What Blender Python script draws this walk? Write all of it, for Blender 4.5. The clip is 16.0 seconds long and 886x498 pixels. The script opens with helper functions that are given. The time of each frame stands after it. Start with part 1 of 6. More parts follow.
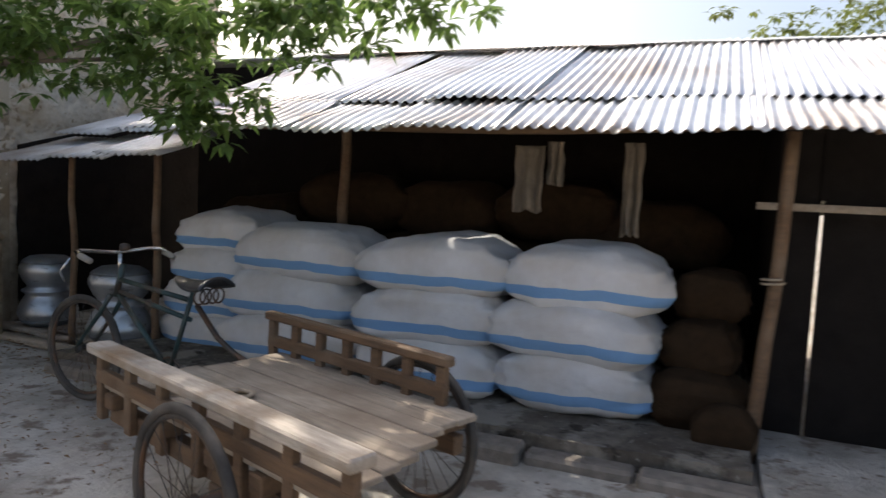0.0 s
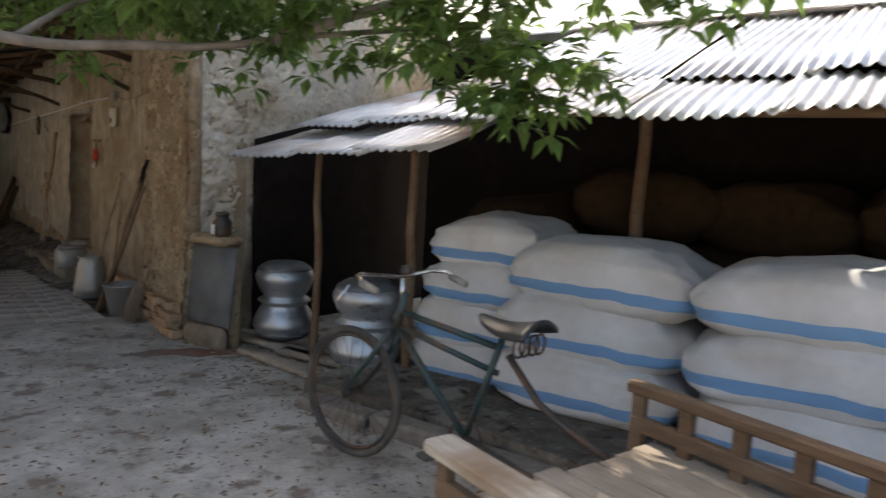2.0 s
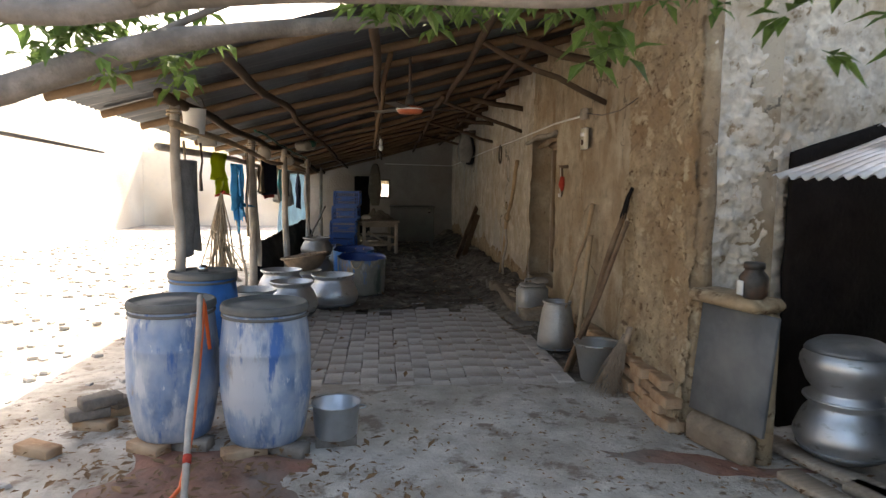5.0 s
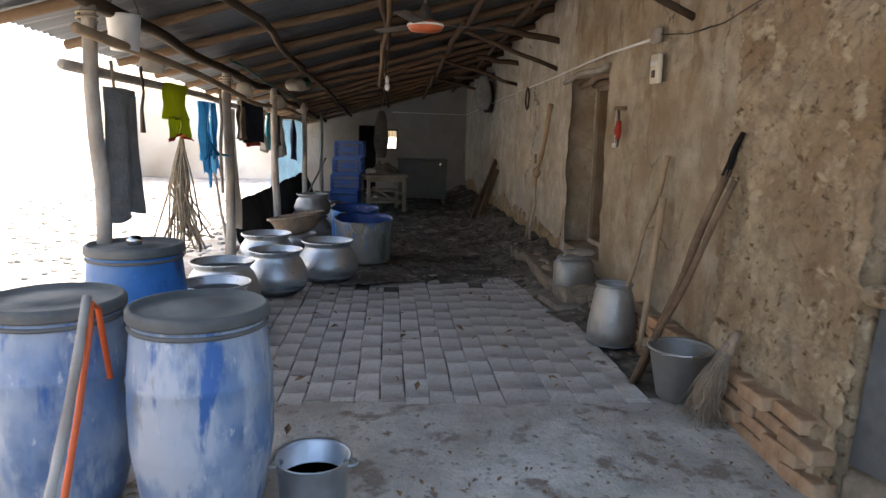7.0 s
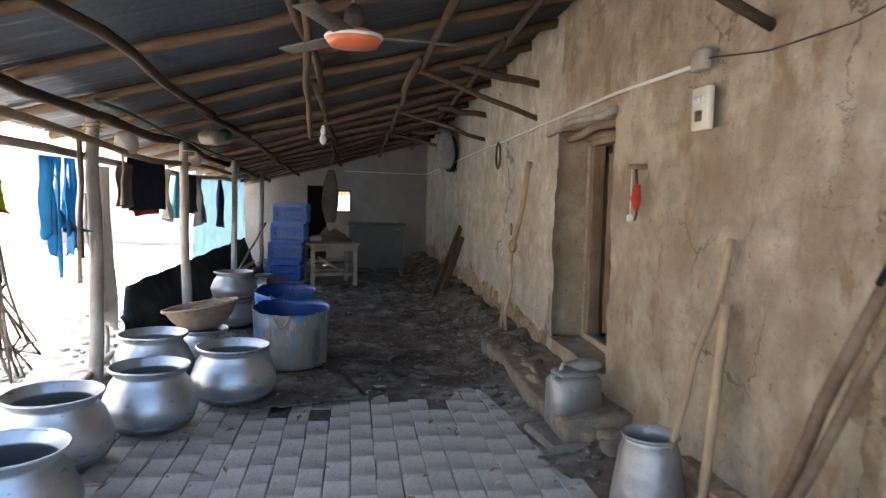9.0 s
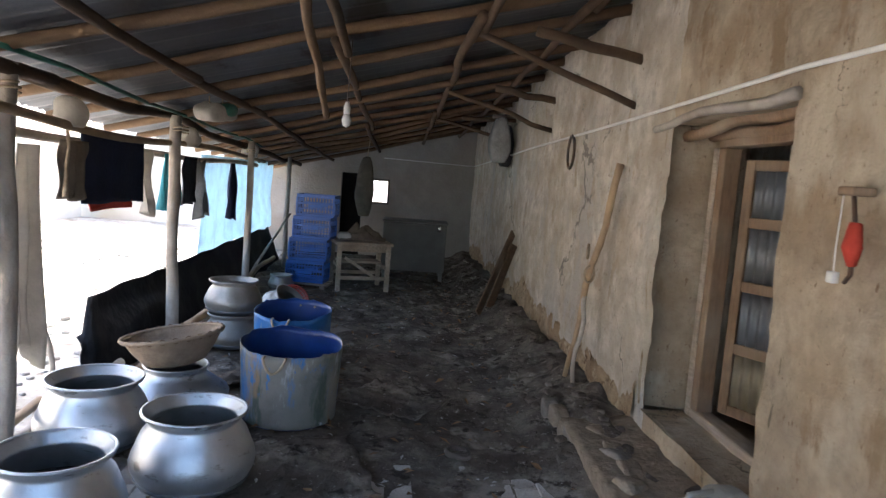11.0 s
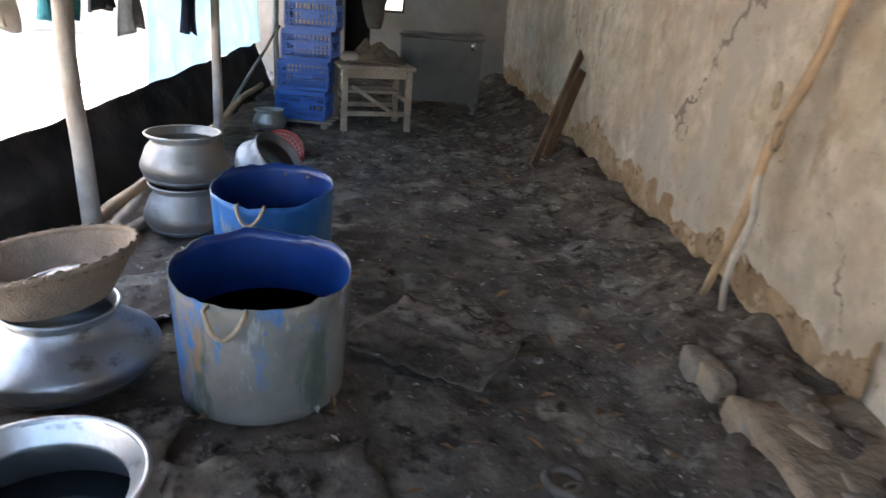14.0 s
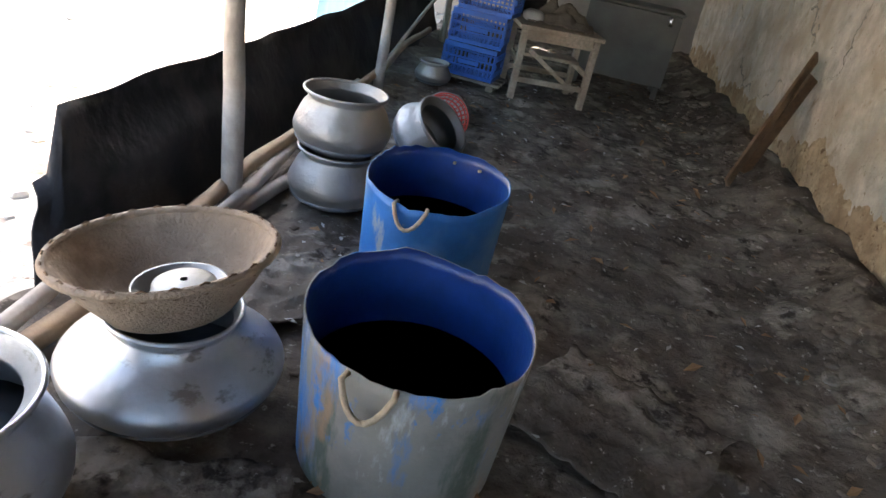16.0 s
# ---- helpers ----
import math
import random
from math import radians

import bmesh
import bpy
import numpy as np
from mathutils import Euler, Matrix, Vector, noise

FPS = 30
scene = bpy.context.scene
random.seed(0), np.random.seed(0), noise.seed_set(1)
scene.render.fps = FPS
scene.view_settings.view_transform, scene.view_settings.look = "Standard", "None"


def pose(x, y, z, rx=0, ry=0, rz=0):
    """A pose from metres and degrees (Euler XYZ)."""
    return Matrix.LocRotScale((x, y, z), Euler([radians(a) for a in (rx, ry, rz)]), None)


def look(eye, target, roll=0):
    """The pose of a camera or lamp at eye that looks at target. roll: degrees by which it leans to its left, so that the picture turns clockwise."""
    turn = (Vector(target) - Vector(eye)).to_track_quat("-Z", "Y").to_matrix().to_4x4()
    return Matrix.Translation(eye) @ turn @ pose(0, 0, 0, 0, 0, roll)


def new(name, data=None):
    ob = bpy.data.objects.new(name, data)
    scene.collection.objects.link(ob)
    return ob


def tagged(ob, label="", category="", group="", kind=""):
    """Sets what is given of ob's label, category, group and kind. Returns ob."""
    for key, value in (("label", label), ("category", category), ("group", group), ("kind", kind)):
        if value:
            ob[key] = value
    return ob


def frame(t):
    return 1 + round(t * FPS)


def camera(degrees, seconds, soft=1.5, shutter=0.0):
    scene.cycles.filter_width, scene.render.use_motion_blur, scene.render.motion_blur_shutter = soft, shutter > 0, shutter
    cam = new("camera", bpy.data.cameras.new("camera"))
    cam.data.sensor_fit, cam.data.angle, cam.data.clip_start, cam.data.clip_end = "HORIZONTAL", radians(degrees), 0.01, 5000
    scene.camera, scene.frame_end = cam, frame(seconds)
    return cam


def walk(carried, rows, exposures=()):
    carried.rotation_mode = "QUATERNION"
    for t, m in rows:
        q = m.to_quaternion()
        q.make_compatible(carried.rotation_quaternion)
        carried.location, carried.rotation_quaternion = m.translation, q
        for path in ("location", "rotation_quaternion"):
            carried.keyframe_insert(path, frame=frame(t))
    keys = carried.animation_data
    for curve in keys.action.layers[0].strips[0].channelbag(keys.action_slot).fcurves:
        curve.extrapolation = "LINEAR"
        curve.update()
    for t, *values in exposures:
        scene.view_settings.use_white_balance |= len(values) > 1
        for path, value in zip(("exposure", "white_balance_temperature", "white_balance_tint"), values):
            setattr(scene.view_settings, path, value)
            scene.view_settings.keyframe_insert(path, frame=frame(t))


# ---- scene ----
cam = camera(65.9, 16.0, 1.4, 0.4)
PATH = [
    (0, (-0.5, 0.0, 1.485), (1.088, 1.204, 1.324), 2.7),
    (0.5, (-0.275, 0.454, 1.467), (1.215, 1.775, 1.281), 2.3),
    (1, (-0.139, 0.773, 1.483), (1.263, 2.188, 1.305), 3.7),
    (1.5, (-0.145, 1.188, 1.536), (1.207, 2.651, 1.36), 4.0),
    (2, (-0.287, 1.538, 1.531), (0.979, 3.071, 1.317), 3.0),
    (2.5, (-0.435, 1.841, 1.591), (0.669, 3.49, 1.342), 3.6),
    (3, (-0.476, 2.184, 1.661), (0.319, 4.001, 1.406), 3.1),
    (3.5, (-0.346, 2.631, 1.572), (0.213, 4.54, 1.373), 4.1),
    (4, (-0.273, 2.872, 1.537), (0.136, 4.817, 1.316), 3.0),
    (4.5, (-0.2, 3.11, 1.571), (-0.006, 5.092, 1.388), 0.5),
    (7, (-0.17, 4.894, 1.482), (-0.01, 6.86, 1.152), 1.4),
    (7.5, (-0.099, 5.284, 1.491), (0.078, 7.251, 1.18), 2.7),
    (8, (-0.08, 5.799, 1.485), (0.251, 7.761, 1.277), 5.1),
    (8.5, (-0.042, 6.169, 1.492), (0.298, 8.134, 1.343), 2.0),
    (9, (0.063, 6.624, 1.542), (0.328, 8.6, 1.382), 1.4),
    (11.5, (0.15, 8.499, 1.662), (0.298, 10.479, 1.423), 4.6),
    (12, (0.117, 8.795, 1.654), (0.345, 10.758, 1.348), 4.0),
    (12.5, (0.173, 9.139, 1.656), (0.294, 11.102, 1.292), 2.9),
    (13, (0.16, 9.53, 1.62), (0.29, 11.467, 1.132), 4.9),
    (13.5, (0.08, 9.93, 1.612), (0.305, 11.808, 0.964), 6.2),
    (14, (0.02, 10.28, 1.54), (0.172, 12.145, 0.823), 4.6),
    (14.5, (-0.08, 10.598, 1.56), (-0.241, 12.464, 0.81), 7.8),
    (15, (-0.165, 10.749, 1.56), (-0.42, 12.593, 0.755), 10.0),
    (15.5, (-0.25, 10.92, 1.56), (-0.478, 12.748, 0.70), 11.6),
    (16, (-0.29, 11.013, 1.56), (-0.448, 12.829, 0.65), 12.2),
]
walk(cam, [(t, look(eye, target, roll)) for t, eye, target, roll in PATH], [(0, 0.88, 6700, 10), (1.5, 1.1, 6800, 10), (2.5, 1.8, 7300, 10), (3.5, 2.1, 7500, 10), (4.5, 2.15, 7300, 10), (7, 2.45, 6400, 10), (9, 3.2, 6000, 10), (11.5, 3.22, 5900, 10), (12.5, 3.42, 6000, 10), (14.5, 3.9, 6300, 10), (16, 3.9, 6500, 10)])

# ---- world, sun, exposure ----
SUN_AZ, SUN_EL = 10.0, 43.0
world = bpy.data.worlds.new("world")
scene.world = world
world.use_nodes = True
wn = world.node_tree.nodes
sky = wn.new("ShaderNodeTexSky")
sky.sky_type = "NISHITA"
sky.sun_disc = False
sky.sun_elevation, sky.sun_rotation = radians(SUN_EL), radians(SUN_AZ)
sky.air_density, sky.dust_density = 1.0, 6.0
wn["Background"].inputs[1].default_value = 0.15
world.node_tree.links.new(sky.outputs[0], wn["Background"].inputs[0])
sun_data = bpy.data.lights.new("sun", "SUN")
sun_data.energy, sun_data.angle, sun_data.color = 3.4, radians(0.6), (1.0, 0.94, 0.85)
sun_ob = new("sun", sun_data)
sun_way = Vector((math.sin(radians(SUN_AZ)) * math.cos(radians(SUN_EL)), math.cos(radians(SUN_AZ)) * math.cos(radians(SUN_EL)), math.sin(radians(SUN_EL))))
sun_ob.matrix_world = look((0, 0, 30), Vector((0, 0, 30)) - sun_way)


# ---- materials ----
def mat(name, base, rough=0.85, metal=0.0, var=0.25, scale=3.0, bump=0.25, bscale=45.0, stain=None, amount=0.45, sscale=1.3, island=0.0, spec=0.5, grain=None, cracks=0.0, layers=(), fine=0.0):
    """A procedural surface: fine grain, broad stains, relief. island: how much alike pieces differ."""
    m = bpy.data.materials.new(name)
    m.use_nodes = True
    nt = m.node_tree
    b = nt.nodes["Principled BSDF"]
    link = nt.links.new
    tc = nt.nodes.new("ShaderNodeTexCoord")
    src = tc.outputs["Object"]
    if grain:
        mp = nt.nodes.new("ShaderNodeMapping")
        mp.inputs["Scale"].default_value = grain
        link(src, mp.inputs["Vector"])
        fine_src = mp.outputs[0]
    else:
        fine_src = src
    n1 = nt.nodes.new("ShaderNodeTexNoise")
    n1.inputs["Scale"].default_value, n1.inputs["Detail"].default_value, n1.inputs["Roughness"].default_value = scale, 8, 0.65
    link(fine_src, n1.inputs["Vector"])
    ramp = nt.nodes.new("ShaderNodeValToRGB")
    lo = [max(0, c * (1 - var)) for c in base] + [1]
    hi = [min(1, c * (1 + var)) for c in base] + [1]
    ramp.color_ramp.elements[0].position, ramp.color_ramp.elements[1].position = 0.3, 0.7
    ramp.color_ramp.elements[0].color, ramp.color_ramp.elements[1].color = lo, hi
    link(n1.outputs["Fac"], ramp.inputs[0])
    col = ramp.outputs[0]
    if stain:
        n2 = nt.nodes.new("ShaderNodeTexNoise")
        n2.inputs["Scale"].default_value, n2.inputs["Detail"].default_value = sscale, 6
        link(src, n2.inputs["Vector"])
        r2 = nt.nodes.new("ShaderNodeMapRange")
        r2.inputs["From Min"].default_value, r2.inputs["From Max"].default_value = 0.6 - amount * 0.4, 0.72
        link(n2.outputs["Fac"], r2.inputs["Value"])
        mx = nt.nodes.new("ShaderNodeMix")
        mx.data_type = "RGBA"
        link(r2.outputs[0], mx.inputs[0])
        link(col, mx.inputs[6])
        mx.inputs[7].default_value = (*stain, 1)
        col = mx.outputs[2]
    for tone, much, size, stretch in layers:
        mp2 = nt.nodes.new("ShaderNodeMapping")
        mp2.inputs["Scale"].default_value, mp2.inputs["Location"].default_value = stretch, (size * 1.7, much * 9.1, size * 0.6)
        link(src, mp2.inputs["Vector"])
        n5 = nt.nodes.new("ShaderNodeTexNoise")
        n5.inputs["Scale"].default_value, n5.inputs["Detail"].default_value, n5.inputs["Roughness"].default_value = size, 7, 0.62
        link(mp2.outputs[0], n5.inputs["Vector"])
        r5 = nt.nodes.new("ShaderNodeMapRange")
        r5.inputs["From Min"].default_value, r5.inputs["From Max"].default_value = 0.64 - much * 0.4, 0.70 - much * 0.3
        link(n5.outputs["Fac"], r5.inputs["Value"])
        m5 = nt.nodes.new("ShaderNodeMix")
        m5.data_type = "RGBA"
        link(r5.outputs[0], m5.inputs[0])
        link(col, m5.inputs[6])
        m5.inputs[7].default_value = (*tone, 1)
        col = m5.outputs[2]
    if cracks:
        vo = nt.nodes.new("ShaderNodeTexVoronoi")
        vo.feature = "DISTANCE_TO_EDGE"
        vo.inputs["Scale"].default_value = cracks
        ds = nt.nodes.new("ShaderNodeMix")
        ds.data_type = "RGBA"
        ds.blend_type = "ADD"
        ds.inputs[0].default_value = 0.35
        link(src, ds.inputs[6])
        link(n1.outputs["Color"], ds.inputs[7])
        link(ds.outputs[2], vo.inputs["Vector"])
        n4 = nt.nodes.new("ShaderNodeTexNoise")
        n4.inputs["Scale"].default_value = 1.1
        link(src, n4.inputs["Vector"])
        wd = nt.nodes.new("ShaderNodeMapRange")
        wd.inputs["From Min"].default_value, wd.inputs["From Max"].default_value = 0.5, 0.75
        wd.inputs["To Min"].default_value, wd.inputs["To Max"].default_value = 0.0005, 0.02
        link(n4.outputs["Fac"], wd.inputs["Value"])
        ls = nt.nodes.new("ShaderNodeMath")
        ls.operation = "LESS_THAN"
        link(vo.outputs["Distance"], ls.inputs[0])
        link(wd.outputs[0], ls.inputs[1])
        mc = nt.nodes.new("ShaderNodeMix")
        mc.data_type = "RGBA"
        link(ls.outputs[0], mc.inputs[0])
        link(col, mc.inputs[6])
        mc.inputs[7].default_value = (*[c * 0.4 for c in base], 1)
        col = mc.outputs[2]
    if island:
        oi = nt.nodes.new("ShaderNodeObjectInfo")
        ge = nt.nodes.new("ShaderNodeNewGeometry")
        ad = nt.nodes.new("ShaderNodeMath")
        ad.operation = "ADD"
        link(oi.outputs["Random"], ad.inputs[0])
        link(ge.outputs["Random Per Island"], ad.inputs[1])
        mr = nt.nodes.new("ShaderNodeMapRange")
        mr.inputs["From Max"].default_value = 2.0
        mr.inputs["To Min"].default_value, mr.inputs["To Max"].default_value = 1 - island, 1 + island
        link(ad.outputs[0], mr.inputs["Value"])
        hs = nt.nodes.new("ShaderNodeHueSaturation")
        link(mr.outputs[0], hs.inputs["Value"])
        link(col, hs.inputs["Color"])
        col = hs.outputs[0]
    link(col, b.inputs["Base Color"])
    rr = nt.nodes.new("ShaderNodeMapRange")
    rr.inputs["To Min"].default_value, rr.inputs["To Max"].default_value = max(0.03, rough - 0.12), min(1, rough + 0.12)
    link(n1.outputs["Fac"], rr.inputs["Value"])
    link(rr.outputs[0], b.inputs["Roughness"])
    b.inputs["Metallic"].default_value = metal
    b.inputs["Specular IOR Level"].default_value = min(spec, 0.25) if rough > 0.8 else spec
    if bump:
        n3 = nt.nodes.new("ShaderNodeTexNoise")
        n3.inputs["Scale"].default_value, n3.inputs["Detail"].default_value = bscale, 5
        link(fine_src, n3.inputs["Vector"])
        bp = nt.nodes.new("ShaderNodeBump")
        bp.inputs["Strength"].default_value, bp.inputs["Distance"].default_value = bump, 0.02
        link(n3.outputs["Fac"], bp.inputs["Height"])
        link(bp.outputs[0], b.inputs["Normal"])
        if fine:
            n6 = nt.nodes.new("ShaderNodeTexNoise")
            n6.inputs["Scale"].default_value, n6.inputs["Detail"].default_value, n6.inputs["Roughness"].default_value = fine, 8, 0.7
            link(src, n6.inputs["Vector"])
            b6 = nt.nodes.new("ShaderNodeBump")
            b6.inputs["Strength"].default_value, b6.inputs["Distance"].default_value = 0.8, 0.012
            link(n6.outputs["Fac"], b6.inputs["Height"])
            link(bp.outputs[0], b6.inputs["Normal"])
            link(b6.outputs[0], b.inputs["Normal"])
    return m


def clear_film(name, base, alpha):
    m = mat(name, base, 0.35, 0, 0.2, 5, 0.3, 12)
    m.node_tree.nodes["Principled BSDF"].inputs["Transmission Weight"].default_value = alpha
    return m


M_GROUND = mat("dusty_ground", (0.54, 0.50, 0.44), 0.95, 0, 0.3, 6, 0.6, 26, (0.31, 0.265, 0.215), 0.55, 1.6, layers=(((0.60, 0.565, 0.51), 0.25, 0.9, (1, 1, 1)), ((0.24, 0.195, 0.155), 0.22, 4.5, (1, 1, 1)), ((0.2, 0.15, 0.11), 0.1, 16.0, (1, 1, 1))), fine=60)
M_RED = mat("red_brick_dust", (0.26, 0.13, 0.09), 0.95, 0, 0.35, 6, 0.5, 30, (0.22, 0.18, 0.15), 0.5, 2.0)
# Brown-grey earth, its tone also lowered to paint the veranda's shade.
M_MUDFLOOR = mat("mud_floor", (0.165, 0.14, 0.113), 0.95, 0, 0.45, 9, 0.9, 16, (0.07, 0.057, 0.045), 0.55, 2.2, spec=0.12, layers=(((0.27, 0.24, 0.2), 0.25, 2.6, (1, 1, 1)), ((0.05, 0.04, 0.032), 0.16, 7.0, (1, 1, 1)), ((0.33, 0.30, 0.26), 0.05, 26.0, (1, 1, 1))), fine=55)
M_PAVER = mat("paving_brick", (0.56, 0.52, 0.47), 0.92, 0, 0.3, 9, 0.5, 40, (0.26, 0.215, 0.18), 0.5, 3.0, 0.2, layers=(((0.17, 0.14, 0.115), 0.14, 6.0, (1, 1, 1)), ((0.58, 0.55, 0.5), 0.2, 2.2, (1, 1, 1))), fine=70)
M_MUDWALL = mat("mud_plaster", (0.38, 0.312, 0.225), 0.95, 0, 0.35, 6, 0.9, 15, (0.27, 0.195, 0.12), 0.6, 2.2, cracks=1.3, layers=(((0.46, 0.39, 0.29), 0.28, 1.1, (1, 1, 0.7)), ((0.25, 0.18, 0.11), 0.16, 3.6, (1, 1, 0.5)), ((0.19, 0.13, 0.08), 0.03, 34.0, (1, 1, 0.6))), fine=48)
M_PALEWALL = mat("pale_mud_plaster", (0.51, 0.465, 0.395), 0.95, 0, 0.3, 7, 0.9, 15, (0.36, 0.295, 0.215), 0.55, 2.4, cracks=0.55, layers=(((0.40, 0.37, 0.33), 0.25, 1.2, (1, 1, 0.45)), ((0.36, 0.295, 0.22), 0.14, 4.0, (1, 1, 0.7)), ((0.22, 0.165, 0.115), 0.03, 30.0, (1, 1, 0.7))), fine=48)
M_ROUGHWALL = mat("rough_straw_mud", (0.35, 0.27, 0.175), 0.97, 0, 0.35, 9, 1.0, 24, (0.26, 0.17, 0.095), 0.5, 2.0, layers=(((0.45, 0.36, 0.24), 0.2, 6.0, (1, 1, 1)), ((0.14, 0.09, 0.05), 0.16, 14.0, (1, 1, 1))), fine=60)
M_STUCCO = mat("whitewashed_rough_stucco", (0.66, 0.585, 0.475), 0.95, 0, 0.25, 10, 1.0, 22, (0.44, 0.335, 0.22), 0.5, 1.8, layers=(((0.3, 0.215, 0.135), 0.14, 9.0, (1, 1, 1)),), fine=55)
# Whitewash greyed down so that the far end's shade sits in its colour.
M_FARWALL = mat("shaded_whitewash", (0.33, 0.305, 0.275), 0.95, 0, 0.15, 3, 0.4, 20, (0.24, 0.205, 0.17), 0.5, 0.8)
M_YARDWALL = mat("limewashed_yard_wall", (0.80, 0.75, 0.66), 0.95, 0, 0.15, 2, 0.4, 15, (0.5, 0.42, 0.32), 0.4, 0.5)
M_TIN = mat("galvanised_tin", (0.72, 0.73, 0.74), 0.45, 0.5, 0.15, 5, 0.15, 25, (0.33, 0.25, 0.19), 0.35, 1.2, 0.12)
# Tin coloured dark for the shade under the veranda roof.
M_TINDARK = mat("shade_dark_tin", (0.105, 0.12, 0.14), 0.5, 0.35, 0.25, 4, 0.2, 20, (0.055, 0.047, 0.042), 0.5, 1.0, layers=(((0.035, 0.03, 0.028), 0.2, 2.4, (1, 0.3, 1)),))
M_BAMBOO = mat("aged_bamboo", (0.36, 0.25, 0.145), 0.7, 0, 0.3, 6, 0.25, 40, (0.19, 0.13, 0.085), 0.5, 2.0, 0.2, grain=(1, 1, 1))
# Both roof canes are darkened to paint the shade below the tin.
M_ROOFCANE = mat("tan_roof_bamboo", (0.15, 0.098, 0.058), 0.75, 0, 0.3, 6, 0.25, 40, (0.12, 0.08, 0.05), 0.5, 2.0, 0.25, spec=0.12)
M_ROOFDARK = mat("shade_dark_bamboo", (0.09, 0.06, 0.038), 0.75, 0, 0.35, 6, 0.25, 40, (0.06, 0.042, 0.03), 0.5, 2.0, 0.25, spec=0.12)
M_DOORTIN = mat("grey_door_tin", (0.15, 0.165, 0.18), 0.5, 0.35, 0.2, 5, 0.15, 25, (0.13, 0.12, 0.11), 0.4, 3.0)
M_DOORSLAT = mat("yellowed_door_tin", (0.26, 0.22, 0.14), 0.6, 0.2, 0.25, 5, 0.15, 25, (0.17, 0.14, 0.1), 0.45, 4.0)
M_POST = mat("weathered_pole", (0.40, 0.36, 0.31), 0.85, 0, 0.25, 8, 0.3, 40, (0.25, 0.2, 0.16), 0.5, 2.5, 0.12)
M_DARKWOOD = mat("dark_oily_wood", (0.09, 0.075, 0.06), 0.7, 0, 0.35, 8, 0.3, 40)
M_DECK = mat("grey_deck_plank", (0.36, 0.30, 0.235), 0.85, 0, 0.3, 7, 0.3, 40, (0.22, 0.17, 0.125), 0.5, 3.0, 0.18, grain=(6, 0.7, 6))
M_RAIL = mat("worn_brown_timber", (0.12, 0.07, 0.037), 0.75, 0, 0.35, 6, 0.3, 40, (0.2, 0.14, 0.09), 0.3, 3.0, 0.12, grain=(6, 0.8, 6))
M_WORNTOP = mat("bleached_rail_top", (0.42, 0.37, 0.31), 0.85, 0, 0.3, 7, 0.3, 40, (0.24, 0.17, 0.11), 0.45, 5.0, grain=(6, 0.7, 6))
M_DOORWOOD = mat("door_timber", (0.2, 0.125, 0.07), 0.8, 0, 0.3, 8, 0.3, 40, (0.3, 0.235, 0.165), 0.4, 2.5, grain=(8, 8, 1))
M_ALU = mat("spun_aluminium", (0.53, 0.555, 0.58), 0.42, 0.85, 0.14, 5, 0.14, 22, (0.40, 0.41, 0.42), 0.35, 3.5, layers=(((0.26, 0.26, 0.25), 0.12, 7.0, (1, 1, 2.5)),))
M_ALUDULL = mat("dull_dented_aluminium", (0.38, 0.37, 0.35), 0.5, 0.7, 0.25, 6, 0.5, 14, (0.2, 0.18, 0.155), 0.5, 3.0)
M_SOOT = mat("sooty_pot_base", (0.17, 0.18, 0.19), 0.55, 0.6, 0.3, 8, 0.2, 30)
M_WATER = mat("rinse_water", (0.05, 0.055, 0.06), 0.06, 0, 0.2, 4, 0.1, 12)
M_DRUM = mat("scuffed_blue_plastic", (0.13, 0.205, 0.34), 0.5, 0, 0.3, 9, 0.15, 30, (0.36, 0.40, 0.46), 0.5, 4.5, grain=(1, 1, 0.45), layers=(((0.42, 0.45, 0.5), 0.3, 3.2, (1.6, 1.6, 0.5)), ((0.04, 0.12, 0.33), 0.22, 5.5, (1.5, 1.5, 0.35)), ((0.2, 0.18, 0.15), 0.12, 3.0, (1, 1, 0.5)), ((0.5, 0.52, 0.55), 0.06, 24.0, (1, 1, 0.4))))
M_DRUMDEEP = mat("blue_plastic", (0.02, 0.13, 0.38), 0.45, 0, 0.25, 7, 0.1, 30, (0.12, 0.22, 0.36), 0.3, 3.0, layers=(((0.2, 0.25, 0.3), 0.1, 7.0, (1, 1, 0.4)), ((0.02, 0.06, 0.17), 0.16, 3.5, (1, 1, 0.5))))
M_DRUMDIRTY = mat("mud_streaked_blue_plastic", (0.2, 0.195, 0.175), 0.6, 0, 0.3, 6, 0.25, 25, (0.19, 0.185, 0.16), 0.5, 4.5, layers=(((0.03, 0.17, 0.46), 0.29, 2.6, (1.5, 1.5, 0.5)), ((0.075, 0.1, 0.08), 0.25, 4.0, (1.4, 1.4, 0.45)), ((0.25, 0.17, 0.1), 0.14, 5.0, (1, 1, 0.4)), ((0.34, 0.36, 0.36), 0.14, 8.0, (1, 1, 0.35)), ((0.03, 0.16, 0.42), 0.12, 9.0, (1, 1, 0.6))))
# Deeper blue than the outer plastic, to paint shade within the drum.
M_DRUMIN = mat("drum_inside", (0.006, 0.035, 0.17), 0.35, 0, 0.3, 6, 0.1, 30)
M_LID = mat("grey_drum_lid", (0.085, 0.087, 0.083), 0.75, 0, 0.25, 8, 0.2, 40, (0.2, 0.185, 0.16), 0.45, 3.0)
M_CRATE = mat("crate_plastic", (0.012, 0.10, 0.42), 0.4, 0, 0.15, 6, 0.05, 30)
# Brown jute far below its own tone; the shed's gloom is in the colour.
M_JUTE = mat("shade_dark_jute", (0.034, 0.021, 0.012), 0.95, 0, 0.25, 12, 0.4, 70, spec=0.08)
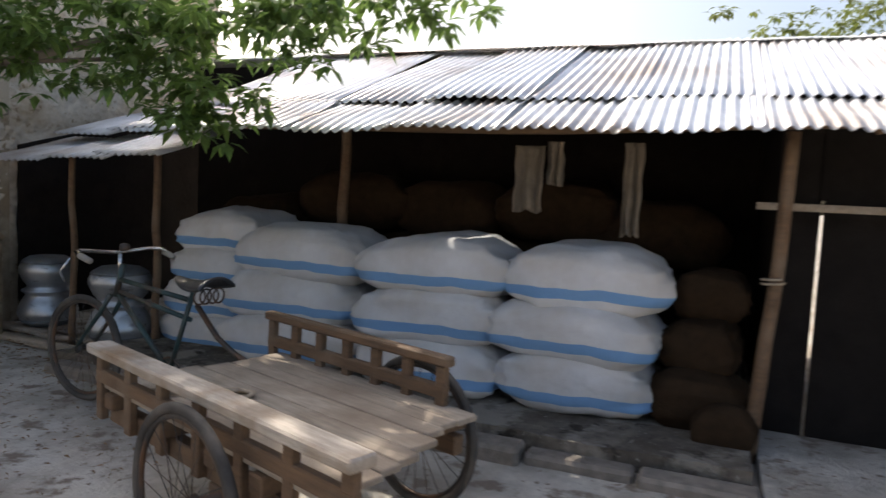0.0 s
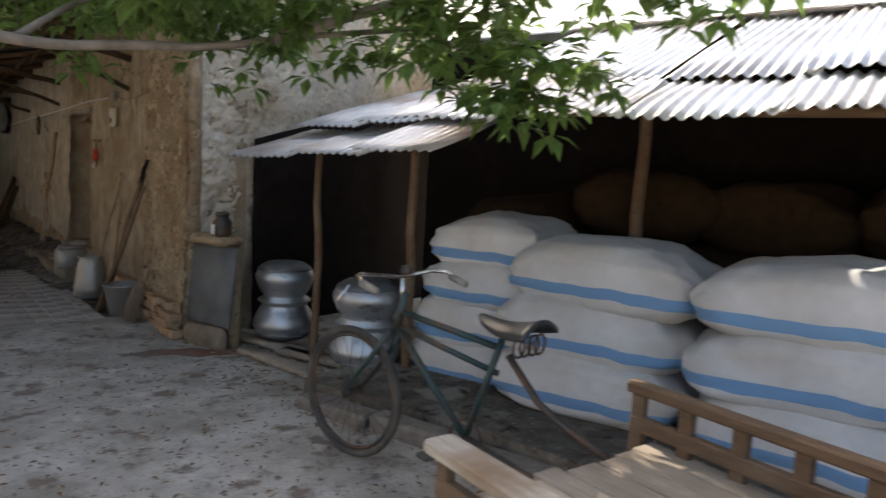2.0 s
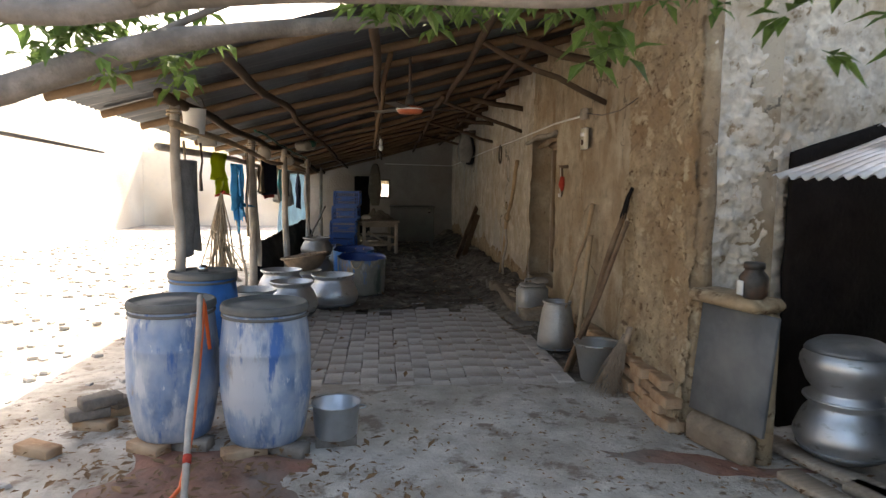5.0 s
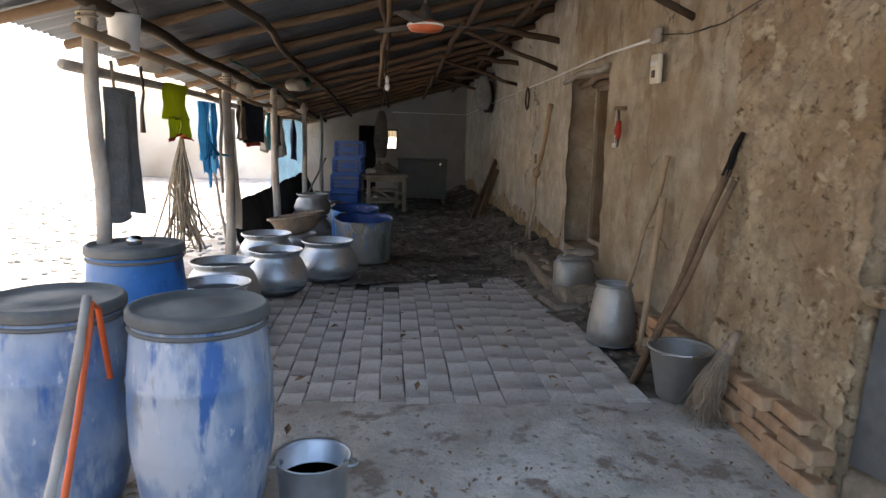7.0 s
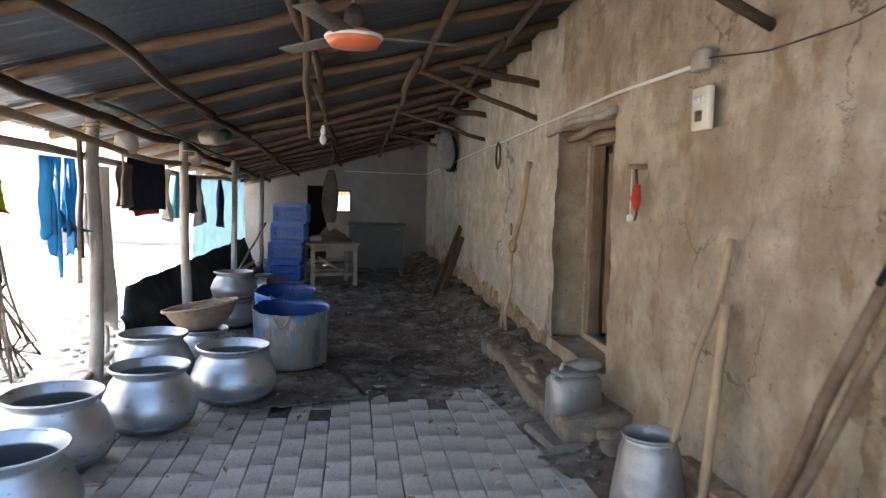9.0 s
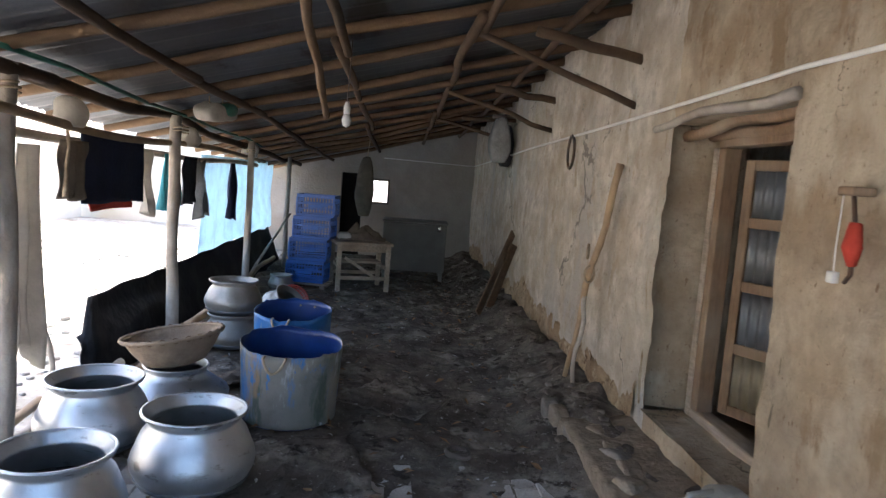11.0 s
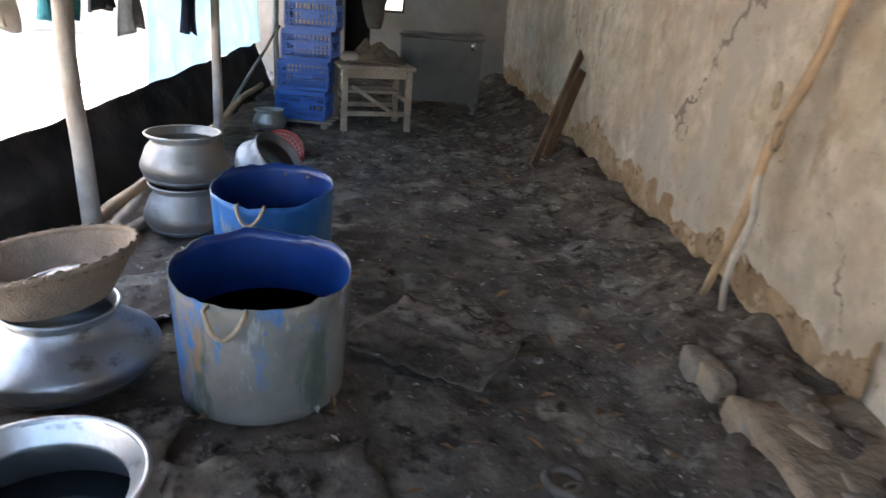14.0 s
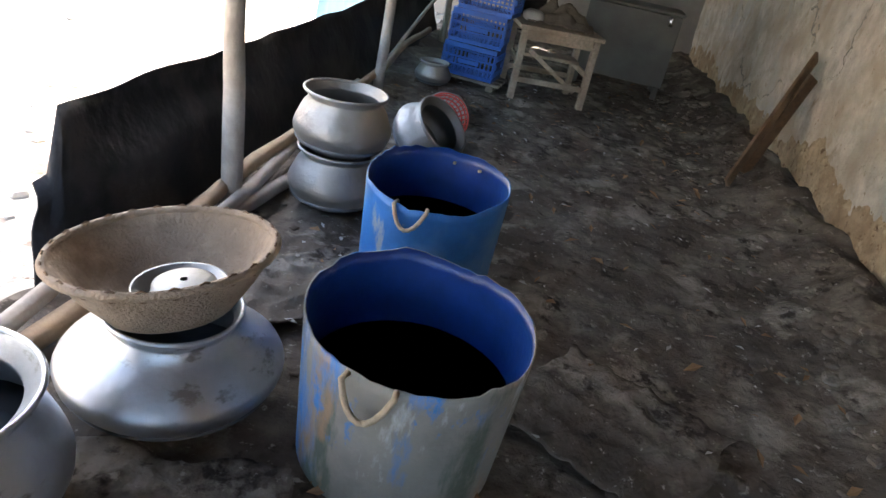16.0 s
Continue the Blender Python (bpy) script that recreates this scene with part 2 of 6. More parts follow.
M_GUNNY = mat("dusty_gunny_cloth", (0.17, 0.14, 0.105), 0.95, 0, 0.25, 9, 0.4, 60, (0.12, 0.1, 0.08), 0.4, 3.0, spec=0.12)
M_GREENCLOTH = mat("yellow_green_cotton", (0.36, 0.40, 0.02), 0.9, 0, 0.15, 8, 0.3, 60)
M_REDCLOTH = mat("red_trim_cloth", (0.42, 0.05, 0.03), 0.9, 0, 0.2, 8, 0.3, 60)
M_NAVY = mat("navy_cloth", (0.018, 0.022, 0.045), 0.9, 0, 0.3, 6, 0.4, 40)
M_DARKCLOTH = mat("black_cloth", (0.03, 0.032, 0.036), 0.9, 0, 0.3, 6, 0.4, 40)
M_GREYCLOTH = mat("grey_cloth", (0.22, 0.22, 0.215), 0.9, 0, 0.3, 6, 0.4, 40)
M_PALECLOTH = mat("pale_cloth", (0.48, 0.45, 0.40), 0.9, 0, 0.2, 6, 0.4, 40)
M_TEAL = mat("teal_netting", (0.02, 0.18, 0.22), 0.7, 0, 0.3, 8, 0.4, 40)
M_TEALHOSE = mat("dark_green_rubber", (0.03, 0.13, 0.09), 0.5, 0, 0.2, 8, 0.05, 30)
M_BLUEFILM = clear_film("light_blue_film", (0.55, 0.73, 0.84), 0.35)
M_BLUESTRIP = mat("sky_blue_strip", (0.05, 0.33, 0.58), 0.5, 0, 0.2, 6, 0.2, 30)
M_TARP = mat("black_tarpaulin", (0.012, 0.013, 0.015), 0.75, 0, 0.4, 5, 0.5, 12, (0.045, 0.042, 0.04), 0.3, 2.5, spec=0.2)
M_WHITEPL = mat("white_plastic", (0.68, 0.67, 0.64), 0.5, 0, 0.1, 5, 0.05, 30)
M_CREAM = mat("cream_switch_board", (0.62, 0.56, 0.43), 0.5, 0, 0.1, 8, 0.05, 30)
M_ROPE = mat("old_rope", (0.35, 0.28, 0.2), 0.95, 0, 0.3, 20, 0.4, 80)
M_ORANGE = mat("orange_hose_rubber", (0.72, 0.13, 0.03), 0.5, 0, 0.15, 8, 0.05, 30)
M_ORANGEDISC = mat("orange_enamel", (0.55, 0.13, 0.045), 0.35, 0, 0.15, 8, 0.05, 30)
M_REDBASKET = mat("red_plastic_mesh", (0.55, 0.07, 0.05), 0.45, 0, 0.15, 8, 0.05, 30)
M_BASKET = mat("woven_bamboo", (0.33, 0.25, 0.18), 0.85, 0, 0.3, 14, 0.6, 90, (0.24, 0.18, 0.13), 0.4, 4.0)
M_IRON = mat("dark_iron", (0.07, 0.065, 0.06), 0.55, 0.6, 0.35, 9, 0.2, 40, (0.17, 0.09, 0.05), 0.4, 6.0)
M_CHROME = mat("scratched_chrome", (0.66, 0.66, 0.65), 0.22, 1.0, 0.12, 9, 0.05, 40, (0.25, 0.18, 0.13), 0.25, 8.0)
M_RUBBER = mat("tyre_rubber", (0.06, 0.055, 0.05), 0.85, 0, 0.3, 9, 0.3, 60, (0.15, 0.13, 0.11), 0.4, 4.0)
M_GREENPAINT = mat("chipped_green_frame_paint", (0.022, 0.05, 0.05), 0.4, 0.1, 0.3, 9, 0.1, 40, (0.09, 0.05, 0.03), 0.35, 7.0)
M_SADDLE = mat("black_saddle_leather", (0.035, 0.035, 0.037), 0.35, 0, 0.2, 8, 0.1, 40)
M_SLATE = mat("dark_grey_sheet", (0.085, 0.09, 0.095), 0.75, 0, 0.3, 4, 0.3, 20, (0.17, 0.165, 0.155), 0.4, 2.0)
M_BRICK = mat("raw_brick", (0.33, 0.20, 0.115), 0.95, 0, 0.3, 10, 0.5, 40, (0.4, 0.31, 0.21), 0.5, 4.0, 0.2)
M_ADOBE = mat("crumbling_adobe", (0.27, 0.215, 0.155), 0.97, 0, 0.35, 10, 0.8, 25, (0.17, 0.13, 0.095), 0.5, 4.0)
M_CLOD = mat("dry_clod", (0.21, 0.18, 0.15), 0.97, 0, 0.3, 12, 0.5, 40, None, 0, 1, 0.3)
M_PAPER = mat("litter_scrap", (0.5, 0.48, 0.45), 0.9, 0, 0.2, 10, 0.1, 40, None, 0, 1, 0.3)
# Dark mud taken down to near black, with the shed's shade in the colour.
M_DARKMUD = mat("shade_dark_mud", (0.017, 0.013, 0.011), 0.97, 0, 0.35, 6, 0.6, 24, (0.012, 0.01, 0.008), 0.5, 1.5, spec=0.08)
M_DRYLEAF = mat("dry_leaf", (0.22, 0.13, 0.065), 0.85, 0, 0.3, 20, 0.1, 40, None, 0, 1, 0.45)
M_LEAF = mat("green_leaf", (0.115, 0.185, 0.045), 0.45, 0, 0.3, 14, 0.1, 40, None, 0, 1, 0.45)
M_LEAFPALE = mat("sunlit_leaf", (0.16, 0.2, 0.05), 0.5, 0, 0.3, 14, 0.1, 40, None, 0, 1, 0.4)
M_BARK = mat("grey_bark", (0.235, 0.205, 0.175), 0.95, 0, 0.3, 12, 0.6, 30, (0.13, 0.11, 0.09), 0.5, 4.0)
# Grey paint lowered to carry the dimness around the cabinet.
M_ENAMEL = mat("grey_cabinet_paint", (0.13, 0.127, 0.115), 0.5, 0.1, 0.15, 5, 0.1, 30, (0.1, 0.09, 0.08), 0.4, 2.0)
# Char on the pole tip; on walls, door and drums it paints deep shade.
M_BLACK = mat("char_and_shade_black", (0.014, 0.012, 0.011), 0.9, 0, 0.3, 5, 0.2, 30, spec=0.08)
M_GLASSBULB = mat("bulb_glass", (0.75, 0.75, 0.72), 0.15, 0, 0.05, 5, 0, 30)
for lf in (M_LEAF, M_LEAFPALE, M_BLUEFILM, M_BLUESTRIP, M_PALECLOTH, M_GREENCLOTH):
    nt_ = lf.node_tree
    pb = nt_.nodes["Principled BSDF"]
    tr = nt_.nodes.new("ShaderNodeBsdfTranslucent")
    ms = nt_.nodes.new("ShaderNodeMixShader")
    ms.inputs[0].default_value = 0.5
    nt_.links.new(pb.inputs["Base Color"].links[0].from_socket, tr.inputs["Color"])
    nt_.links.new(pb.outputs[0], ms.inputs[1])
    nt_.links.new(tr.outputs[0], ms.inputs[2])
    nt_.links.new(ms.outputs[0], nt_.nodes["Material Output"].inputs["Surface"])


def sack_material():
    """Woven white bag cloth with one printed blue band round its lower half."""
    m = mat("white_woven_bag", (0.60, 0.595, 0.59), 0.75, 0, 0.08, 6, 0.55, 11, (0.46, 0.42, 0.37), 0.3, 1.8, 0.06)
    nt = m.node_tree
    b = nt.nodes["Principled BSDF"]
    col = b.inputs["Base Color"].links[0].from_socket
    tc = nt.nodes.new("ShaderNodeTexCoord")
    ns = nt.nodes.new("ShaderNodeTexNoise")
    ns.inputs["Scale"].default_value = 2.2
    nt.links.new(tc.outputs["Object"], ns.inputs["Vector"])
    xyz = nt.nodes.new("ShaderNodeSeparateXYZ")
    nt.links.new(tc.outputs["Object"], xyz.inputs[0])
    a1 = nt.nodes.new("ShaderNodeMath")
    a1.operation = "MULTIPLY_ADD"
    a1.inputs[1].default_value, a1.inputs[2].default_value = 0.09, 0.03
    nt.links.new(ns.outputs["Fac"], a1.inputs[0])
    a2 = nt.nodes.new("ShaderNodeMath")
    a2.operation = "ADD"
    nt.links.new(a1.outputs[0], a2.inputs[0])
    nt.links.new(xyz.outputs["Z"], a2.inputs[1])
    cmp = nt.nodes.new("ShaderNodeMath")
    cmp.operation = "COMPARE"
    cmp.inputs[1].default_value, cmp.inputs[2].default_value = 0.0, 0.036
    nt.links.new(a2.outputs[0], cmp.inputs[0])
    mx = nt.nodes.new("ShaderNodeMix")
    mx.data_type = "RGBA"
    nt.links.new(cmp.outputs[0], mx.inputs[0])
    nt.links.new(col, mx.inputs[6])
    mx.inputs[7].default_value = (0.16, 0.31, 0.52, 1)
    nt.links.new(mx.outputs[2], b.inputs["Base Color"])
    return m


M_SACK = sack_material()
M_RUBBLE = mat("sunlit_brick_rubble", (0.53, 0.49, 0.44), 0.95, 0, 0.25, 8, 0.4, 30, None, 0, 1, 0.2)


# ---- mesh builders ----
def mesh_of(name, verts, faces, material, smooth=True):
    me = bpy.data.meshes.new(name)
    me.from_pydata([tuple(v) for v in verts], [], faces)
    me.materials.append(material)
    if smooth:
        me.polygons.foreach_set("use_smooth", [True] * len(me.polygons))
    me.update()
    return me


def part(name, geo, material, parent=None, label="", smooth=True, at=None):
    """One mesh object from (verts, faces) or from a ready mesh, under a thing or a part."""
    me = geo if isinstance(geo, bpy.types.Mesh) else mesh_of(name, geo[0], geo[1], material, smooth)
    ob = new(name, me)
    if parent:
        ob.parent = parent
    if at is not None:
        ob.matrix_basis = at
    if label:
        tagged(ob, label)
    return ob


def thing(name, m, label, category, group="", kind=""):
    ob = new(name)
    ob.empty_display_size = 0.1
    ob.matrix_basis = m
    return tagged(ob, label, category, group, kind)


def join(*geos):
    verts, faces = [], []
    for v, f in geos:
        k = len(verts)
        verts += [Vector(p) for p in v]
        faces += [[i + k for i in q] for q in f]
    return verts, faces


def moved(geo, m):
    return [m @ Vector(p) for p in geo[0]], geo[1]


def box(x0, y0, z0, x1, y1, z1, bevel=0.006):
    bm = bmesh.new()
    bmesh.ops.create_cube(bm, size=1)
    for v in bm.verts:
        v.co = Vector(((x0 + x1) / 2 + v.co.x * (x1 - x0), (y0 + y1) / 2 + v.co.y * (y1 - y0), (z0 + z1) / 2 + v.co.z * (z1 - z0)))
    if bevel:
        bmesh.ops.bevel(bm, geom=bm.edges[:], offset=min(bevel, 0.4 * min(abs(x1 - x0), abs(y1 - y0), abs(z1 - z0))), segments=1, affect="EDGES")
    bm.verts.index_update()
    out = [v.co.copy() for v in bm.verts], [[v.index for v in f.verts] for f in bm.faces]
    bm.free()
    return out


def lathe(profile, seg=40, dent=0.0, seed=0, squash=1.0):
    verts, faces = [], []
    for r, z in profile:
        for k in range(seg):
            a = 2 * math.pi * k / seg
            q = 1 + dent * noise.noise((math.cos(a) * 2.2 + seed * 7.1, math.sin(a) * 2.2, z * 5)) if dent else 1
            verts.append(Vector((r * q * math.cos(a), r * q * squash * math.sin(a), z)))
    for i in range(len(profile) - 1):
        for k in range(seg):
            a, b = i * seg + k, i * seg + (k + 1) % seg
            faces.append([a, b, b + seg, a + seg])
    for ring, flip in ((0, True), (len(profile) - 1, False)):
        if profile[ring][0] > 1e-4:
            f = [ring * seg + k for k in range(seg)]
            faces.append(f[::-1] if flip else f)
    return verts, faces


def open_lathe(profile, seg=40, dent=0.0, seed=0, squash=1.0):
    v, f = lathe(profile, seg, dent, seed, squash)
    return v, [q for q in f if len(q) == 4]


def tube(points, radii, seg=8, wobble=0.0, seed=0):
    pts = [Vector(p) for p in points]
    if isinstance(radii, (int, float)):
        radii = [radii] * len(pts)
    verts, faces = [], []
    ref = Vector((0, 0, 1))
    for i, p in enumerate(pts):
        d = (pts[min(i + 1, len(pts) - 1)] - pts[max(i - 1, 0)]).normalized()
        if abs(d.dot(ref)) > 0.95:
            ref = Vector((1, 0.2, 0))
        s = d.cross(ref).normalized()
        u = s.cross(d).normalized()
        ref = u
        for k in range(seg):
            a = 2 * math.pi * k / seg
            r = radii[i] * (1 + wobble * noise.noise((p.x * 3 + seed, p.y * 3 + k * 0.7, p.z * 3)))
            verts.append(p + s * (r * math.cos(a)) + u * (r * math.sin(a)))
    for i in range(len(pts) - 1):
        for k in range(seg):
            a, b = i * seg + k, i * seg + (k + 1) % seg
            faces.append([a, b, b + seg, a + seg])
    faces.append([k for k in range(seg)][::-1])
    faces.append([(len(pts) - 1) * seg + k for k in range(seg)])
    return verts, faces


def pole(a, b, r0, r1=None, seg=9, n=9, bend=0.02, seed=0, knots=0.0):
    """A slightly crooked pole from a to b; knots: bamboo joints."""
    a, b = Vector(a), Vector(b)
    r1 = r0 if r1 is None else r1
    side = (b - a).cross(Vector((0.3, 0.5, 0.8))).normalized()
    side2 = (b - a).cross(side).normalized()
    pts, rad = [], []
    for i in range(n):
        t = i / (n - 1)
        w = math.sin(math.pi * t)
        pts.append(a.lerp(b, t) + side * (bend * w * noise.noise((seed * 3.3, t * 3, 1.1)) * 2) + side2 * (bend * w * noise.noise((seed * 5.3, t * 3, 7.1)) * 2))
        rad.append((r0 + (r1 - r0) * t) * (1 + (knots if i % 2 else 0)))
    return tube(pts, rad, seg, 0.12, seed)


def ring(r, t, seg=36, sub=8):
    """A torus in the xz plane round the y axis."""
    verts, faces = [], []
    for i in range(seg):
        a = 2 * math.pi * i / seg
        for k in range(sub):
            b = 2 * math.pi * k / sub
            q = r + t * math.cos(b)
            verts.append(Vector((q * math.cos(a), t * math.sin(b), q * math.sin(a))))
    for i in range(seg):
        for k in range(sub):
            faces.append([i * sub + k, i * sub + (k + 1) % sub, ((i + 1) % seg) * sub + (k + 1) % sub, ((i + 1) % seg) * sub + k])
    return verts, faces


def grid(nx, ny, at):
    verts = [Vector(at(i / nx, j / ny)) for j in range(ny + 1) for i in range(nx + 1)]
    faces = [[j * (nx + 1) + i, j * (nx + 1) + i + 1, (j + 1) * (nx + 1) + i + 1, (j + 1) * (nx + 1) + i] for j in range(ny) for i in range(nx)]
    return verts, faces


def thick(geo, t):
    """Gives a sheet some thickness, along its normals."""
    bm = bmesh.new()
    vs = [bm.verts.new(v) for v in geo[0]]
    for f in geo[1]:
        bm.faces.new([vs[i] for i in f])
    bm.normal_update()
    bmesh.ops.solidify(bm, geom=bm.faces[:], thickness=t)
    bm.verts.index_update()
    out = [v.co.copy() for v in bm.verts], [[v.index for v in f.verts] for f in bm.faces]
    bm.free()
    return out


def corrugated(width, length, wave=0.076, amp=0.011, ny=6, t=0.0025, sag=0.0, seed=0):
    """A tin sheet: x across the waves, y down its length, from the origin."""
    nx = int(width / wave * 6)
    return thick(grid(nx, ny, lambda a, b: (a * width, b * length, amp * math.sin(2 * math.pi * a * width / wave) + sag * noise.noise((a * 1.3 + seed, b * 1.7, seed)))), t)


def cloth(width, drop, folds=4.0, deep=0.03, seed=0, ragged=0.1, taper=0.0, nx=26, ny=16):
    """A hanging cloth: x across, hanging down in -z, folds in y."""
    def at(a, b):
        x = (a - 0.5) * width * (1 - taper * b)
        q = drop * (1 + ragged * noise.noise((a * 3 + seed * 2.7, 0.5, seed)))
        y = deep * math.sin(a * folds * 6.283 + seed) * (0.25 + 0.75 * b) + deep * 1.2 * noise.noise((a * 2.5 + seed, b * 1.8, seed * 1.3))
        return (x + 0.02 * noise.noise((b * 3, a * 2 + seed, 4)), y, -q * b)
    return thick(grid(nx, ny, at), 0.006)


def pillow(lx, ly, lz, seed=0, seg=30, rows=18, power=0.62, lump=0.05, folds=0.0):
    """A stuffed bag: soft box with crumpled ends, flat below."""
    verts, faces = [], []
    def sp(v, e):
        return math.copysign(abs(v) ** e, v)
    for i in range(rows + 1):
        ph = -math.pi / 2 + math.pi * i / rows
        for k in range(seg):
            th = 2 * math.pi * k / seg
            x, y, z = sp(math.cos(ph), 0.5) * sp(math.cos(th), 0.36), sp(math.cos(ph), 0.5) * sp(math.sin(th), 0.36), sp(math.sin(ph), power)
            pinch = 1 - (0.52 if z > 0 else 0.25) * min(1, abs(x)) ** 3.2
            p = Vector((x * lx / 2 * (1 - 0.06 * z * z), y * ly / 2, z * lz / 2 * pinch))
            n1 = noise.noise((p.x * 3.2 + seed * 3.1, p.y * 3.2, p.z * 3.2 + seed))
            n2 = noise.noise((p.x * 9 + seed, p.y * 9, p.z * 7))
            crease = abs(noise.noise((p.x * 5 + seed * 1.7, p.y * 5, p.z * 2.2))) * max(0.0, abs(x) - 0.3)
            p += p.normalized() * (lump * n1 + lump * 0.3 * n2 - lump * 1.1 * crease)
            if folds:
                q = 1 - abs(noise.noise((p.x * 2.6 + seed * 2.3, p.y * 4.5, p.z * 13 + p.x * 5 * noise.noise((seed, p.x * 1.5, 2))))) * 2.4
                p += p.normalized() * (lump * folds * max(0.0, q) * (0.35 + max(0.0, abs(x) - 0.25)))
            p.z = max(p.z, -lz * 0.46)
            verts.append(p)
    for i in range(rows):
        for k in range(seg):
            a, b = i * seg + k, i * seg + (k + 1) % seg
            faces.append([a, b, b + seg, a + seg])
    return verts, faces


def scraps(n, spot, size, seed, curl=0.3):
    """Many small curled flakes in one mesh, each where spot(rng) says."""
    rng = random.Random(seed)
    verts, faces = [], []
    for _ in range(n):
        p, s = Vector(spot(rng)), size * rng.uniform(0.5, 1.5)
        a = rng.uniform(0, 6.28)
        u, w = Vector((math.cos(a), math.sin(a), rng.uniform(-curl, curl))), Vector((-math.sin(a), math.cos(a), rng.uniform(-curl, curl)))
        k = len(verts)
        q = Vector((0, 0, 0.004 + 0.25 * s * rng.random() * curl))
        verts += [p - u * s, p - w * s * 0.4 + q, p + u * s, p + w * s * 0.4 + q]
        faces.append([k, k + 1, k + 2, k + 3])
    return verts, faces


def leaf_cloud(clumps, per, spread, size, seed):
    """Sprays of long pointed leaves round each clump's centre, each leaf folded along its midrib."""
    rng = random.Random(seed)
    verts, faces = [], []
    for c in clumps:
        c = Vector(c)
        for _ in range(per // 6):
            tip = c + Vector((rng.gauss(0, spread), rng.gauss(0, spread), rng.gauss(0, spread * 0.6)))
            for k in range(6):
                a = rng.uniform(0, 6.28)
                d = Vector((math.cos(a), math.sin(a), rng.uniform(-0.9, 0.35))).normalized()
                s = d.cross(Vector((0, 0, 1))).normalized()
                u = s.cross(d)
                L, w = size * rng.uniform(0.7, 1.25), size * rng.uniform(0.17, 0.25)
                b = tip + d * size * 0.12
                i = len(verts)
                verts += [b, b + d * L * 0.45 + s * w + u * w * 0.35, b + d * L - u * L * 0.15, b + d * L * 0.45 - s * w + u * w * 0.35, b + d * L * 0.5]
                faces += [[i, i + 1, i + 2, i + 4], [i, i + 4, i + 2, i + 3]]
    return verts, faces


def structure(name, geo, material, label="", smooth=False, category=""):
    return tagged(part(name, geo, material, None, "", smooth), label, category, "", "structure")


# ---- large structure ----
def ground_z(x, y):
    return 0.02 * noise.noise((x * 0.7, y * 0.7, 0)) + 0.012 * noise.noise((x * 3.1, y * 3.1, 3))


def ground_at(a, b):
    x, y = -9 + 19 * a, -5 + 32 * b
    inside = min(1, max(0, (y - 8.4) / 0.6)) if -1.75 < x < 2.4 else 0
    z = ground_z(x, y) + (0.034 * min(1, max(0, (y - 7.2) / 1.1)) if -1.7 < x < 2.0 else 0)
    return (x, y, z * (1 - inside) - 0.06 * inside)


near = grid(150, 230, ground_at)
rim = [(-9, -5), (10, -5), (10, 27), (-9, 27)]
far = [(-300, -300), (300, -300), (300, 300), (-300, 300)]
skirt = ([Vector((x, y, -0.05)) for x, y in rim] + [Vector((x, y, -0.05)) for x, y in far], [[i, i + 4, (i + 1) % 4 + 4, (i + 1) % 4] for i in range(4)])
structure("ground", join(near, skirt), M_GROUND, "dusty grey packed earth of the courtyard", True, "ground")
structure("pavement", grid(30, 50, lambda a, b: (-1.75 + 1.15 * a + 0.25 * noise.noise((b * 6, 1, 1)), 4.6 + 3.2 * b, 0.012 + 0.03 * noise.noise((a * 5, b * 11, 2)) - 0.06 * max(0, abs(a - 0.5) * 2 - 0.6) - 0.06 * max(0, abs(b - 0.5) * 2 - 0.7))), M_RED, "red brick dust spread beside the drums", True, "ground")


def dust_band(a, b):
    """A thin band of dust that follows the ground."""
    x, y = 0.95 + 1.35 * a, 7.2 - 0.45 * a + (0.12 + 0.4 * math.sin(math.pi * a)) * (b - 0.5) + 0.12 * noise.noise((a * 5, b * 2, 2))
    return (x, y, ground_at((x + 9) / 19, (y + 5) / 32)[2] + 0.009 + 0.012 * noise.noise((a * 9, b * 3, 2)) - 0.06 * max(0, abs(b - 0.5) * 2 - 0.4) - 0.05 * max(0, abs(a - 0.5) * 2 - 0.6))


structure("trim", grid(60, 10, dust_band), M_RED, "band of red brick dust at the plinth", True, "ground")

FL_X0, FL_X1, FL_Y0, FL_Y1 = -1.9, 1.75, 8.35, 22.0


def floor_at(a, b):
    x, y = FL_X0 + (FL_X1 - FL_X0) * a, FL_Y0 + (FL_Y1 - FL_Y0) * b
    z = 0.012 + 0.01 * noise.noise((x * 1.1, y * 1.1, 5)) + min(1, max(0, (y - 11.2) / 1.5)) * (0.025 * noise.noise((x * 2.4, y * 2.4, 1)) + 0.026 * noise.noise((x * 7, y * 7, 2)) + 0.016 * abs(noise.noise((x * 11, y * 8, 4))) - 0.03 * max(0, noise.noise((x * 4.5, y * 4.5, 12)) - 0.35) + 0.016)
    lip = max(0.0, 1 - abs(b) * 60)
    ledge = min(1, max(0, (x - 1.05 - 0.12 * noise.noise((y * 1.3, 2, 2))) / 0.5)) ** 1.5 * min(1, max(0, (y - 9.6) / 1.5))
    return (x, y, z - 0.03 * lip + 0.2 * ledge * (1 + 0.35 * noise.noise((x * 5, y * 3.4, 9))))


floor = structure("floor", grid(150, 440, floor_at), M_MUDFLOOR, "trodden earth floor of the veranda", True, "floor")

# house wall along the veranda, with a deep door opening
WX, DOOR_Y0, DOOR_Y1, DOOR_Z0, DOOR_Z1 = 1.73, 10.98, 12.0, 0.38, 2.08


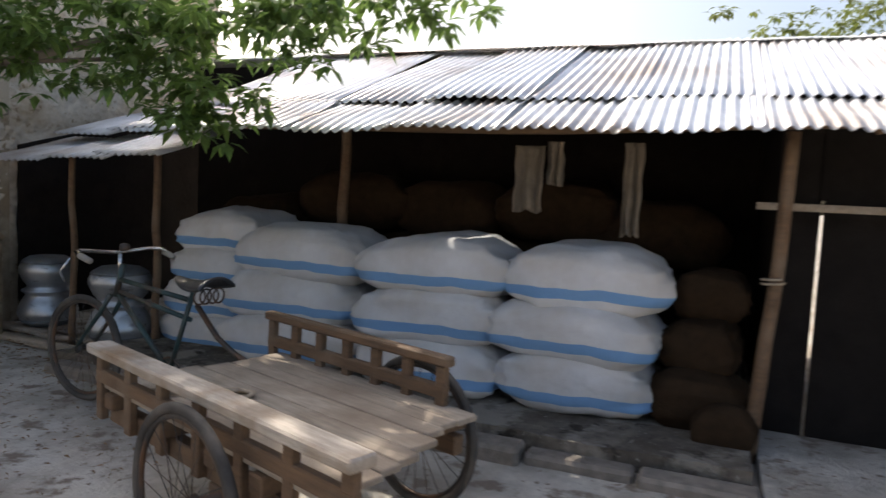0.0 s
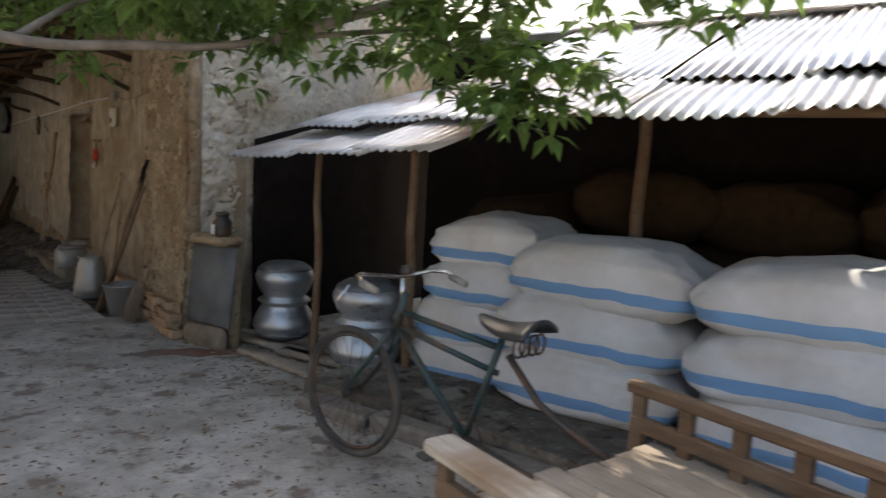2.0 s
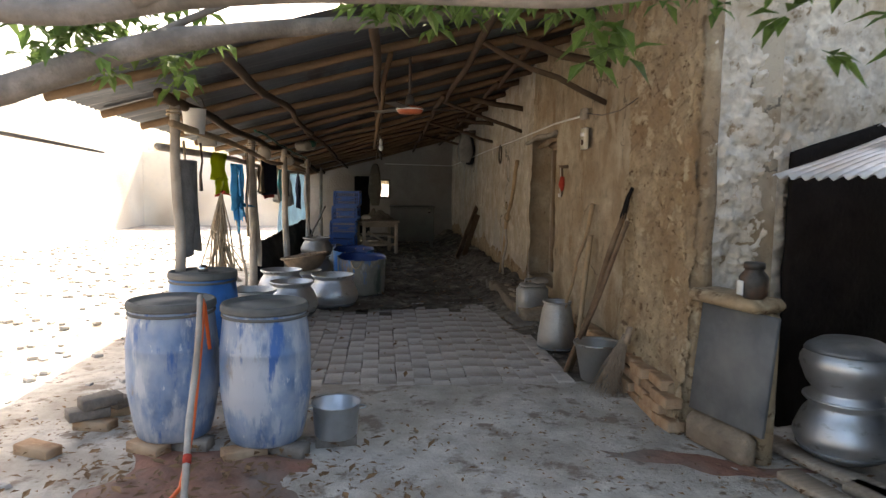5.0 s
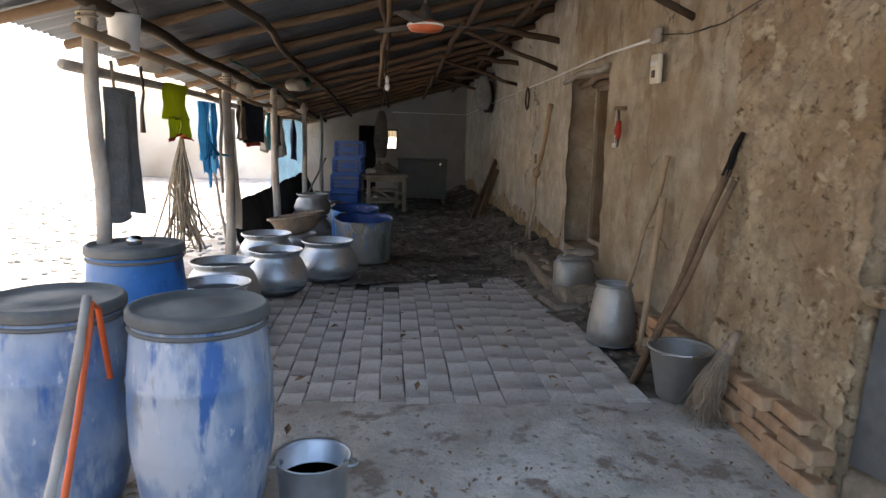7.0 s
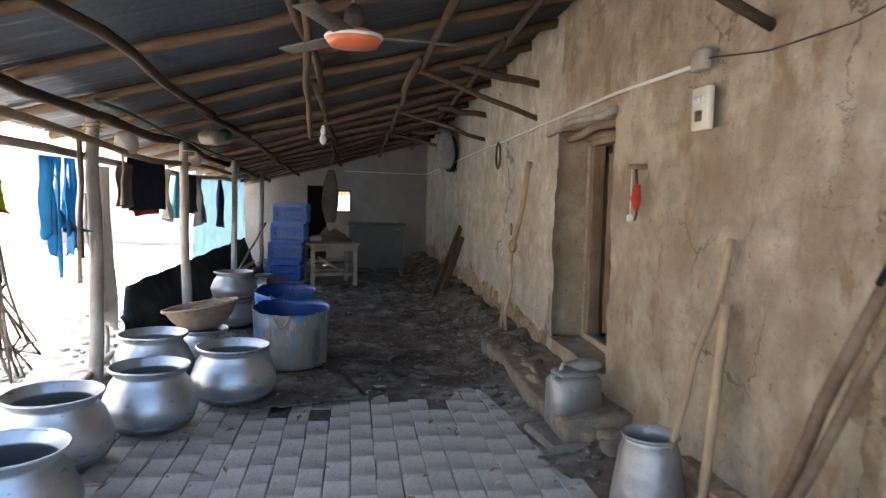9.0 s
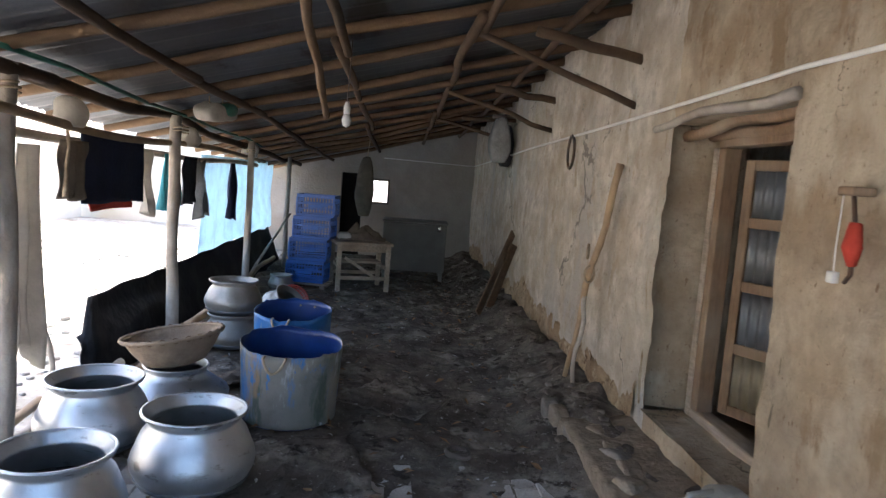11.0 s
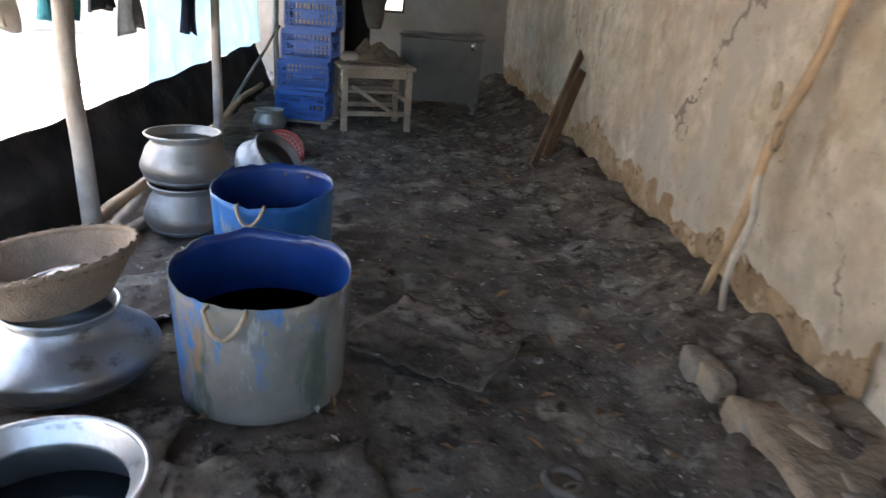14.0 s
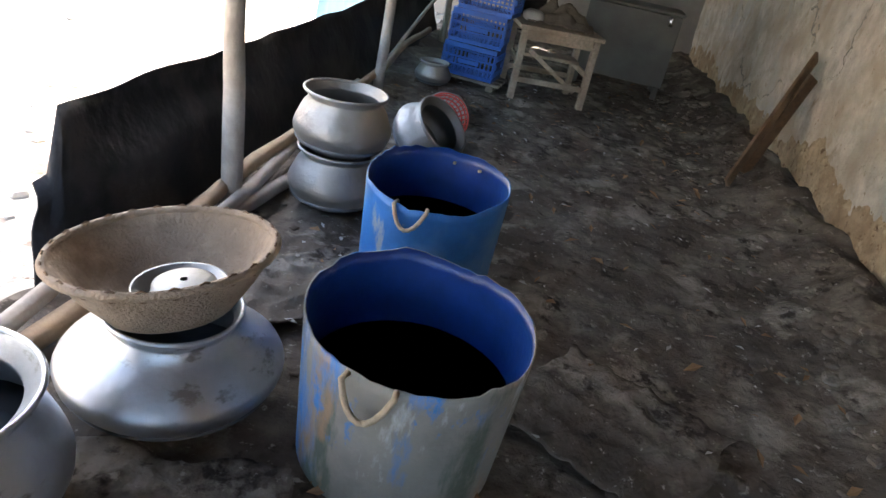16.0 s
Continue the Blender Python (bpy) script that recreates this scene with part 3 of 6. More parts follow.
def wall_x(y, z):
    base = 0.05 * max(0, 1 - z / 0.75) if y < 9.9 else 0.0
    return WX - base + 0.028 * noise.noise((y * 1.2, z * 1.3, 3)) + 0.018 * noise.noise((y * 4.5, z * 4.5, 8)) + 0.011 * noise.noise((y * 13, z * 13, 1)) + 0.06 * max(0, 0.55 - z) * (0.5 + noise.noise((y * 3.1, z * 3, 5))) + 0.05 * max(0, z - 2.0) * 0.3


def wall_patch(y0, y1, z0, z1, step=0.04, fn=None):
    fn = fn or wall_x
    ny, nz = max(1, int((y1 - y0) / step)), max(1, int((z1 - z0) / step))
    return grid(nz, ny, lambda a, b: (fn(y0 + (y1 - y0) * b, z0 + (z1 - z0) * a), y0 + (y1 - y0) * b, z0 + (z1 - z0) * a))


def reveal(side_y, z0, z1, way):
    """The splayed side of the door opening, rounded at its front edge."""
    return grid(int((z1 - z0) / 0.08), 8, lambda a, b: (wall_x(side_y, z0 + (z1 - z0) * a) + 0.36 * (1 - (1 - b) ** 1.6), side_y - way * 0.10 * (1 - b) ** 2 + 0.012 * noise.noise((b * 4, a * 9, way)), z0 + (z1 - z0) * a))


TOP = 3.25
back_box = join(box(2.12, 9.0, -0.05, 2.16, DOOR_Y0 - 0.02, 3.2, 0), box(2.12, DOOR_Y1 + 0.02, -0.05, 2.16, 22.3, 3.2, 0))
structure("wall_east", join(wall_patch(8.55, DOOR_Y0 - 0.1, -0.05, TOP), wall_patch(DOOR_Y0 - 0.1, DOOR_Y1 + 0.1, DOOR_Z1, TOP), wall_patch(DOOR_Y0 - 0.1, DOOR_Y1 + 0.1, -0.05, DOOR_Z0), back_box), M_MUDWALL, "ochre mud-plastered house wall, cracked and worn", True, "wall")
structure("wall_east_far", join(wall_patch(DOOR_Y1 + 0.1, 22.1, -0.05, TOP)), M_PALEWALL, "pale grey mud-plastered wall with pitted foot", True, "wall")


def worn_foot_x(y, z):
    h = 0.42 + 0.24 * noise.noise((y * 0.9, 3, 1)) + 0.14 * noise.noise((y * 3.7, 1, 6))
    edge = (z - h + 0.09 * noise.noise((y * 8, z * 8, 2)) + 0.04 * noise.noise((y * 21, z * 19, 4))) * 0.5
    return wall_x(y, z) + min(0.05, max(-0.014, edge)) + 0.012 * noise.noise((y * 15, z * 15, 7))


structure("wall_foot", wall_patch(12.3, 21.9, -0.05, 0.95, 0.03, worn_foot_x), M_ROUGHWALL, "bare ochre mud where the plaster has fallen from the wall foot", True, "wall")
structure("door_reveal", join(reveal(DOOR_Y0 - 0.1, DOOR_Z0, DOOR_Z1, 1), reveal(DOOR_Y1 + 0.1, DOOR_Z0, DOOR_Z1, -1), grid(6, 12, lambda a, b: (WX - 0.02 + 0.42 * a, DOOR_Y0 - 0.1 + (DOOR_Y1 - DOOR_Y0 + 0.2) * b, DOOR_Z0 + 0.015 * noise.noise((a * 3, b * 5, 1)))), grid(6, 12, lambda a, b: (WX - 0.02 + 0.42 * a, DOOR_Y0 - 0.1 + (DOOR_Y1 - DOOR_Y0 + 0.2) * b, DOOR_Z1 + 0.001))), M_MUDWALL, "splayed mud sides of the door opening", True, "wall")


def rough_x(y, z):
    return wall_x(y, z) + 0.02 * noise.noise((y * 5.5, z * 5.5, 4)) + 0.022 * noise.noise((y * 16, z * 14, 6)) + 0.03 * abs(noise.noise((y * 26, z * 24, 9))) + 0.016 * noise.noise((y * 48, z * 42, 2)) - 0.035


structure("wall_corner", wall_patch(7.40, 8.56, -0.05, TOP + 0.6, 0.015, rough_x), M_ROUGHWALL, "rough straw-and-mud strip at the house corner", True, "wall")
# end wall of the house, square to the shed
U, Nn = Vector((0.272, -0.962, 0)), Vector((0.962, 0.272, 0))
CORNER = Vector((1.75, 7.42, 0))


def stucco_at(a, b):
    s, z = 3.6 * a, -0.05 + 4.3 * b
    rel = 0.03 * noise.noise((s * 6, z * 6, 2)) + 0.03 * noise.noise((s * 15, z * 13, 5)) + 0.035 * abs(noise.noise((s * 23, z * 21, 8))) + 0.018 * noise.noise((s * 40, z * 38, 3)) + 0.03 * noise.noise((s * 1.4, z * 1.4, 7)) - 0.01
    fade = 1.0 if s < 0.95 else 0.5
    p = CORNER + Nn * s + U * (rel * fade)
    return (p.x, p.y, z)


structure("wall_south", grid(240, 260, stucco_at), M_STUCCO, "rough whitewashed stucco end wall of the house", True, "wall")
structure("corner_edge", tube([(1.775, 7.47, -0.05 + 0.06 * q) for q in range(72)], 0.075, 14, 0.2, 3), M_ROUGHWALL, "rounded rough corner of the house", True, "wall")
# Dark panel before the end wall, painting the shade under the low roof.
structure("wall_shed_left", thick(grid(40, 24, lambda a, b: tuple(CORNER + Nn * (0.62 + 3.0 * a) + U * (0.09 + 0.03 * noise.noise((a * 9, b * 6, 3)))) [:2] + (-0.05 + (1.82 + 0.81 * a) * b,)), 0.03), M_DARKMUD, "dark mud wall inside the shed, blackened further for shade", True, "wall")
structure("house_roof", thick(grid(10, 6, lambda a, b: (1.3 + 4.0 * a, 6.95 + 1.1 * a + 16 * b, 4.15 + 0.9 * a)), 0.12), M_TINDARK, "dark upper roof of the house", False, "roof")


def wall_with_holes(name, x0, x1, y, z1, holes, thickness, material, label):
    """A wall across the veranda with rectangular openings through it."""
    xs = sorted({x0, x1, *[h[0] for h in holes], *[h[1] for h in holes]})
    zs = sorted({-0.05, z1, *[h[2] for h in holes], *[h[3] for h in holes]})
    geos = []
    for xa, xb in zip(xs, xs[1:]):
        for za, zb in zip(zs, zs[1:]):
            mx_, mz_ = (xa + xb) / 2, (za + zb) / 2
            if not any(h[0] < mx_ < h[1] and h[2] < mz_ < h[3] for h in holes):
                geos.append(box(xa, y, za, xb, y + thickness, zb, 0))
    return structure(name, join(*geos), material, label, False, "wall")


wall_with_holes("wall_north", -2.6, 2.2, 22.0, 3.1, [(-0.3, 0.0, 1.12, 1.54), (-0.92, -0.5, 0.0, 1.66)], 0.25, M_FARWALL, "whitewashed end wall of the veranda, greyed for shade")
structure("window_1", join(box(-0.34, 21.97, 1.08, -0.3, 22.02, 1.58), box(0.0, 21.97, 1.08, 0.04, 22.02, 1.58), box(-0.34, 21.97, 1.54, 0.04, 22.02, 1.58), box(-0.34, 21.97, 1.08, 0.04, 22.02, 1.12), *[box(-0.25 + 0.07 * k, 22.08, 1.12, -0.238 + 0.07 * k, 22.092, 1.54, 0) for k in range(4)]), M_DARKWOOD, "small barred window in the end wall", False, "window")
# A black sheet behind the hole paints the unlit opening.
structure("door_2", box(-0.93, 22.2, 0, -0.49, 22.24, 1.67), M_BLACK, "black panel standing for the dark door opening in the end wall", False, "door")

# brick plinth at the corner
brick_geo = box(-0.12, -0.058, -0.034, 0.12, 0.058, 0.034, 0.006)
brick_mesh = mesh_of("brick", *brick_geo, M_BRICK, False)
plinth = structure("plinth", join(box(1.64, 7.5, -0.05, 1.76, 9.7, 0.3, 0.02)), M_ROUGHWALL, "crumbling brick plinth under the mud wall", False, "wall")
rngb = random.Random(5)
for row in range(4):
    for k in range(9):
        yb = 7.52 + 0.25 * k + (0.12 if row % 2 else 0)
        if yb > 9.6 or (row == 3 and rngb.random() < 0.45):
            continue
        part("brick", brick_mesh, None, plinth, at=pose(1.645 + rngb.uniform(-0.025, 0.02), yb, 0.045 + 0.078 * row, rngb.uniform(-3, 3), rngb.uniform(-3, 3), 90 + rngb.uniform(-4, 4)))

# veranda roof: tin on bamboo
def roof_z(x, y):
    return 3.12 - 0.03 * (y - 8) + 0.265 * (x - 1.73)


veranda_roof = structure("ceiling", thick(grid(8, 520, lambda a, b: (-2.35 + 4.3 * a, 7.75 + 14.6 * b, roof_z(-2.35 + 4.3 * a, 7.75 + 14.6 * b) + 0.06 + 0.012 * math.sin(b * 14.6 / 0.076 * 2 * math.pi) + 0.01 * noise.noise((a * 3, b * 20, 1)))), 0.002), M_TINDARK, "corrugated tin roof over the veranda, darkened for shade", True, "roof")
frame_ob = tagged(new("roof_frame"), "bamboo rafters and purlins tied under the tin", "roof frame", "", "structure")
rngr = random.Random(11)
k = 0
yy = 8.0
while yy < 21.9:
    j = rngr.uniform(-0.12, 0.12)
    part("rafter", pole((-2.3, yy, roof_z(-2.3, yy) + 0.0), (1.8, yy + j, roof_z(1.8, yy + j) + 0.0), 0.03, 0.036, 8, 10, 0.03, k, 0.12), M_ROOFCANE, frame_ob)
    yy += rngr.uniform(0.72, 1.0)
    k += 1
for xq, rq in ((-1.15, 0.03), (-0.25, 0.032), (0.6, 0.034), (1.3, 0.03)):
    for ya, yb in ((7.8, 12.6), (12.3, 17.4), (17.0, 21.9)):
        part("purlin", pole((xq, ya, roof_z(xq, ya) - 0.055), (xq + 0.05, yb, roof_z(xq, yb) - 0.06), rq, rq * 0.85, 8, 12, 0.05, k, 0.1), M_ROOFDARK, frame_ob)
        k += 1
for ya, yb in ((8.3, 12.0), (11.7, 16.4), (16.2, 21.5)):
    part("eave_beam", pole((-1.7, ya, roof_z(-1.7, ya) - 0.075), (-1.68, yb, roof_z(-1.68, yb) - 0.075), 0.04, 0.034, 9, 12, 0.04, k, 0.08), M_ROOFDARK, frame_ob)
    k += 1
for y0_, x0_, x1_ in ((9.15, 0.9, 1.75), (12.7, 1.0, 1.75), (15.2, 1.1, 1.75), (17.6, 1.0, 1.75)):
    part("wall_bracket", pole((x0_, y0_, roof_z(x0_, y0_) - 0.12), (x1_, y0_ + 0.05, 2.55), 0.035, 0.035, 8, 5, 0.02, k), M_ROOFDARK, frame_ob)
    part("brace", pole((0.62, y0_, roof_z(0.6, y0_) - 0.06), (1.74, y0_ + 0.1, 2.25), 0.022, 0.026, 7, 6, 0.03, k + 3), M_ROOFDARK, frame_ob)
    k += 1
for xh, yh, zl in ((0.0, 10.9, 2.1),):
    part("hanging_pole", pole((-0.12, 9.2, roof_z(-0.1, 9.2)), (-0.28, 12.3, 1.98), 0.022, 0.018, 8, 12, 0.05, 60, 0.15), M_ROOFCANE, frame_ob)

# posts along the open side
for i, (px, py, pr) in enumerate(((-1.70, 8.62, 0.042), (-1.70, 11.6, 0.05), (-1.60, 13.9, 0.052), (-1.58, 16.5, 0.045), (-1.6, 19.6, 0.04))):
    post = thing("veranda_post", pose(px, py, -0.03), "weathered grey wooden veranda post set in the earth", "post", "veranda posts")
    part("shaft", pole((0, 0, 0), (-0.04 if i == 2 else 0.01, 0, roof_z(px, py) - 0.02), pr, pr * 0.85, 10, 10, 0.02, i * 3.1), M_POST, post)
    part("lashing", tube([(pr * 1.15 * math.cos(a), pr * 1.15 * math.sin(a), roof_z(px, py) - 0.16 + a * 0.004) for a in [q * 0.5 for q in range(26)]], 0.007, 5), M_ROPE, post)

# the yard side: limewashed wall far out
structure("wall_west", box(-8.2, 2.0, -0.05, -7.9, 27, 3.1, 0), M_YARDWALL, "sunlit limewashed yard wall", False, "wall")
structure("wall_north_yard", box(-8.2, 26.5, -0.05, -2.5, 26.8, 2.4, 0), M_YARDWALL, "sunlit limewashed yard wall", False, "wall")
structure("wall_west_near", box(-8.2, -4.6, -0.05, -7.9, 2.0, 2.4, 0), M_YARDWALL, "yard wall beyond the courtyard", False, "wall")

# ---- sack shed ----
O = Vector((2.05, 6.55, 0))


def sh(s, d, z):
    p = O + U * s + Nn * d
    return Vector((p.x, p.y, z))


SHED_TURN = math.degrees(math.atan2(U.y, U.x))


def shed_pose(s, d, z, rx=0, ry=0, rz=0):
    p = sh(s, d, z)
    return pose(p.x, p.y, p.z, 0, 0, SHED_TURN) @ pose(0, 0, 0, rx, ry, rz)


def shed_box(s0, s1, d0, d1, z0, z1, bev=0.0):
    g = box(s0, d0, z0, s1, d1, z1, bev)
    return [sh(v.x, v.y, v.z) for v in g[0]], [f[::-1] for f in g[1]]


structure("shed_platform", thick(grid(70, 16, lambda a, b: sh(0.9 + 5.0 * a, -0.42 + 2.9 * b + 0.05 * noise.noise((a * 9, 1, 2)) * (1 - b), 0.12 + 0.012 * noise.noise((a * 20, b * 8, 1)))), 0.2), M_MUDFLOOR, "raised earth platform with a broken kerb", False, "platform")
structure("kerb", join(*[shed_box(1.0 + 0.62 * k, 1.6 + 0.62 * k, -0.62 + 0.03 * math.sin(k * 2.3), -0.44, -0.04, 0.075 + 0.02 * math.sin(k * 1.7), 0.02) for k in range(8)]), M_CLOD, "worn concrete kerb before the shed", False, "kerb")
structure("shed_ramp", thick(grid(12, 12, lambda a, b: sh(5.95 + 2.2 * a, -0.7 + 3.2 * b, 0.06 + 0.05 * b + 0.012 * noise.noise((a * 6, b * 6, 1)))), 0.15), M_GROUND, "worn concrete apron at the shed door", False, "floor")
# The two thin boxes are an added partition that keeps back light off the sacks.
structure("wall_shed_back", join(shed_box(-0.3, 6.05, 2.5, 2.7, -0.05, 2.86), shed_box(5.98, 6.05, 0.56, 1.3, -0.05, 2.05), shed_box(5.98, 6.05, 1.3, 2.5, -0.05, 2.3)), M_DARKMUD, "dark mud back wall and light-blocking partition of the shed, blackened for shade", False, "wall")
structure("wall_shed_side", join(shed_box(8.4, 8.6, -0.3, 2.5, -0.05, 2.4)), M_DARKMUD, "dark mud side wall of the shed, blackened for shade", False, "wall")
# Planks are black to hold the shed's shade; the gap is a true opening.
structure("wall_shed_front", join(shed_box(5.98, 6.22, 0.5, 0.56, 0.05, 2.2), shed_box(6.243, 8.4, 0.5, 0.56, 0.05, 2.2), shed_box(6.2, 6.3, 0.5, 0.56, 1.55, 2.2)), M_BLACK, "plank wall beside a bright gap, coloured black for shade", False, "wall")
shed_roof = tagged(new("shed_roof"), "rusting galvanised corrugated tin roof over the sack shed", "roof", "", "structure")
S_RISE = 0.36
rngt = random.Random(3)


def roof_sheet(s, width, d0, length, z0, rise, seed, name="tin_sheet"):
    g = corrugated(width, length, 0.076, 0.012, 6, 0.0025, 0.03, seed)
    c = math.sqrt(1 + rise * rise)
    pts = [sh(s + v.x, d0 + v.y / c, z0 + v.y / c * rise + v.z) for v in g[0]]
    return part(name, (pts, [f[::-1] for f in g[1]]), M_TIN, shed_roof)


for k in range(10):
    s = 1.45 + 0.72 * k
    z = 1.86 + rngt.uniform(-0.015, 0.02) + 0.004 * k
    roof_sheet(s, 0.78, -0.36 + rngt.uniform(-0.05, 0.04), 0.8, z, S_RISE, k)
    roof_sheet(s + rngt.uniform(-0.05, 0.05), 0.78, 0.3 + rngt.uniform(-0.03, 0.03), 2.35, z + 0.27, S_RISE + 0.01, k + 20)
for k in range(3):
    s = -0.28 + 0.66 * k
    roof_sheet(s, 0.72, -0.18 + 0.05 * math.sin(k * 2.1), 0.95, 1.61 + 0.035 * k, 0.27 + 0.02 * k, k + 40)
    roof_sheet(s + 0.1, 0.72, 0.42, 1.7, 1.88 + 0.04 * k, 0.3, k + 50)
part("ridge_cap", ([sh(1.3 + 7.5 * a, d, z + 0.02 * noise.noise((a * 12, d, 2))) for a in [q / 24 for q in range(25)] for d, z in ((2.3, 2.93), (2.5, 2.985), (2.75, 2.91))], [[q * 3 + e, q * 3 + e + 1, q * 3 + e + 4, q * 3 + e + 3] for q in range(24) for e in (0, 1)]), M_TIN, shed_roof)
# Eave pole and rafters take the darkened cane, for shade under the eave.
part("eave_pole", pole(sh(1.4, 0.02, 1.93), sh(8.4, 0.02, 1.96), 0.028, 0.028, 8, 20, 0.05, 4), M_ROOFCANE, shed_roof)
for k in range(9):
    part("rafter", pole(sh(1.6 + 0.8 * k, 0.0, 1.93), sh(1.6 + 0.8 * k, 2.45, 2.82), 0.028, 0.03, 7, 6, 0.03, k), M_ROOFCANE, shed_roof)
structure("shed_roof_back", thick(grid(2, 2, lambda a, b: sh(-0.4 + 9.2 * a, 2.44 + 2.0 * b, 2.95 - 0.8 * b)), 0.02), M_TIN, "far slope of the shed's tin roof", False, "roof")
for i, (s, d, top, r, lean) in enumerate(((0.45, 0.1, 1.66, 0.03, 0.0), (1.2, 0.3, 1.75, 0.035, 0.0), (2.6, 1.02, 2.1, 0.05, 0.0), (5.9, 0.06, 1.92, 0.043, 0.1))):
    sp = thing("shed_post", Matrix.Translation(sh(s, d, 0.0)), "rough round wooden post under the tin eave", "post", "shed posts")
    tip = U * lean + Vector((0, 0, top))
    part("shaft", pole((0, 0, 0), tip, r, r * 0.85, 10, 9, 0.03, i * 2.7), M_RAIL, sp)
    if lean:
        part("lashing", tube([(tip.x * 0.55 + 0.06 * math.cos(a), tip.y * 0.55 + 0.06 * math.sin(a), 1.05 + a * 0.004) for a in [q * 0.5 for q in range(22)]], 0.008, 5), M_ROPE, sp)


# ---- sacks ----
def sack(s, d, z, lx, ly, lz, turn, seed, material=None, label="", group="stack of white sacks", tuft=False):
    m = shed_pose(s, d, z + lz * 0.46, 0, 0, turn)
    ob = thing("sack", m, label or "bulging white woven sack with a blue band, stacked in the shed", "sack", group)
    part("bag", pillow(lx, ly, lz * 1.06, seed, 72, 34, 0.66, 0.055, 0.5), material or M_SACK, ob)
    if tuft:
        part("tied_corner", pole((lx * 0.44, -ly * 0.42, 0.02), (lx * 0.62, -ly * 0.5, -0.03), 0.05, 0.012, 7, 5, 0.02, seed), material or M_SACK, ob)
    return ob


rngs = random.Random(8)
for col, (s, d, w) in enumerate(((4.84, 0.38, 1.1), (3.83, 0.4, 1.18), (2.62, 0.5, 1.3))):
    for lay in range(3):
        sack(s + rngs.uniform(-0.04, 0.04), d + 0.03 * lay + rngs.uniform(-0.02, 0.03), 0.105 + 0.328 * lay, w + rngs.uniform(-0.03, 0.03), 0.82, 0.42 if lay < 2 else 0.44, 180 + rngs.uniform(-4, 4), col * 5 + lay, tuft=(lay == 2 and col == 0))
for lay in range(4):
    sack(1.55 + 0.06 * lay + rngs.uniform(-0.03, 0.03), 0.75, 0.02 + 0.29 * lay, 0.95, 0.8, 0.38, 180 + rngs.uniform(-5, 5), 30 + lay)
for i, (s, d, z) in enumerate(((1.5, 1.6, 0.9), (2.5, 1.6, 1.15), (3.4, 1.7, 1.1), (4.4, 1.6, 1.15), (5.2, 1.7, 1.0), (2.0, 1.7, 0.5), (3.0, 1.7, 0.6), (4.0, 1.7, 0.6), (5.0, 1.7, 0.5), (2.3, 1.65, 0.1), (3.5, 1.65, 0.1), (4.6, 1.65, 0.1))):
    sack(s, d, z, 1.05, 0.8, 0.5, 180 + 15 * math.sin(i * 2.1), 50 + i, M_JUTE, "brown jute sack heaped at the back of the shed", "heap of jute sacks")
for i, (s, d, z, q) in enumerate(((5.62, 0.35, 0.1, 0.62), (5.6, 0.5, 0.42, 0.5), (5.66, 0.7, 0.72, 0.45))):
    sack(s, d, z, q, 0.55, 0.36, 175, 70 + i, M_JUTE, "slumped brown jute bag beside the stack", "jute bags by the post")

# ---- end block with slate sheet, jar ----
blk = thing("low_block", pose(1.8, 7.4, 0, 0, 0, math.degrees(math.atan2(U.y, U.x))), "low plastered block against the house wall", "block")
part("core", box(0.02, 0.0, -0.03, 0.5, 0.1, 0.86, 0.03), M_ROUGHWALL, blk)
part("foot", box(-0.02, -0.13, -0.03, 0.5, 0.0, 0.18, 0.05), M_ADOBE, blk)
part("ledge", box(-0.02, -0.14, 0.865, 0.52, 0.11, 0.94, 0.03), M_ROUGHWALL, blk)
sheet = thing("slate_sheet", pose(1.8, 7.4, 0, 0, 0, math.degrees(math.atan2(U.y, U.x))), "dark grey flat sheet leaning on the low block", "sheet")
part("panel", moved(box(0.0, -0.012, 0, 0.57, 0.012, 0.66, 0.004), pose(0.02, -0.10, 0.2, -6, 0, 0)), M_SLATE, sheet)
jar = thing("jar", pose(1.86, 6.98, 0.94), "small dark jar with a pale label", "jar")
part("body", lathe([(0.05, 0), (0.075, 0.02), (0.078, 0.12), (0.05, 0.155), (0.05, 0.17)], 20), M_IRON, jar)
part("lid", lathe([(0.056, 0.165), (0.056, 0.195), (0.05, 0.2)], 20), M_IRON, jar)
part("label_patch", box(-0.083, -0.03, 0.02, -0.074, 0.03, 0.1, 0.002), M_WHITEPL, jar, "pale paper label")


# ---- cargo tricycle ----
trike = thing("cargo_tricycle", pose(0, 0, 0), "old wooden flatbed cargo tricycle with a chipped green bicycle front", "tricycle")


def spoked_wheel(name, m, r, label="", parent=None):
    w = part(name, ring(r - 0.02, 0.021, 48, 8), M_RUBBER, parent or trike, label, at=m)
    part("rim", ring(r - 0.048, 0.011, 40, 6), M_IRON, w)
    spokes = []
    for k in range(24):
        a = 2 * math.pi * k / 24
        b = a + (0.5 if k % 2 else -0.5)
        spokes.append(tube([(0.02 * math.cos(b), 0.025 * (-1) ** k, 0.02 * math.sin(b)), ((r - 0.05) * math.cos(a), 0, (r - 0.05) * math.sin(a))], 0.0022, 4))
    part("spokes", join(*spokes), M_IRON, w)
    part("hub", tube([(0, -0.05, 0), (0, -0.02, 0), (0, 0.02, 0), (0, 0.05, 0)], [0.03, 0.018, 0.018, 0.03], 10), M_IRON, w)
    return w


FW = Vector((1.64, 4.58, 0.355))
HEAD, SADDLE = Vector((1.72, 4.27, 0.86)), Vector((1.88, 3.66, 0.86))
BB = Vector((1.82, 3.85, 0.3))
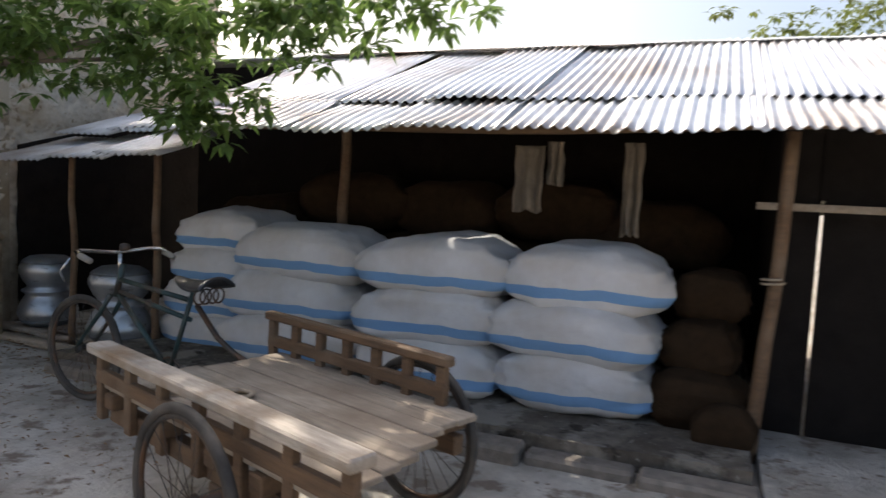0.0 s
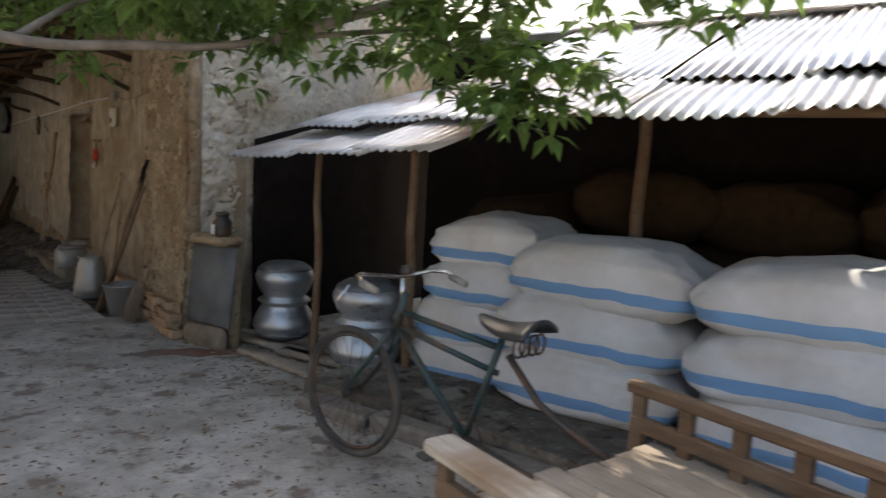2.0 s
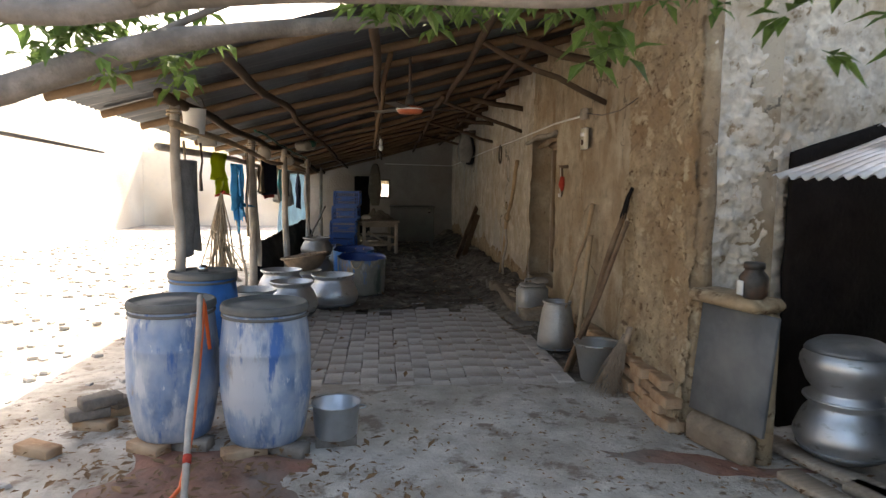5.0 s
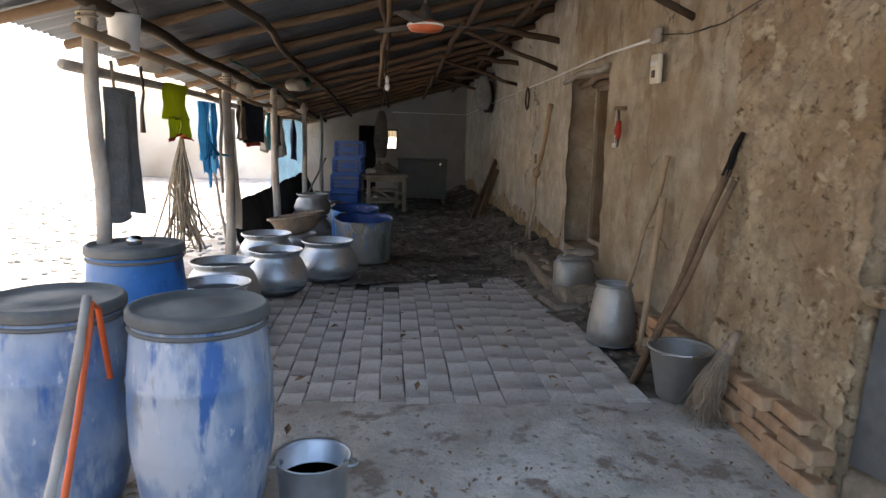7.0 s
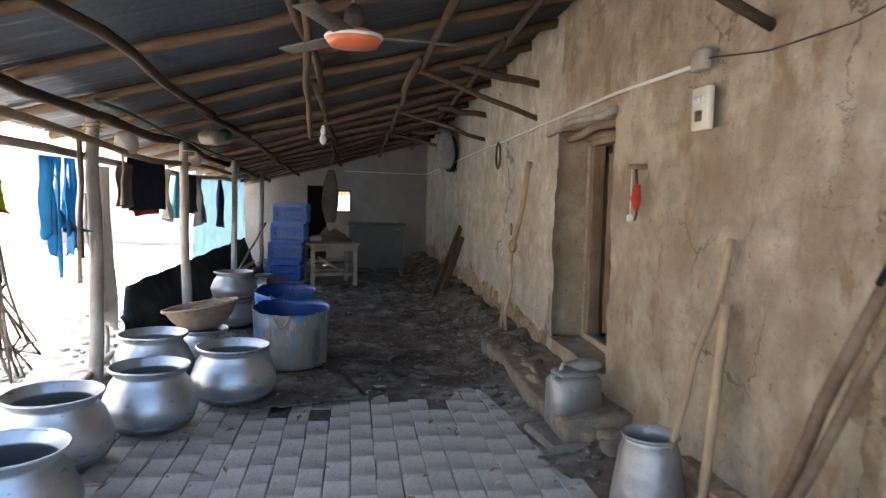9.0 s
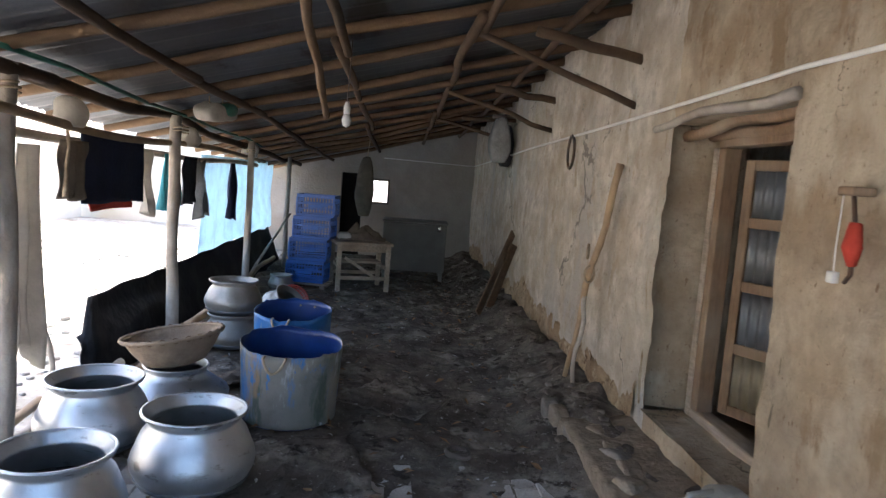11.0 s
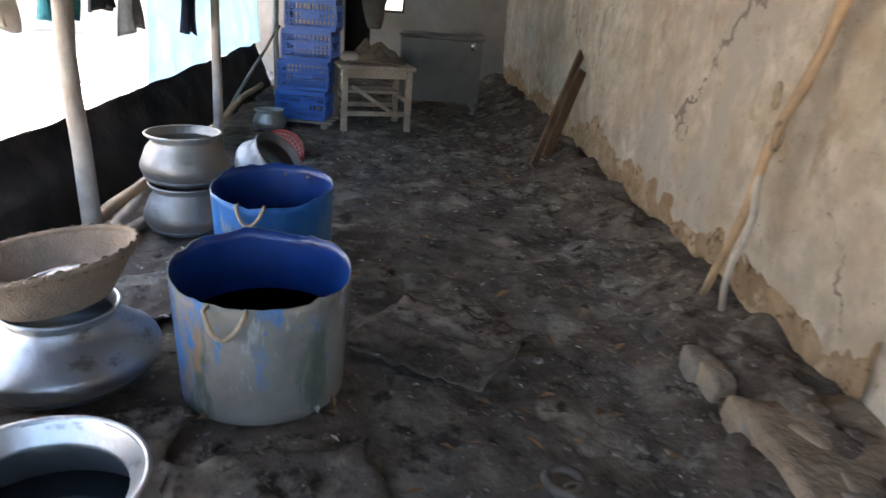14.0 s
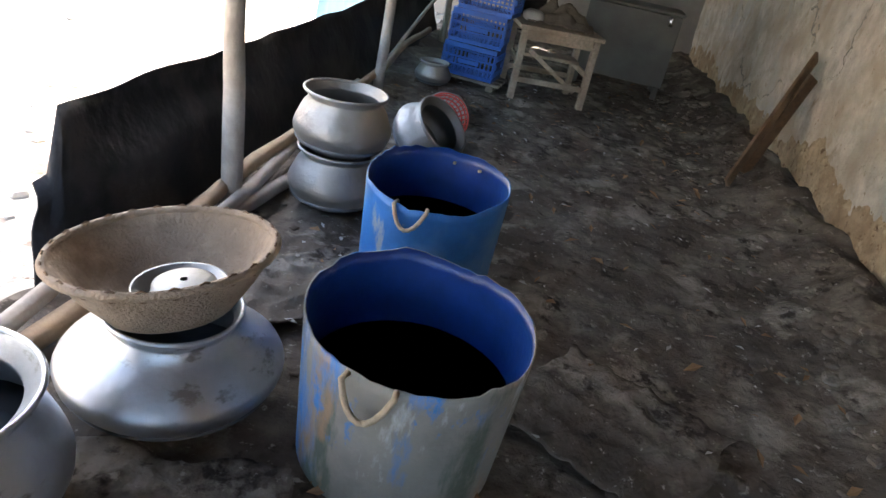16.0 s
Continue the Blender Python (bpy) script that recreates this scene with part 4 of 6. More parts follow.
spoked_wheel("front_wheel", pose(*FW, 0, 0, 102), 0.355)
spoked_wheel("rear_wheel", pose(0.81, 2.08, 0.36, 0, 0, 86), 0.36)
spoked_wheel("rear_wheel", pose(1.98, 1.98, 0.36, 0, 0, 86), 0.36)
part("fork", join(*[tube([HEAD + Vector((q * 0.045, 0.03, -0.12)), HEAD + Vector((q * 0.05 - 0.02, 0.12, -0.25)), FW + Vector((q * 0.055, 0, 0))], [0.016, 0.015, 0.01], 8) for q in (-1, 1)], tube([HEAD + Vector((0.01, -0.02, 0.08)), HEAD + Vector((-0.01, 0.03, -0.13))], 0.021, 10)), M_GREENPAINT, trike)
part("top_tube", tube([HEAD + Vector((0, 0, -0.02)), SADDLE + Vector((0, 0.05, -0.1))], 0.016, 10), M_GREENPAINT, trike)
part("lower_tube", tube([HEAD + Vector((0, 0, -0.1)), SADDLE + Vector((0, 0.06, -0.22))], 0.015, 10), M_GREENPAINT, trike)
part("down_tube", tube([HEAD + Vector((0, 0.01, -0.12)), BB], 0.018, 10), M_GREENPAINT, trike)
part("seat_tube", tube([SADDLE + Vector((0, 0.03, -0.02)), BB], 0.016, 10), M_GREENPAINT, trike)
part("rear_stay", tube([SADDLE + Vector((0, 0, -0.12)), SADDLE + Vector((0.04, -0.16, -0.3)), Vector((1.92, 3.35, 0.5)), Vector((1.9, 3.1, 0.45))], 0.017, 8), M_IRON, trike, "rust-red rear stay")
part("chain_stay", tube([BB, Vector((1.6, 3.3, 0.4)), Vector((1.5, 2.6, 0.4))], 0.02, 8), M_IRON, trike)
part("chain_wheel", moved(ring(0.09, 0.008, 28, 5), pose(*BB, 0, 0, 102)), M_IRON, trike)
part("crank", tube([BB + Vector((-0.05, 0, 0)), BB + Vector((-0.06, 0.12, -0.1))], 0.01, 6), M_IRON, trike)
part("pedal", moved(box(-0.05, -0.04, -0.012, 0.05, 0.04, 0.012, 0.004), pose(*(BB + Vector((-0.12, 0.12, -0.1))))), M_RUBBER, trike)
bar_c = HEAD + Vector((0.0, 0.0, 0.15))
part("stem", tube([HEAD, bar_c], 0.013, 8), M_CHROME, trike)
bar = part("handlebar", tube([bar_c + Vector(p) for p in ((-0.27, -0.14, -0.02), (-0.275, 0.0, 0.02), (-0.22, 0.06, 0.02), (0, 0.04, 0), (0.22, 0.05, 0.02), (0.275, -0.02, 0.02), (0.27, -0.16, -0.02))], 0.012, 8), M_CHROME, trike, "scratched chrome handlebar")
for q in (-1, 1):
    part("grip", tube([bar_c + Vector((q * 0.274, -0.05, 0.0)), bar_c + Vector((q * 0.27, -0.17, -0.022))], [0.02, 0.018], 10), M_PALECLOTH, bar, "worn pale grip")
part("brake_lever", tube([bar_c + Vector(p) for p in ((-0.3, 0.02, -0.02), (-0.34, 0.06, -0.1), (-0.31, 0.07, -0.17))], 0.007, 6), M_CHROME, trike)
part("bell", lathe([(0.0, 0.05), (0.028, 0.04), (0.034, 0.015), (0.03, 0.0)], 14), M_IRON, trike, at=Matrix.Translation(bar_c + Vector((0.05, 0.04, 0.012))))


def saddle_at(a, b):
    y = -0.16 + 0.32 * b
    w = 0.115 * (1 - b) ** 0.6 * (1 if b < 0.85 else 1) + 0.025 + 0.015 * (1 - b)
    x = (a - 0.5) * 2 * w
    return (x, y, 0.05 - 0.9 * x * x / (w + 0.02) * 0.5 + 0.02 * (1 - b) ** 2 - 0.02 * math.sin(b * 3))


part("saddle", thick(grid(12, 14, saddle_at), 0.02), M_SADDLE, trike, "shiny black leather saddle", at=pose(*SADDLE, 0, 0, 12))
part("saddle_springs", join(*[moved(ring(0.045, 0.006, 20, 5), pose(SADDLE.x + q, SADDLE.y - 0.12, SADDLE.z - 0.05, 0, 0, 12 + 5 * q)) for q in (-0.06, -0.02, 0.03, 0.07)]), M_IRON, trike)
rngc = random.Random(21)
DECK_Z, DY0, DY1 = 0.57, 1.38, 3.0
CART = Matrix.Translation((0.93, 2.15, 0)) @ pose(0, 0, 0, 0, 0, -4.5) @ Matrix.Translation((-0.93, -2.15, 0))
xs = 0.92
n = 0
while xs < 1.86:
    w = rngc.uniform(0.10, 0.16)
    w = min(w, 1.93 - xs)
    part("deck_plank", box(xs, DY0 + 0.3 * (xs - 0.92) + rngc.uniform(-0.02, 0.03), DECK_Z - 0.025 + rngc.uniform(0, 0.006), xs + w - 0.007, DY1 + rngc.uniform(-0.03, 0.02), DECK_Z + rngc.uniform(0, 0.006), 0.004), M_DECK, trike, smooth=False, at=CART)
    xs += w
    n += 1
for yb in (1.76, 2.05, 2.45, 2.9):
    part("cross_beam", box(0.9, yb - 0.04, DECK_Z - 0.095, 1.93, yb + 0.04, DECK_Z - 0.027, 0.006), M_RAIL, trike, smooth=False, at=CART)
part("axle", tube([(0.76, 2.05, 0.36), (2.02, 2.05, 0.36)], 0.02, 10), M_IRON, trike, at=CART)
for xb in (0.98, 1.84):
    part("chassis_beam", box(xb - 0.03, 1.68, DECK_Z - 0.18, xb + 0.03, 3.0, DECK_Z - 0.097, 0.006), M_RAIL, trike, smooth=False, at=CART)
    part("axle_block", box(xb - 0.035, 1.97, 0.34, xb + 0.035, 2.13, DECK_Z - 0.18, 0.006), M_RAIL, trike, smooth=False, at=CART)


def side_rail(x, y0, y1, top, thick_top, lower, wood):
    """A low slatted side of the flatbed."""
    part("top_rail", box(x - thick_top / 2, y0, top - 0.045, x + thick_top / 2, y1, top, 0.008), wood, trike, smooth=False, at=CART)
    part("low_rail", box(x - 0.02, y0 + 0.02, lower - 0.06, x + 0.02, y1 - 0.02, lower, 0.006), M_RAIL, trike, smooth=False, at=CART)
    cnt = 7
    for i in range(cnt):
        yb = y0 + 0.05 + (y1 - y0 - 0.1) * i / (cnt - 1)
        part("baluster", box(x - 0.018, yb - 0.028, DECK_Z - 0.17, x + 0.018, yb + 0.028, top - 0.046, 0.005), M_RAIL, trike, smooth=False, at=CART)


side_rail(0.93, 1.27, 3.08, 0.745, 0.11, 0.63, M_WORNTOP)
side_rail(1.86, 1.76, 3.12, 0.79, 0.06, 0.66, M_RAIL)
rope = thing("rope", pose(1.22, 2.4, DECK_Z + 0.015), "coil of old rope lying on the cart deck", "rope")
part("coil", tube([((0.1 + 0.012 * math.sin(q)) * math.cos(q * 0.42), (0.08 + 0.01 * math.cos(q * 1.3)) * math.sin(q * 0.42), 0.004 * (q % 5) / 5 + 0.003 * q / 10) for q in range(34)] + [(-0.12, 0.2, 0.0), (-0.22, 0.4, 0.01), (-0.2, 0.55, 0.02)], 0.009, 6), M_ROPE, rope)


# ---- aluminium pots ----
def pot_profile(r, h, neck=0.72, rim=0.84):
    return [(r * 0.35, 0.0), (r * 0.62, h * 0.025), (r * 0.86, h * 0.14), (r * 0.985, h * 0.33), (r, h * 0.42), (r * 0.97, h * 0.5), (r * (neck + 0.12), h * 0.74), (r * neck, h * 0.86), (r * neck, h * 0.9), (r * rim, h * 0.975), (r * rim, h)]


def cooking_pot(x, y, z, r, h, seed, label, material=None, flip=False, water=0.55, group="aluminium pots", rim=0.84, neck=0.72, tilt=(0, 0)):
    material = material or M_ALU
    m = pose(x, y, z, tilt[0], tilt[1], seed * 40) if not flip else pose(x, y, z + h, 180, 0, seed * 40)
    ob = thing("cooking_pot", m, label, "pot", group)
    prof = pot_profile(r, h, neck, rim)
    inner = [(max(q - 0.012, 0.01), zz + (0.012 if i < 3 else 0)) for i, (q, zz) in enumerate(prof)][::-1]
    part("body", open_lathe(prof + [(r * rim - 0.006, h + 0.004)] + inner, 44, 0.012 if material is M_ALU else 0.035, seed), material, ob)
    part("base", lathe([(0.005, -0.002), (r * 0.36, -0.002), (r * 0.63, h * 0.022), (r * 0.872, h * 0.135), (r * 0.93, h * 0.2)], 44)[0:2], M_SOOT, ob, "soot-darkened base")
    part("rim", moved(ring(r * rim - 0.004, 0.0085, 44, 7), pose(0, 0, h, 90)), material, ob)
    if water and not flip:
        k = h * water
        part("water", lathe([(0.0, k), (r * 0.45, k + 0.004), (r * 0.9, k)], 32), M_WATER, ob, "dark water")
    return ob


LABEL_POT = "wide-mouthed bright aluminium cooking pot on the brick floor"
for i, (x, y, r, h) in enumerate(((-1.36, 9.62, 0.29, 0.40), (-1.50, 10.42, 0.30, 0.40), (-1.17, 11.0, 0.285, 0.40), (-1.42, 11.98, 0.30, 0.40), (-0.76, 11.56, 0.30, 0.40))):
    cooking_pot(x, y, 0.035, r, h, i + 1, LABEL_POT)
cooking_pot(-1.18, 12.62, 0.045, 0.335, 0.30, 7, "large aluminium pot carrying a bamboo basket", water=0, rim=0.6, neck=0.55)
cooking_pot(-1.2, 14.25, 0.05, 0.25, 0.30, 8, "dull dented aluminium pot under another one", M_ALUDULL, group="stacked dented pots", water=0)
cooking_pot(-1.2, 14.25, 0.345, 0.25, 0.30, 9, "dull dented aluminium pot stacked on another pot", M_ALUDULL, group="stacked dented pots", water=0)
cooking_pot(-1.0, 15.25, 0.12, 0.24, 0.28, 10, "dented pot lying tilted beside the drums", M_ALUDULL, group="stacked dented pots", water=0, tilt=(38, 25))
cooking_pot(-1.28, 17.35, 0.04, 0.17, 0.2, 11, "small dull pot before the crates", M_ALUDULL, group="stacked dented pots", water=0)
for x, y, r, g in ((2.38, 6.88, 0.26, 12), (2.52, 5.8, 0.27, 15)):
    cooking_pot(x, y, 0.06, r, 0.34, g, "aluminium pot standing on a plank by the shed", group="pots by the shed", water=0)
    cooking_pot(x, y, 0.4, r * 0.95, 0.33, g + 1, "upturned aluminium pot on top of another", flip=True, group="pots by the shed", water=0)
for i, (x, y, w, turn) in enumerate(((2.25, 6.75, 1.1, 105), (2.5, 5.9, 1.5, 112), (2.05, 6.3, 0.9, 100))):
    pl = thing("plank", pose(x, y, 0.012, 0, 0, turn), "old grey plank lying on the ground", "plank", "planks by the shed")
    part("board", box(-w / 2, -0.07, 0, w / 2, 0.07, 0.045, 0.006), M_DECK, pl)

# bamboo basket on the large pot, with small bowls in it
bk = thing("bamboo_basket", pose(-1.18, 12.6, 0.395, -2, -9, 0) @ Matrix.Scale(0.94, 4), "wide woven bamboo basket set in a pot's mouth", "basket")
part("weave", open_lathe([(0.005, -0.05), (0.13, -0.045), (0.2, -0.02), (0.27, 0.07), (0.325, 0.165), (0.332, 0.17), (0.318, 0.155), (0.255, 0.06), (0.185, -0.015), (0.12, -0.03), (0.005, -0.035)], 56, 0.02, 3), M_BASKET, bk)
part("rim_band", moved(ring(0.33, 0.014, 56, 6), pose(0, 0, 0.165, 90)), M_BASKET, bk)
bind_mesh = mesh_of("binding", *ring(0.017, 0.004, 8, 4), M_RAIL)
for a in [2 * math.pi * q / 26 for q in range(26)]:
    part("binding", bind_mesh, None, bk, at=pose(0.33 * math.cos(a), 0.33 * math.sin(a), 0.165, 0, 0, math.degrees(a) + 90))
bowl = thing("bowl", pose(-1.12, 12.55, 0.42, 0, -6, 0) @ Matrix.Scale(1.15, 4), "small shallow aluminium bowl lying in the basket", "bowl", "bowls in the basket")
part("shell", open_lathe([(0.01, 0.0), (0.08, 0.005), (0.11, 0.05), (0.115, 0.052), (0.085, 0.012), (0.01, 0.008)], 30), M_ALUDULL, bowl)
bowl2 = thing("bowl", pose(-1.11, 12.54, 0.505, 180, -6, 0) @ Matrix.Scale(1.15, 4), "small aluminium bowl upturned in the basket", "bowl", "bowls in the basket")
part("shell", open_lathe([(0.01, 0.0), (0.062, 0.002), (0.075, 0.01), (0.085, 0.06), (0.078, 0.06), (0.07, 0.014), (0.01, 0.008)], 30), M_ALUDULL, bowl2)


# ---- drums ----
def lidded_drum(x, y, z, r, h, material, turn, label, knob=False):
    ob = thing("plastic_drum", pose(x, y, z, 0, 0, turn), label, "drum", "lidded drums")
    prof = [(0.01, 0), (r * 0.76, 0), (r * 0.82, 0.015), (r * 0.9, h * 0.12), (r * 1.0, h * 0.33), (r * 1.0, h * 0.345), (r * 1.015, h * 0.36), (r * 1.015, h * 0.375), (r * 1.02, h * 0.55), (r * 1.01, h * 0.66), (r * 1.025, h * 0.675), (r * 1.005, h * 0.69), (r * 0.95, h * 0.86), (r * 0.93, h * 0.9), (r * 0.93, h * 0.955)]
    part("body", lathe(prof, 48, 0.006, turn), material, ob)
    part("clamp_ring", join(moved(ring(r * 0.945, 0.012, 48, 6), pose(0, 0, h * 0.955, 90)), moved(ring(r * 0.94, 0.009, 48, 6), pose(0, 0, h * 0.915, 90))), M_LID, ob, "grey clamp ring")
    part("lid", lathe([(r * 0.97, h * 0.945), (r * 0.985, h * 0.96), (r * 0.985, h * 0.985), (r * 0.95, h), (r * 0.9, h), (r * 0.86, h - 0.016), (r * 0.4, h - 0.012), (r * 0.38, h - 0.008), (0.005, h - 0.008)], 48, 0.004, 2), M_LID, ob, "dusty grey lid")
    if knob:
        part("knob", lathe([(0.035, h - 0.01), (0.04, h + 0.02), (0.025, h + 0.04), (0.0, h + 0.042)], 16), M_CHROME, ob, "metal cup on the lid")
    return ob


lidded_drum(-0.85, 7.36, 0.06, 0.252, 0.80, M_DRUM, 20, "scuffed pale blue plastic drum with a grey lid")
lidded_drum(-1.40, 7.46, 0.06, 0.252, 0.80, M_DRUM, 140, "faded blue plastic drum with a grey lid and hose behind")
lidded_drum(-1.50, 8.56, 0.04, 0.25, 0.84, M_DRUMDEEP, 250, "deep blue plastic drum with a dark lid", True)
rngd = random.Random(17)
for i, (x, y, z) in enumerate(((-0.95, 7.2, 0.03), (-0.72, 7.25, 0.03), (-0.82, 7.5, 0.03), (-1.5, 7.3, 0.03), (-1.28, 7.35, 0.03), (-1.42, 7.6, 0.03), (-1.95, 7.7, 0.03), (-2.0, 7.72, 0.10), (-1.93, 7.74, 0.17), (-1.9, 7.98, 0.03), (-1.95, 7.97, 0.10), (-0.45, 7.38, 0.025), (-2.1, 7.3, 0.03))):
    bk1 = thing("loose_brick", pose(x, y, z, 0, rngd.uniform(-3, 3), rngd.uniform(-40, 40)), "loose worn brick under and beside the drums", "brick", "loose bricks")
    part("block", brick_geo, M_CLOD if i % 3 else M_BRICK, bk1)


def cut_drum(x, y, z, r, h, material, seed, label, mud):
    ob = thing("cut_drum", pose(x, y, z), label, "drum", "cut-off drums")
    outer, seg = [], 64
    hs = [0.0, 0.03, 0.1, 0.25, 0.45, 0.65, 0.8, 0.92, 1.0]
    verts, faces = [], []
    for side in (1, -1):
        for t in hs:
            for k in range(seg):
                a = 2 * math.pi * k / seg
                jag = 0.03 * math.sin(a) + 0.018 * noise.noise((math.cos(a) * 2.5 + seed, math.sin(a) * 2.5, 1)) + 0.012 * noise.noise((math.cos(a) * 9 + seed, math.sin(a) * 9, 1))
                rr = r * (0.93 + 0.07 * t) * (1 + 0.035 * t * math.cos(2 * a + seed)) * (0.9 if t == 0 else 1) - (0.006 if side < 0 else 0)
                verts.append(Vector((rr * math.cos(a), rr * math.sin(a), t * (h + jag * t) + (0.008 if side < 0 and t == 0 else 0))))
    nr = len(hs)
    for side in (0, 1):
        for i in range(nr - 1):
            for k in range(seg):
                a, b = (side * nr + i) * seg + k, (side * nr + i) * seg + (k + 1) % seg
                f = [a, b, b + seg, a + seg]
                faces.append(f if side == 0 else f[::-1])
    for k in range(seg):
        a, b = (nr - 1) * seg + k, (nr - 1) * seg + (k + 1) % seg
        faces.append([a, b, b + nr * seg, a + nr * seg])
    me = mesh_of("shell", verts, faces, material)
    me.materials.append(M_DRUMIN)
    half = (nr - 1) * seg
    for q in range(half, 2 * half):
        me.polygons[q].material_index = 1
    part("shell", me, None, ob)
    # Black disc set high, in place of the darkness deep in the drum.
    part("dark_disc", lathe([(0.0, 0.27), (r * 0.94, 0.27)], 32), M_BLACK, ob, "black disc for the dark, shaded inside of the drum")
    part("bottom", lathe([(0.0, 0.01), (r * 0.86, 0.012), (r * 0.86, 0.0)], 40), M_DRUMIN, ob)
    for q in (-1, 1):
        base_a = math.radians(-100 if q < 0 else 75)
        pts = []
        for e in range(9):
            w = (e / 8 - 0.5)
            a = base_a + w * 0.42
            rr = r * 1.015 + 0.012 + 0.02 * (1 - 4 * w * w)
            pts.append((rr * math.cos(a), rr * math.sin(a), h * 0.93 - 0.085 * (1 - 4 * w * w)))
        hd = part("rope_handle", tube([(r * 0.97 * math.cos(base_a - 0.21), r * 0.97 * math.sin(base_a - 0.21), h * 0.94)] + pts + [(r * 0.97 * math.cos(base_a + 0.21), r * 0.97 * math.sin(base_a + 0.21), h * 0.94)], 0.009, 7), M_ROPE, ob, "knotted rope handle")
    return ob


cut_drum(-0.45, 12.63, 0.035, 0.325, 0.50, M_DRUMDIRTY, 1, "cut-off blue plastic drum, paint-streaked, with rope handles", True)
cut_drum(-0.6, 13.72, 0.04, 0.312, 0.49, M_DRUMDEEP, 4, "cut-off blue plastic drum with rope handles", False)
pan = thing("saucepan", pose(-0.45, 7.38, 0.055), "small deep aluminium pan beside the drum", "pan")
part("body", open_lathe([(0.005, 0.0), (0.115, 0.0), (0.125, 0.015), (0.14, 0.2), (0.15, 0.205), (0.135, 0.19), (0.118, 0.02), (0.005, 0.01)], 36), M_ALU, pan)
part("water", lathe([(0.0, 0.11), (0.127, 0.11)], 32), M_WATER, pan)
for q in (1, -1):
    part("handle", moved(ring(0.03, 0.006, 16, 5), pose(0.145 * q, 0, 0.17, 90)), M_ALU, pan)

# hose and measuring rod by the drums
hose = thing("garden_hose", pose(0, 0, 0), "bright orange hose lying on the ground and over a rod", "hose")
part("pipe", tube([(-1.9, 5.4, 0.03), (-1.55, 5.75, 0.03), (-1.32, 6.1, 0.03), (-1.2, 6.42, 0.035), (-1.13, 6.62, 0.1), (-1.12, 6.8, 0.3), (-1.13, 7.0, 0.6), (-1.14, 7.14, 0.84), (-1.16, 7.2, 0.9), (-1.17, 7.28, 0.86), (-1.15, 7.3, 0.6)], 0.011, 10), M_ORANGE, hose)
rod = thing("bamboo_rod", pose(0, 0, 0), "pale bamboo rod leaning between two drums", "rod")
part("cane", pole((-1.03, 6.26, 0.0), (-1.17, 7.2, 0.92), 0.017, 0.014, 8, 12, 0.015, 4, 0.15), M_POST, rod)
part("band", tube([(-1.07, 6.52, 0.26), (-1.075, 6.55, 0.285)], 0.02, 8), M_REDCLOTH, rod, "red band")


# ---- house room behind the door, so that it is closed and dark ----
structure("room_shell", join(box(5.2, 8.9, -0.05, 5.3, 22.3, 3.4, 0), box(2.0, 22.25, -0.05, 5.3, 22.35, 3.4, 0), box(2.16, 8.9, -0.05, 5.3, 9.0, 3.4, 0), box(1.95, 8.9, 3.3, 5.3, 22.35, 3.4, 0), box(2.1, 9.0, 0.18, 5.2, 22.3, 0.25, 0), box(1.85, 7.55, -0.05, 2.3, 9.0, 4.2, 0)), M_MUDWALL, "plain room behind the door", False, "wall")
# lintel, door frame, open leaf
lint = tagged(new("lintel"), "rough split-wood lintel over the door", "lintel", "", "structure")
part("beam", pole((1.70, DOOR_Y1 + 0.3, DOOR_Z1 - 0.02), (1.72, DOOR_Y0 - 0.12, DOOR_Z1 + 0.03), 0.022, 0.03, 7, 8, 0.03, 2), M_POST, lint)
part("beam", pole((1.84, DOOR_Y1 + 0.15, DOOR_Z1 - 0.06), (1.84, DOOR_Y0 - 0.1, DOOR_Z1 - 0.0), 0.032, 0.036, 7, 8, 0.03, 5), M_DOORWOOD, lint)
part("beam", pole((1.97, DOOR_Y1 + 0.1, DOOR_Z1 - 0.05), (1.97, DOOR_Y0 - 0.1, DOOR_Z1 - 0.03), 0.036, 0.036, 7, 8, 0.03, 8), M_DOORWOOD, lint)
FX = 2.03
door = tagged(new("door_1"), "timber door frame with one leaf of tin panels ajar", "door", "", "structure")
fy0, fy1, fz1 = DOOR_Y0 - 0.02, DOOR_Y1 + 0.02, DOOR_Z1 - 0.12
part("jamb", box(FX - 0.05, fy0, DOOR_Z0 - 0.02, FX + 0.05, fy0 + 0.075, fz1, 0.006), M_DOORWOOD, door, smooth=False)
part("jamb", box(FX - 0.05, fy1 - 0.075, DOOR_Z0 - 0.02, FX + 0.05, fy1, fz1, 0.006), M_DOORWOOD, door, smooth=False)
part("head", box(FX - 0.055, fy0, fz1, FX + 0.055, fy1, fz1 + 0.075, 0.006), M_DOORWOOD, door, smooth=False)
part("sill", box(FX - 0.055, fy0, DOOR_Z0 - 0.03, FX + 0.055, fy1, DOOR_Z0 + 0.05, 0.006), M_DECK, door, smooth=False)
leaf = part("leaf", join(box(0.0, 0, 0, 0.06, 0.03, 1.46, 0.004), box(0.96, 0, 0, 1.02, 0.03, 1.46, 0.004), *[box(0.06, 0, z, 0.96, 0.03, z + 0.06, 0.004) for z in (0.0, 0.36, 0.72, 1.08, 1.40)]), M_DOORWOOD, door, smooth=False, at=pose(FX + 0.07, fy1 - 0.09, DOOR_Z0 + 0.06, 0, 0, -62))
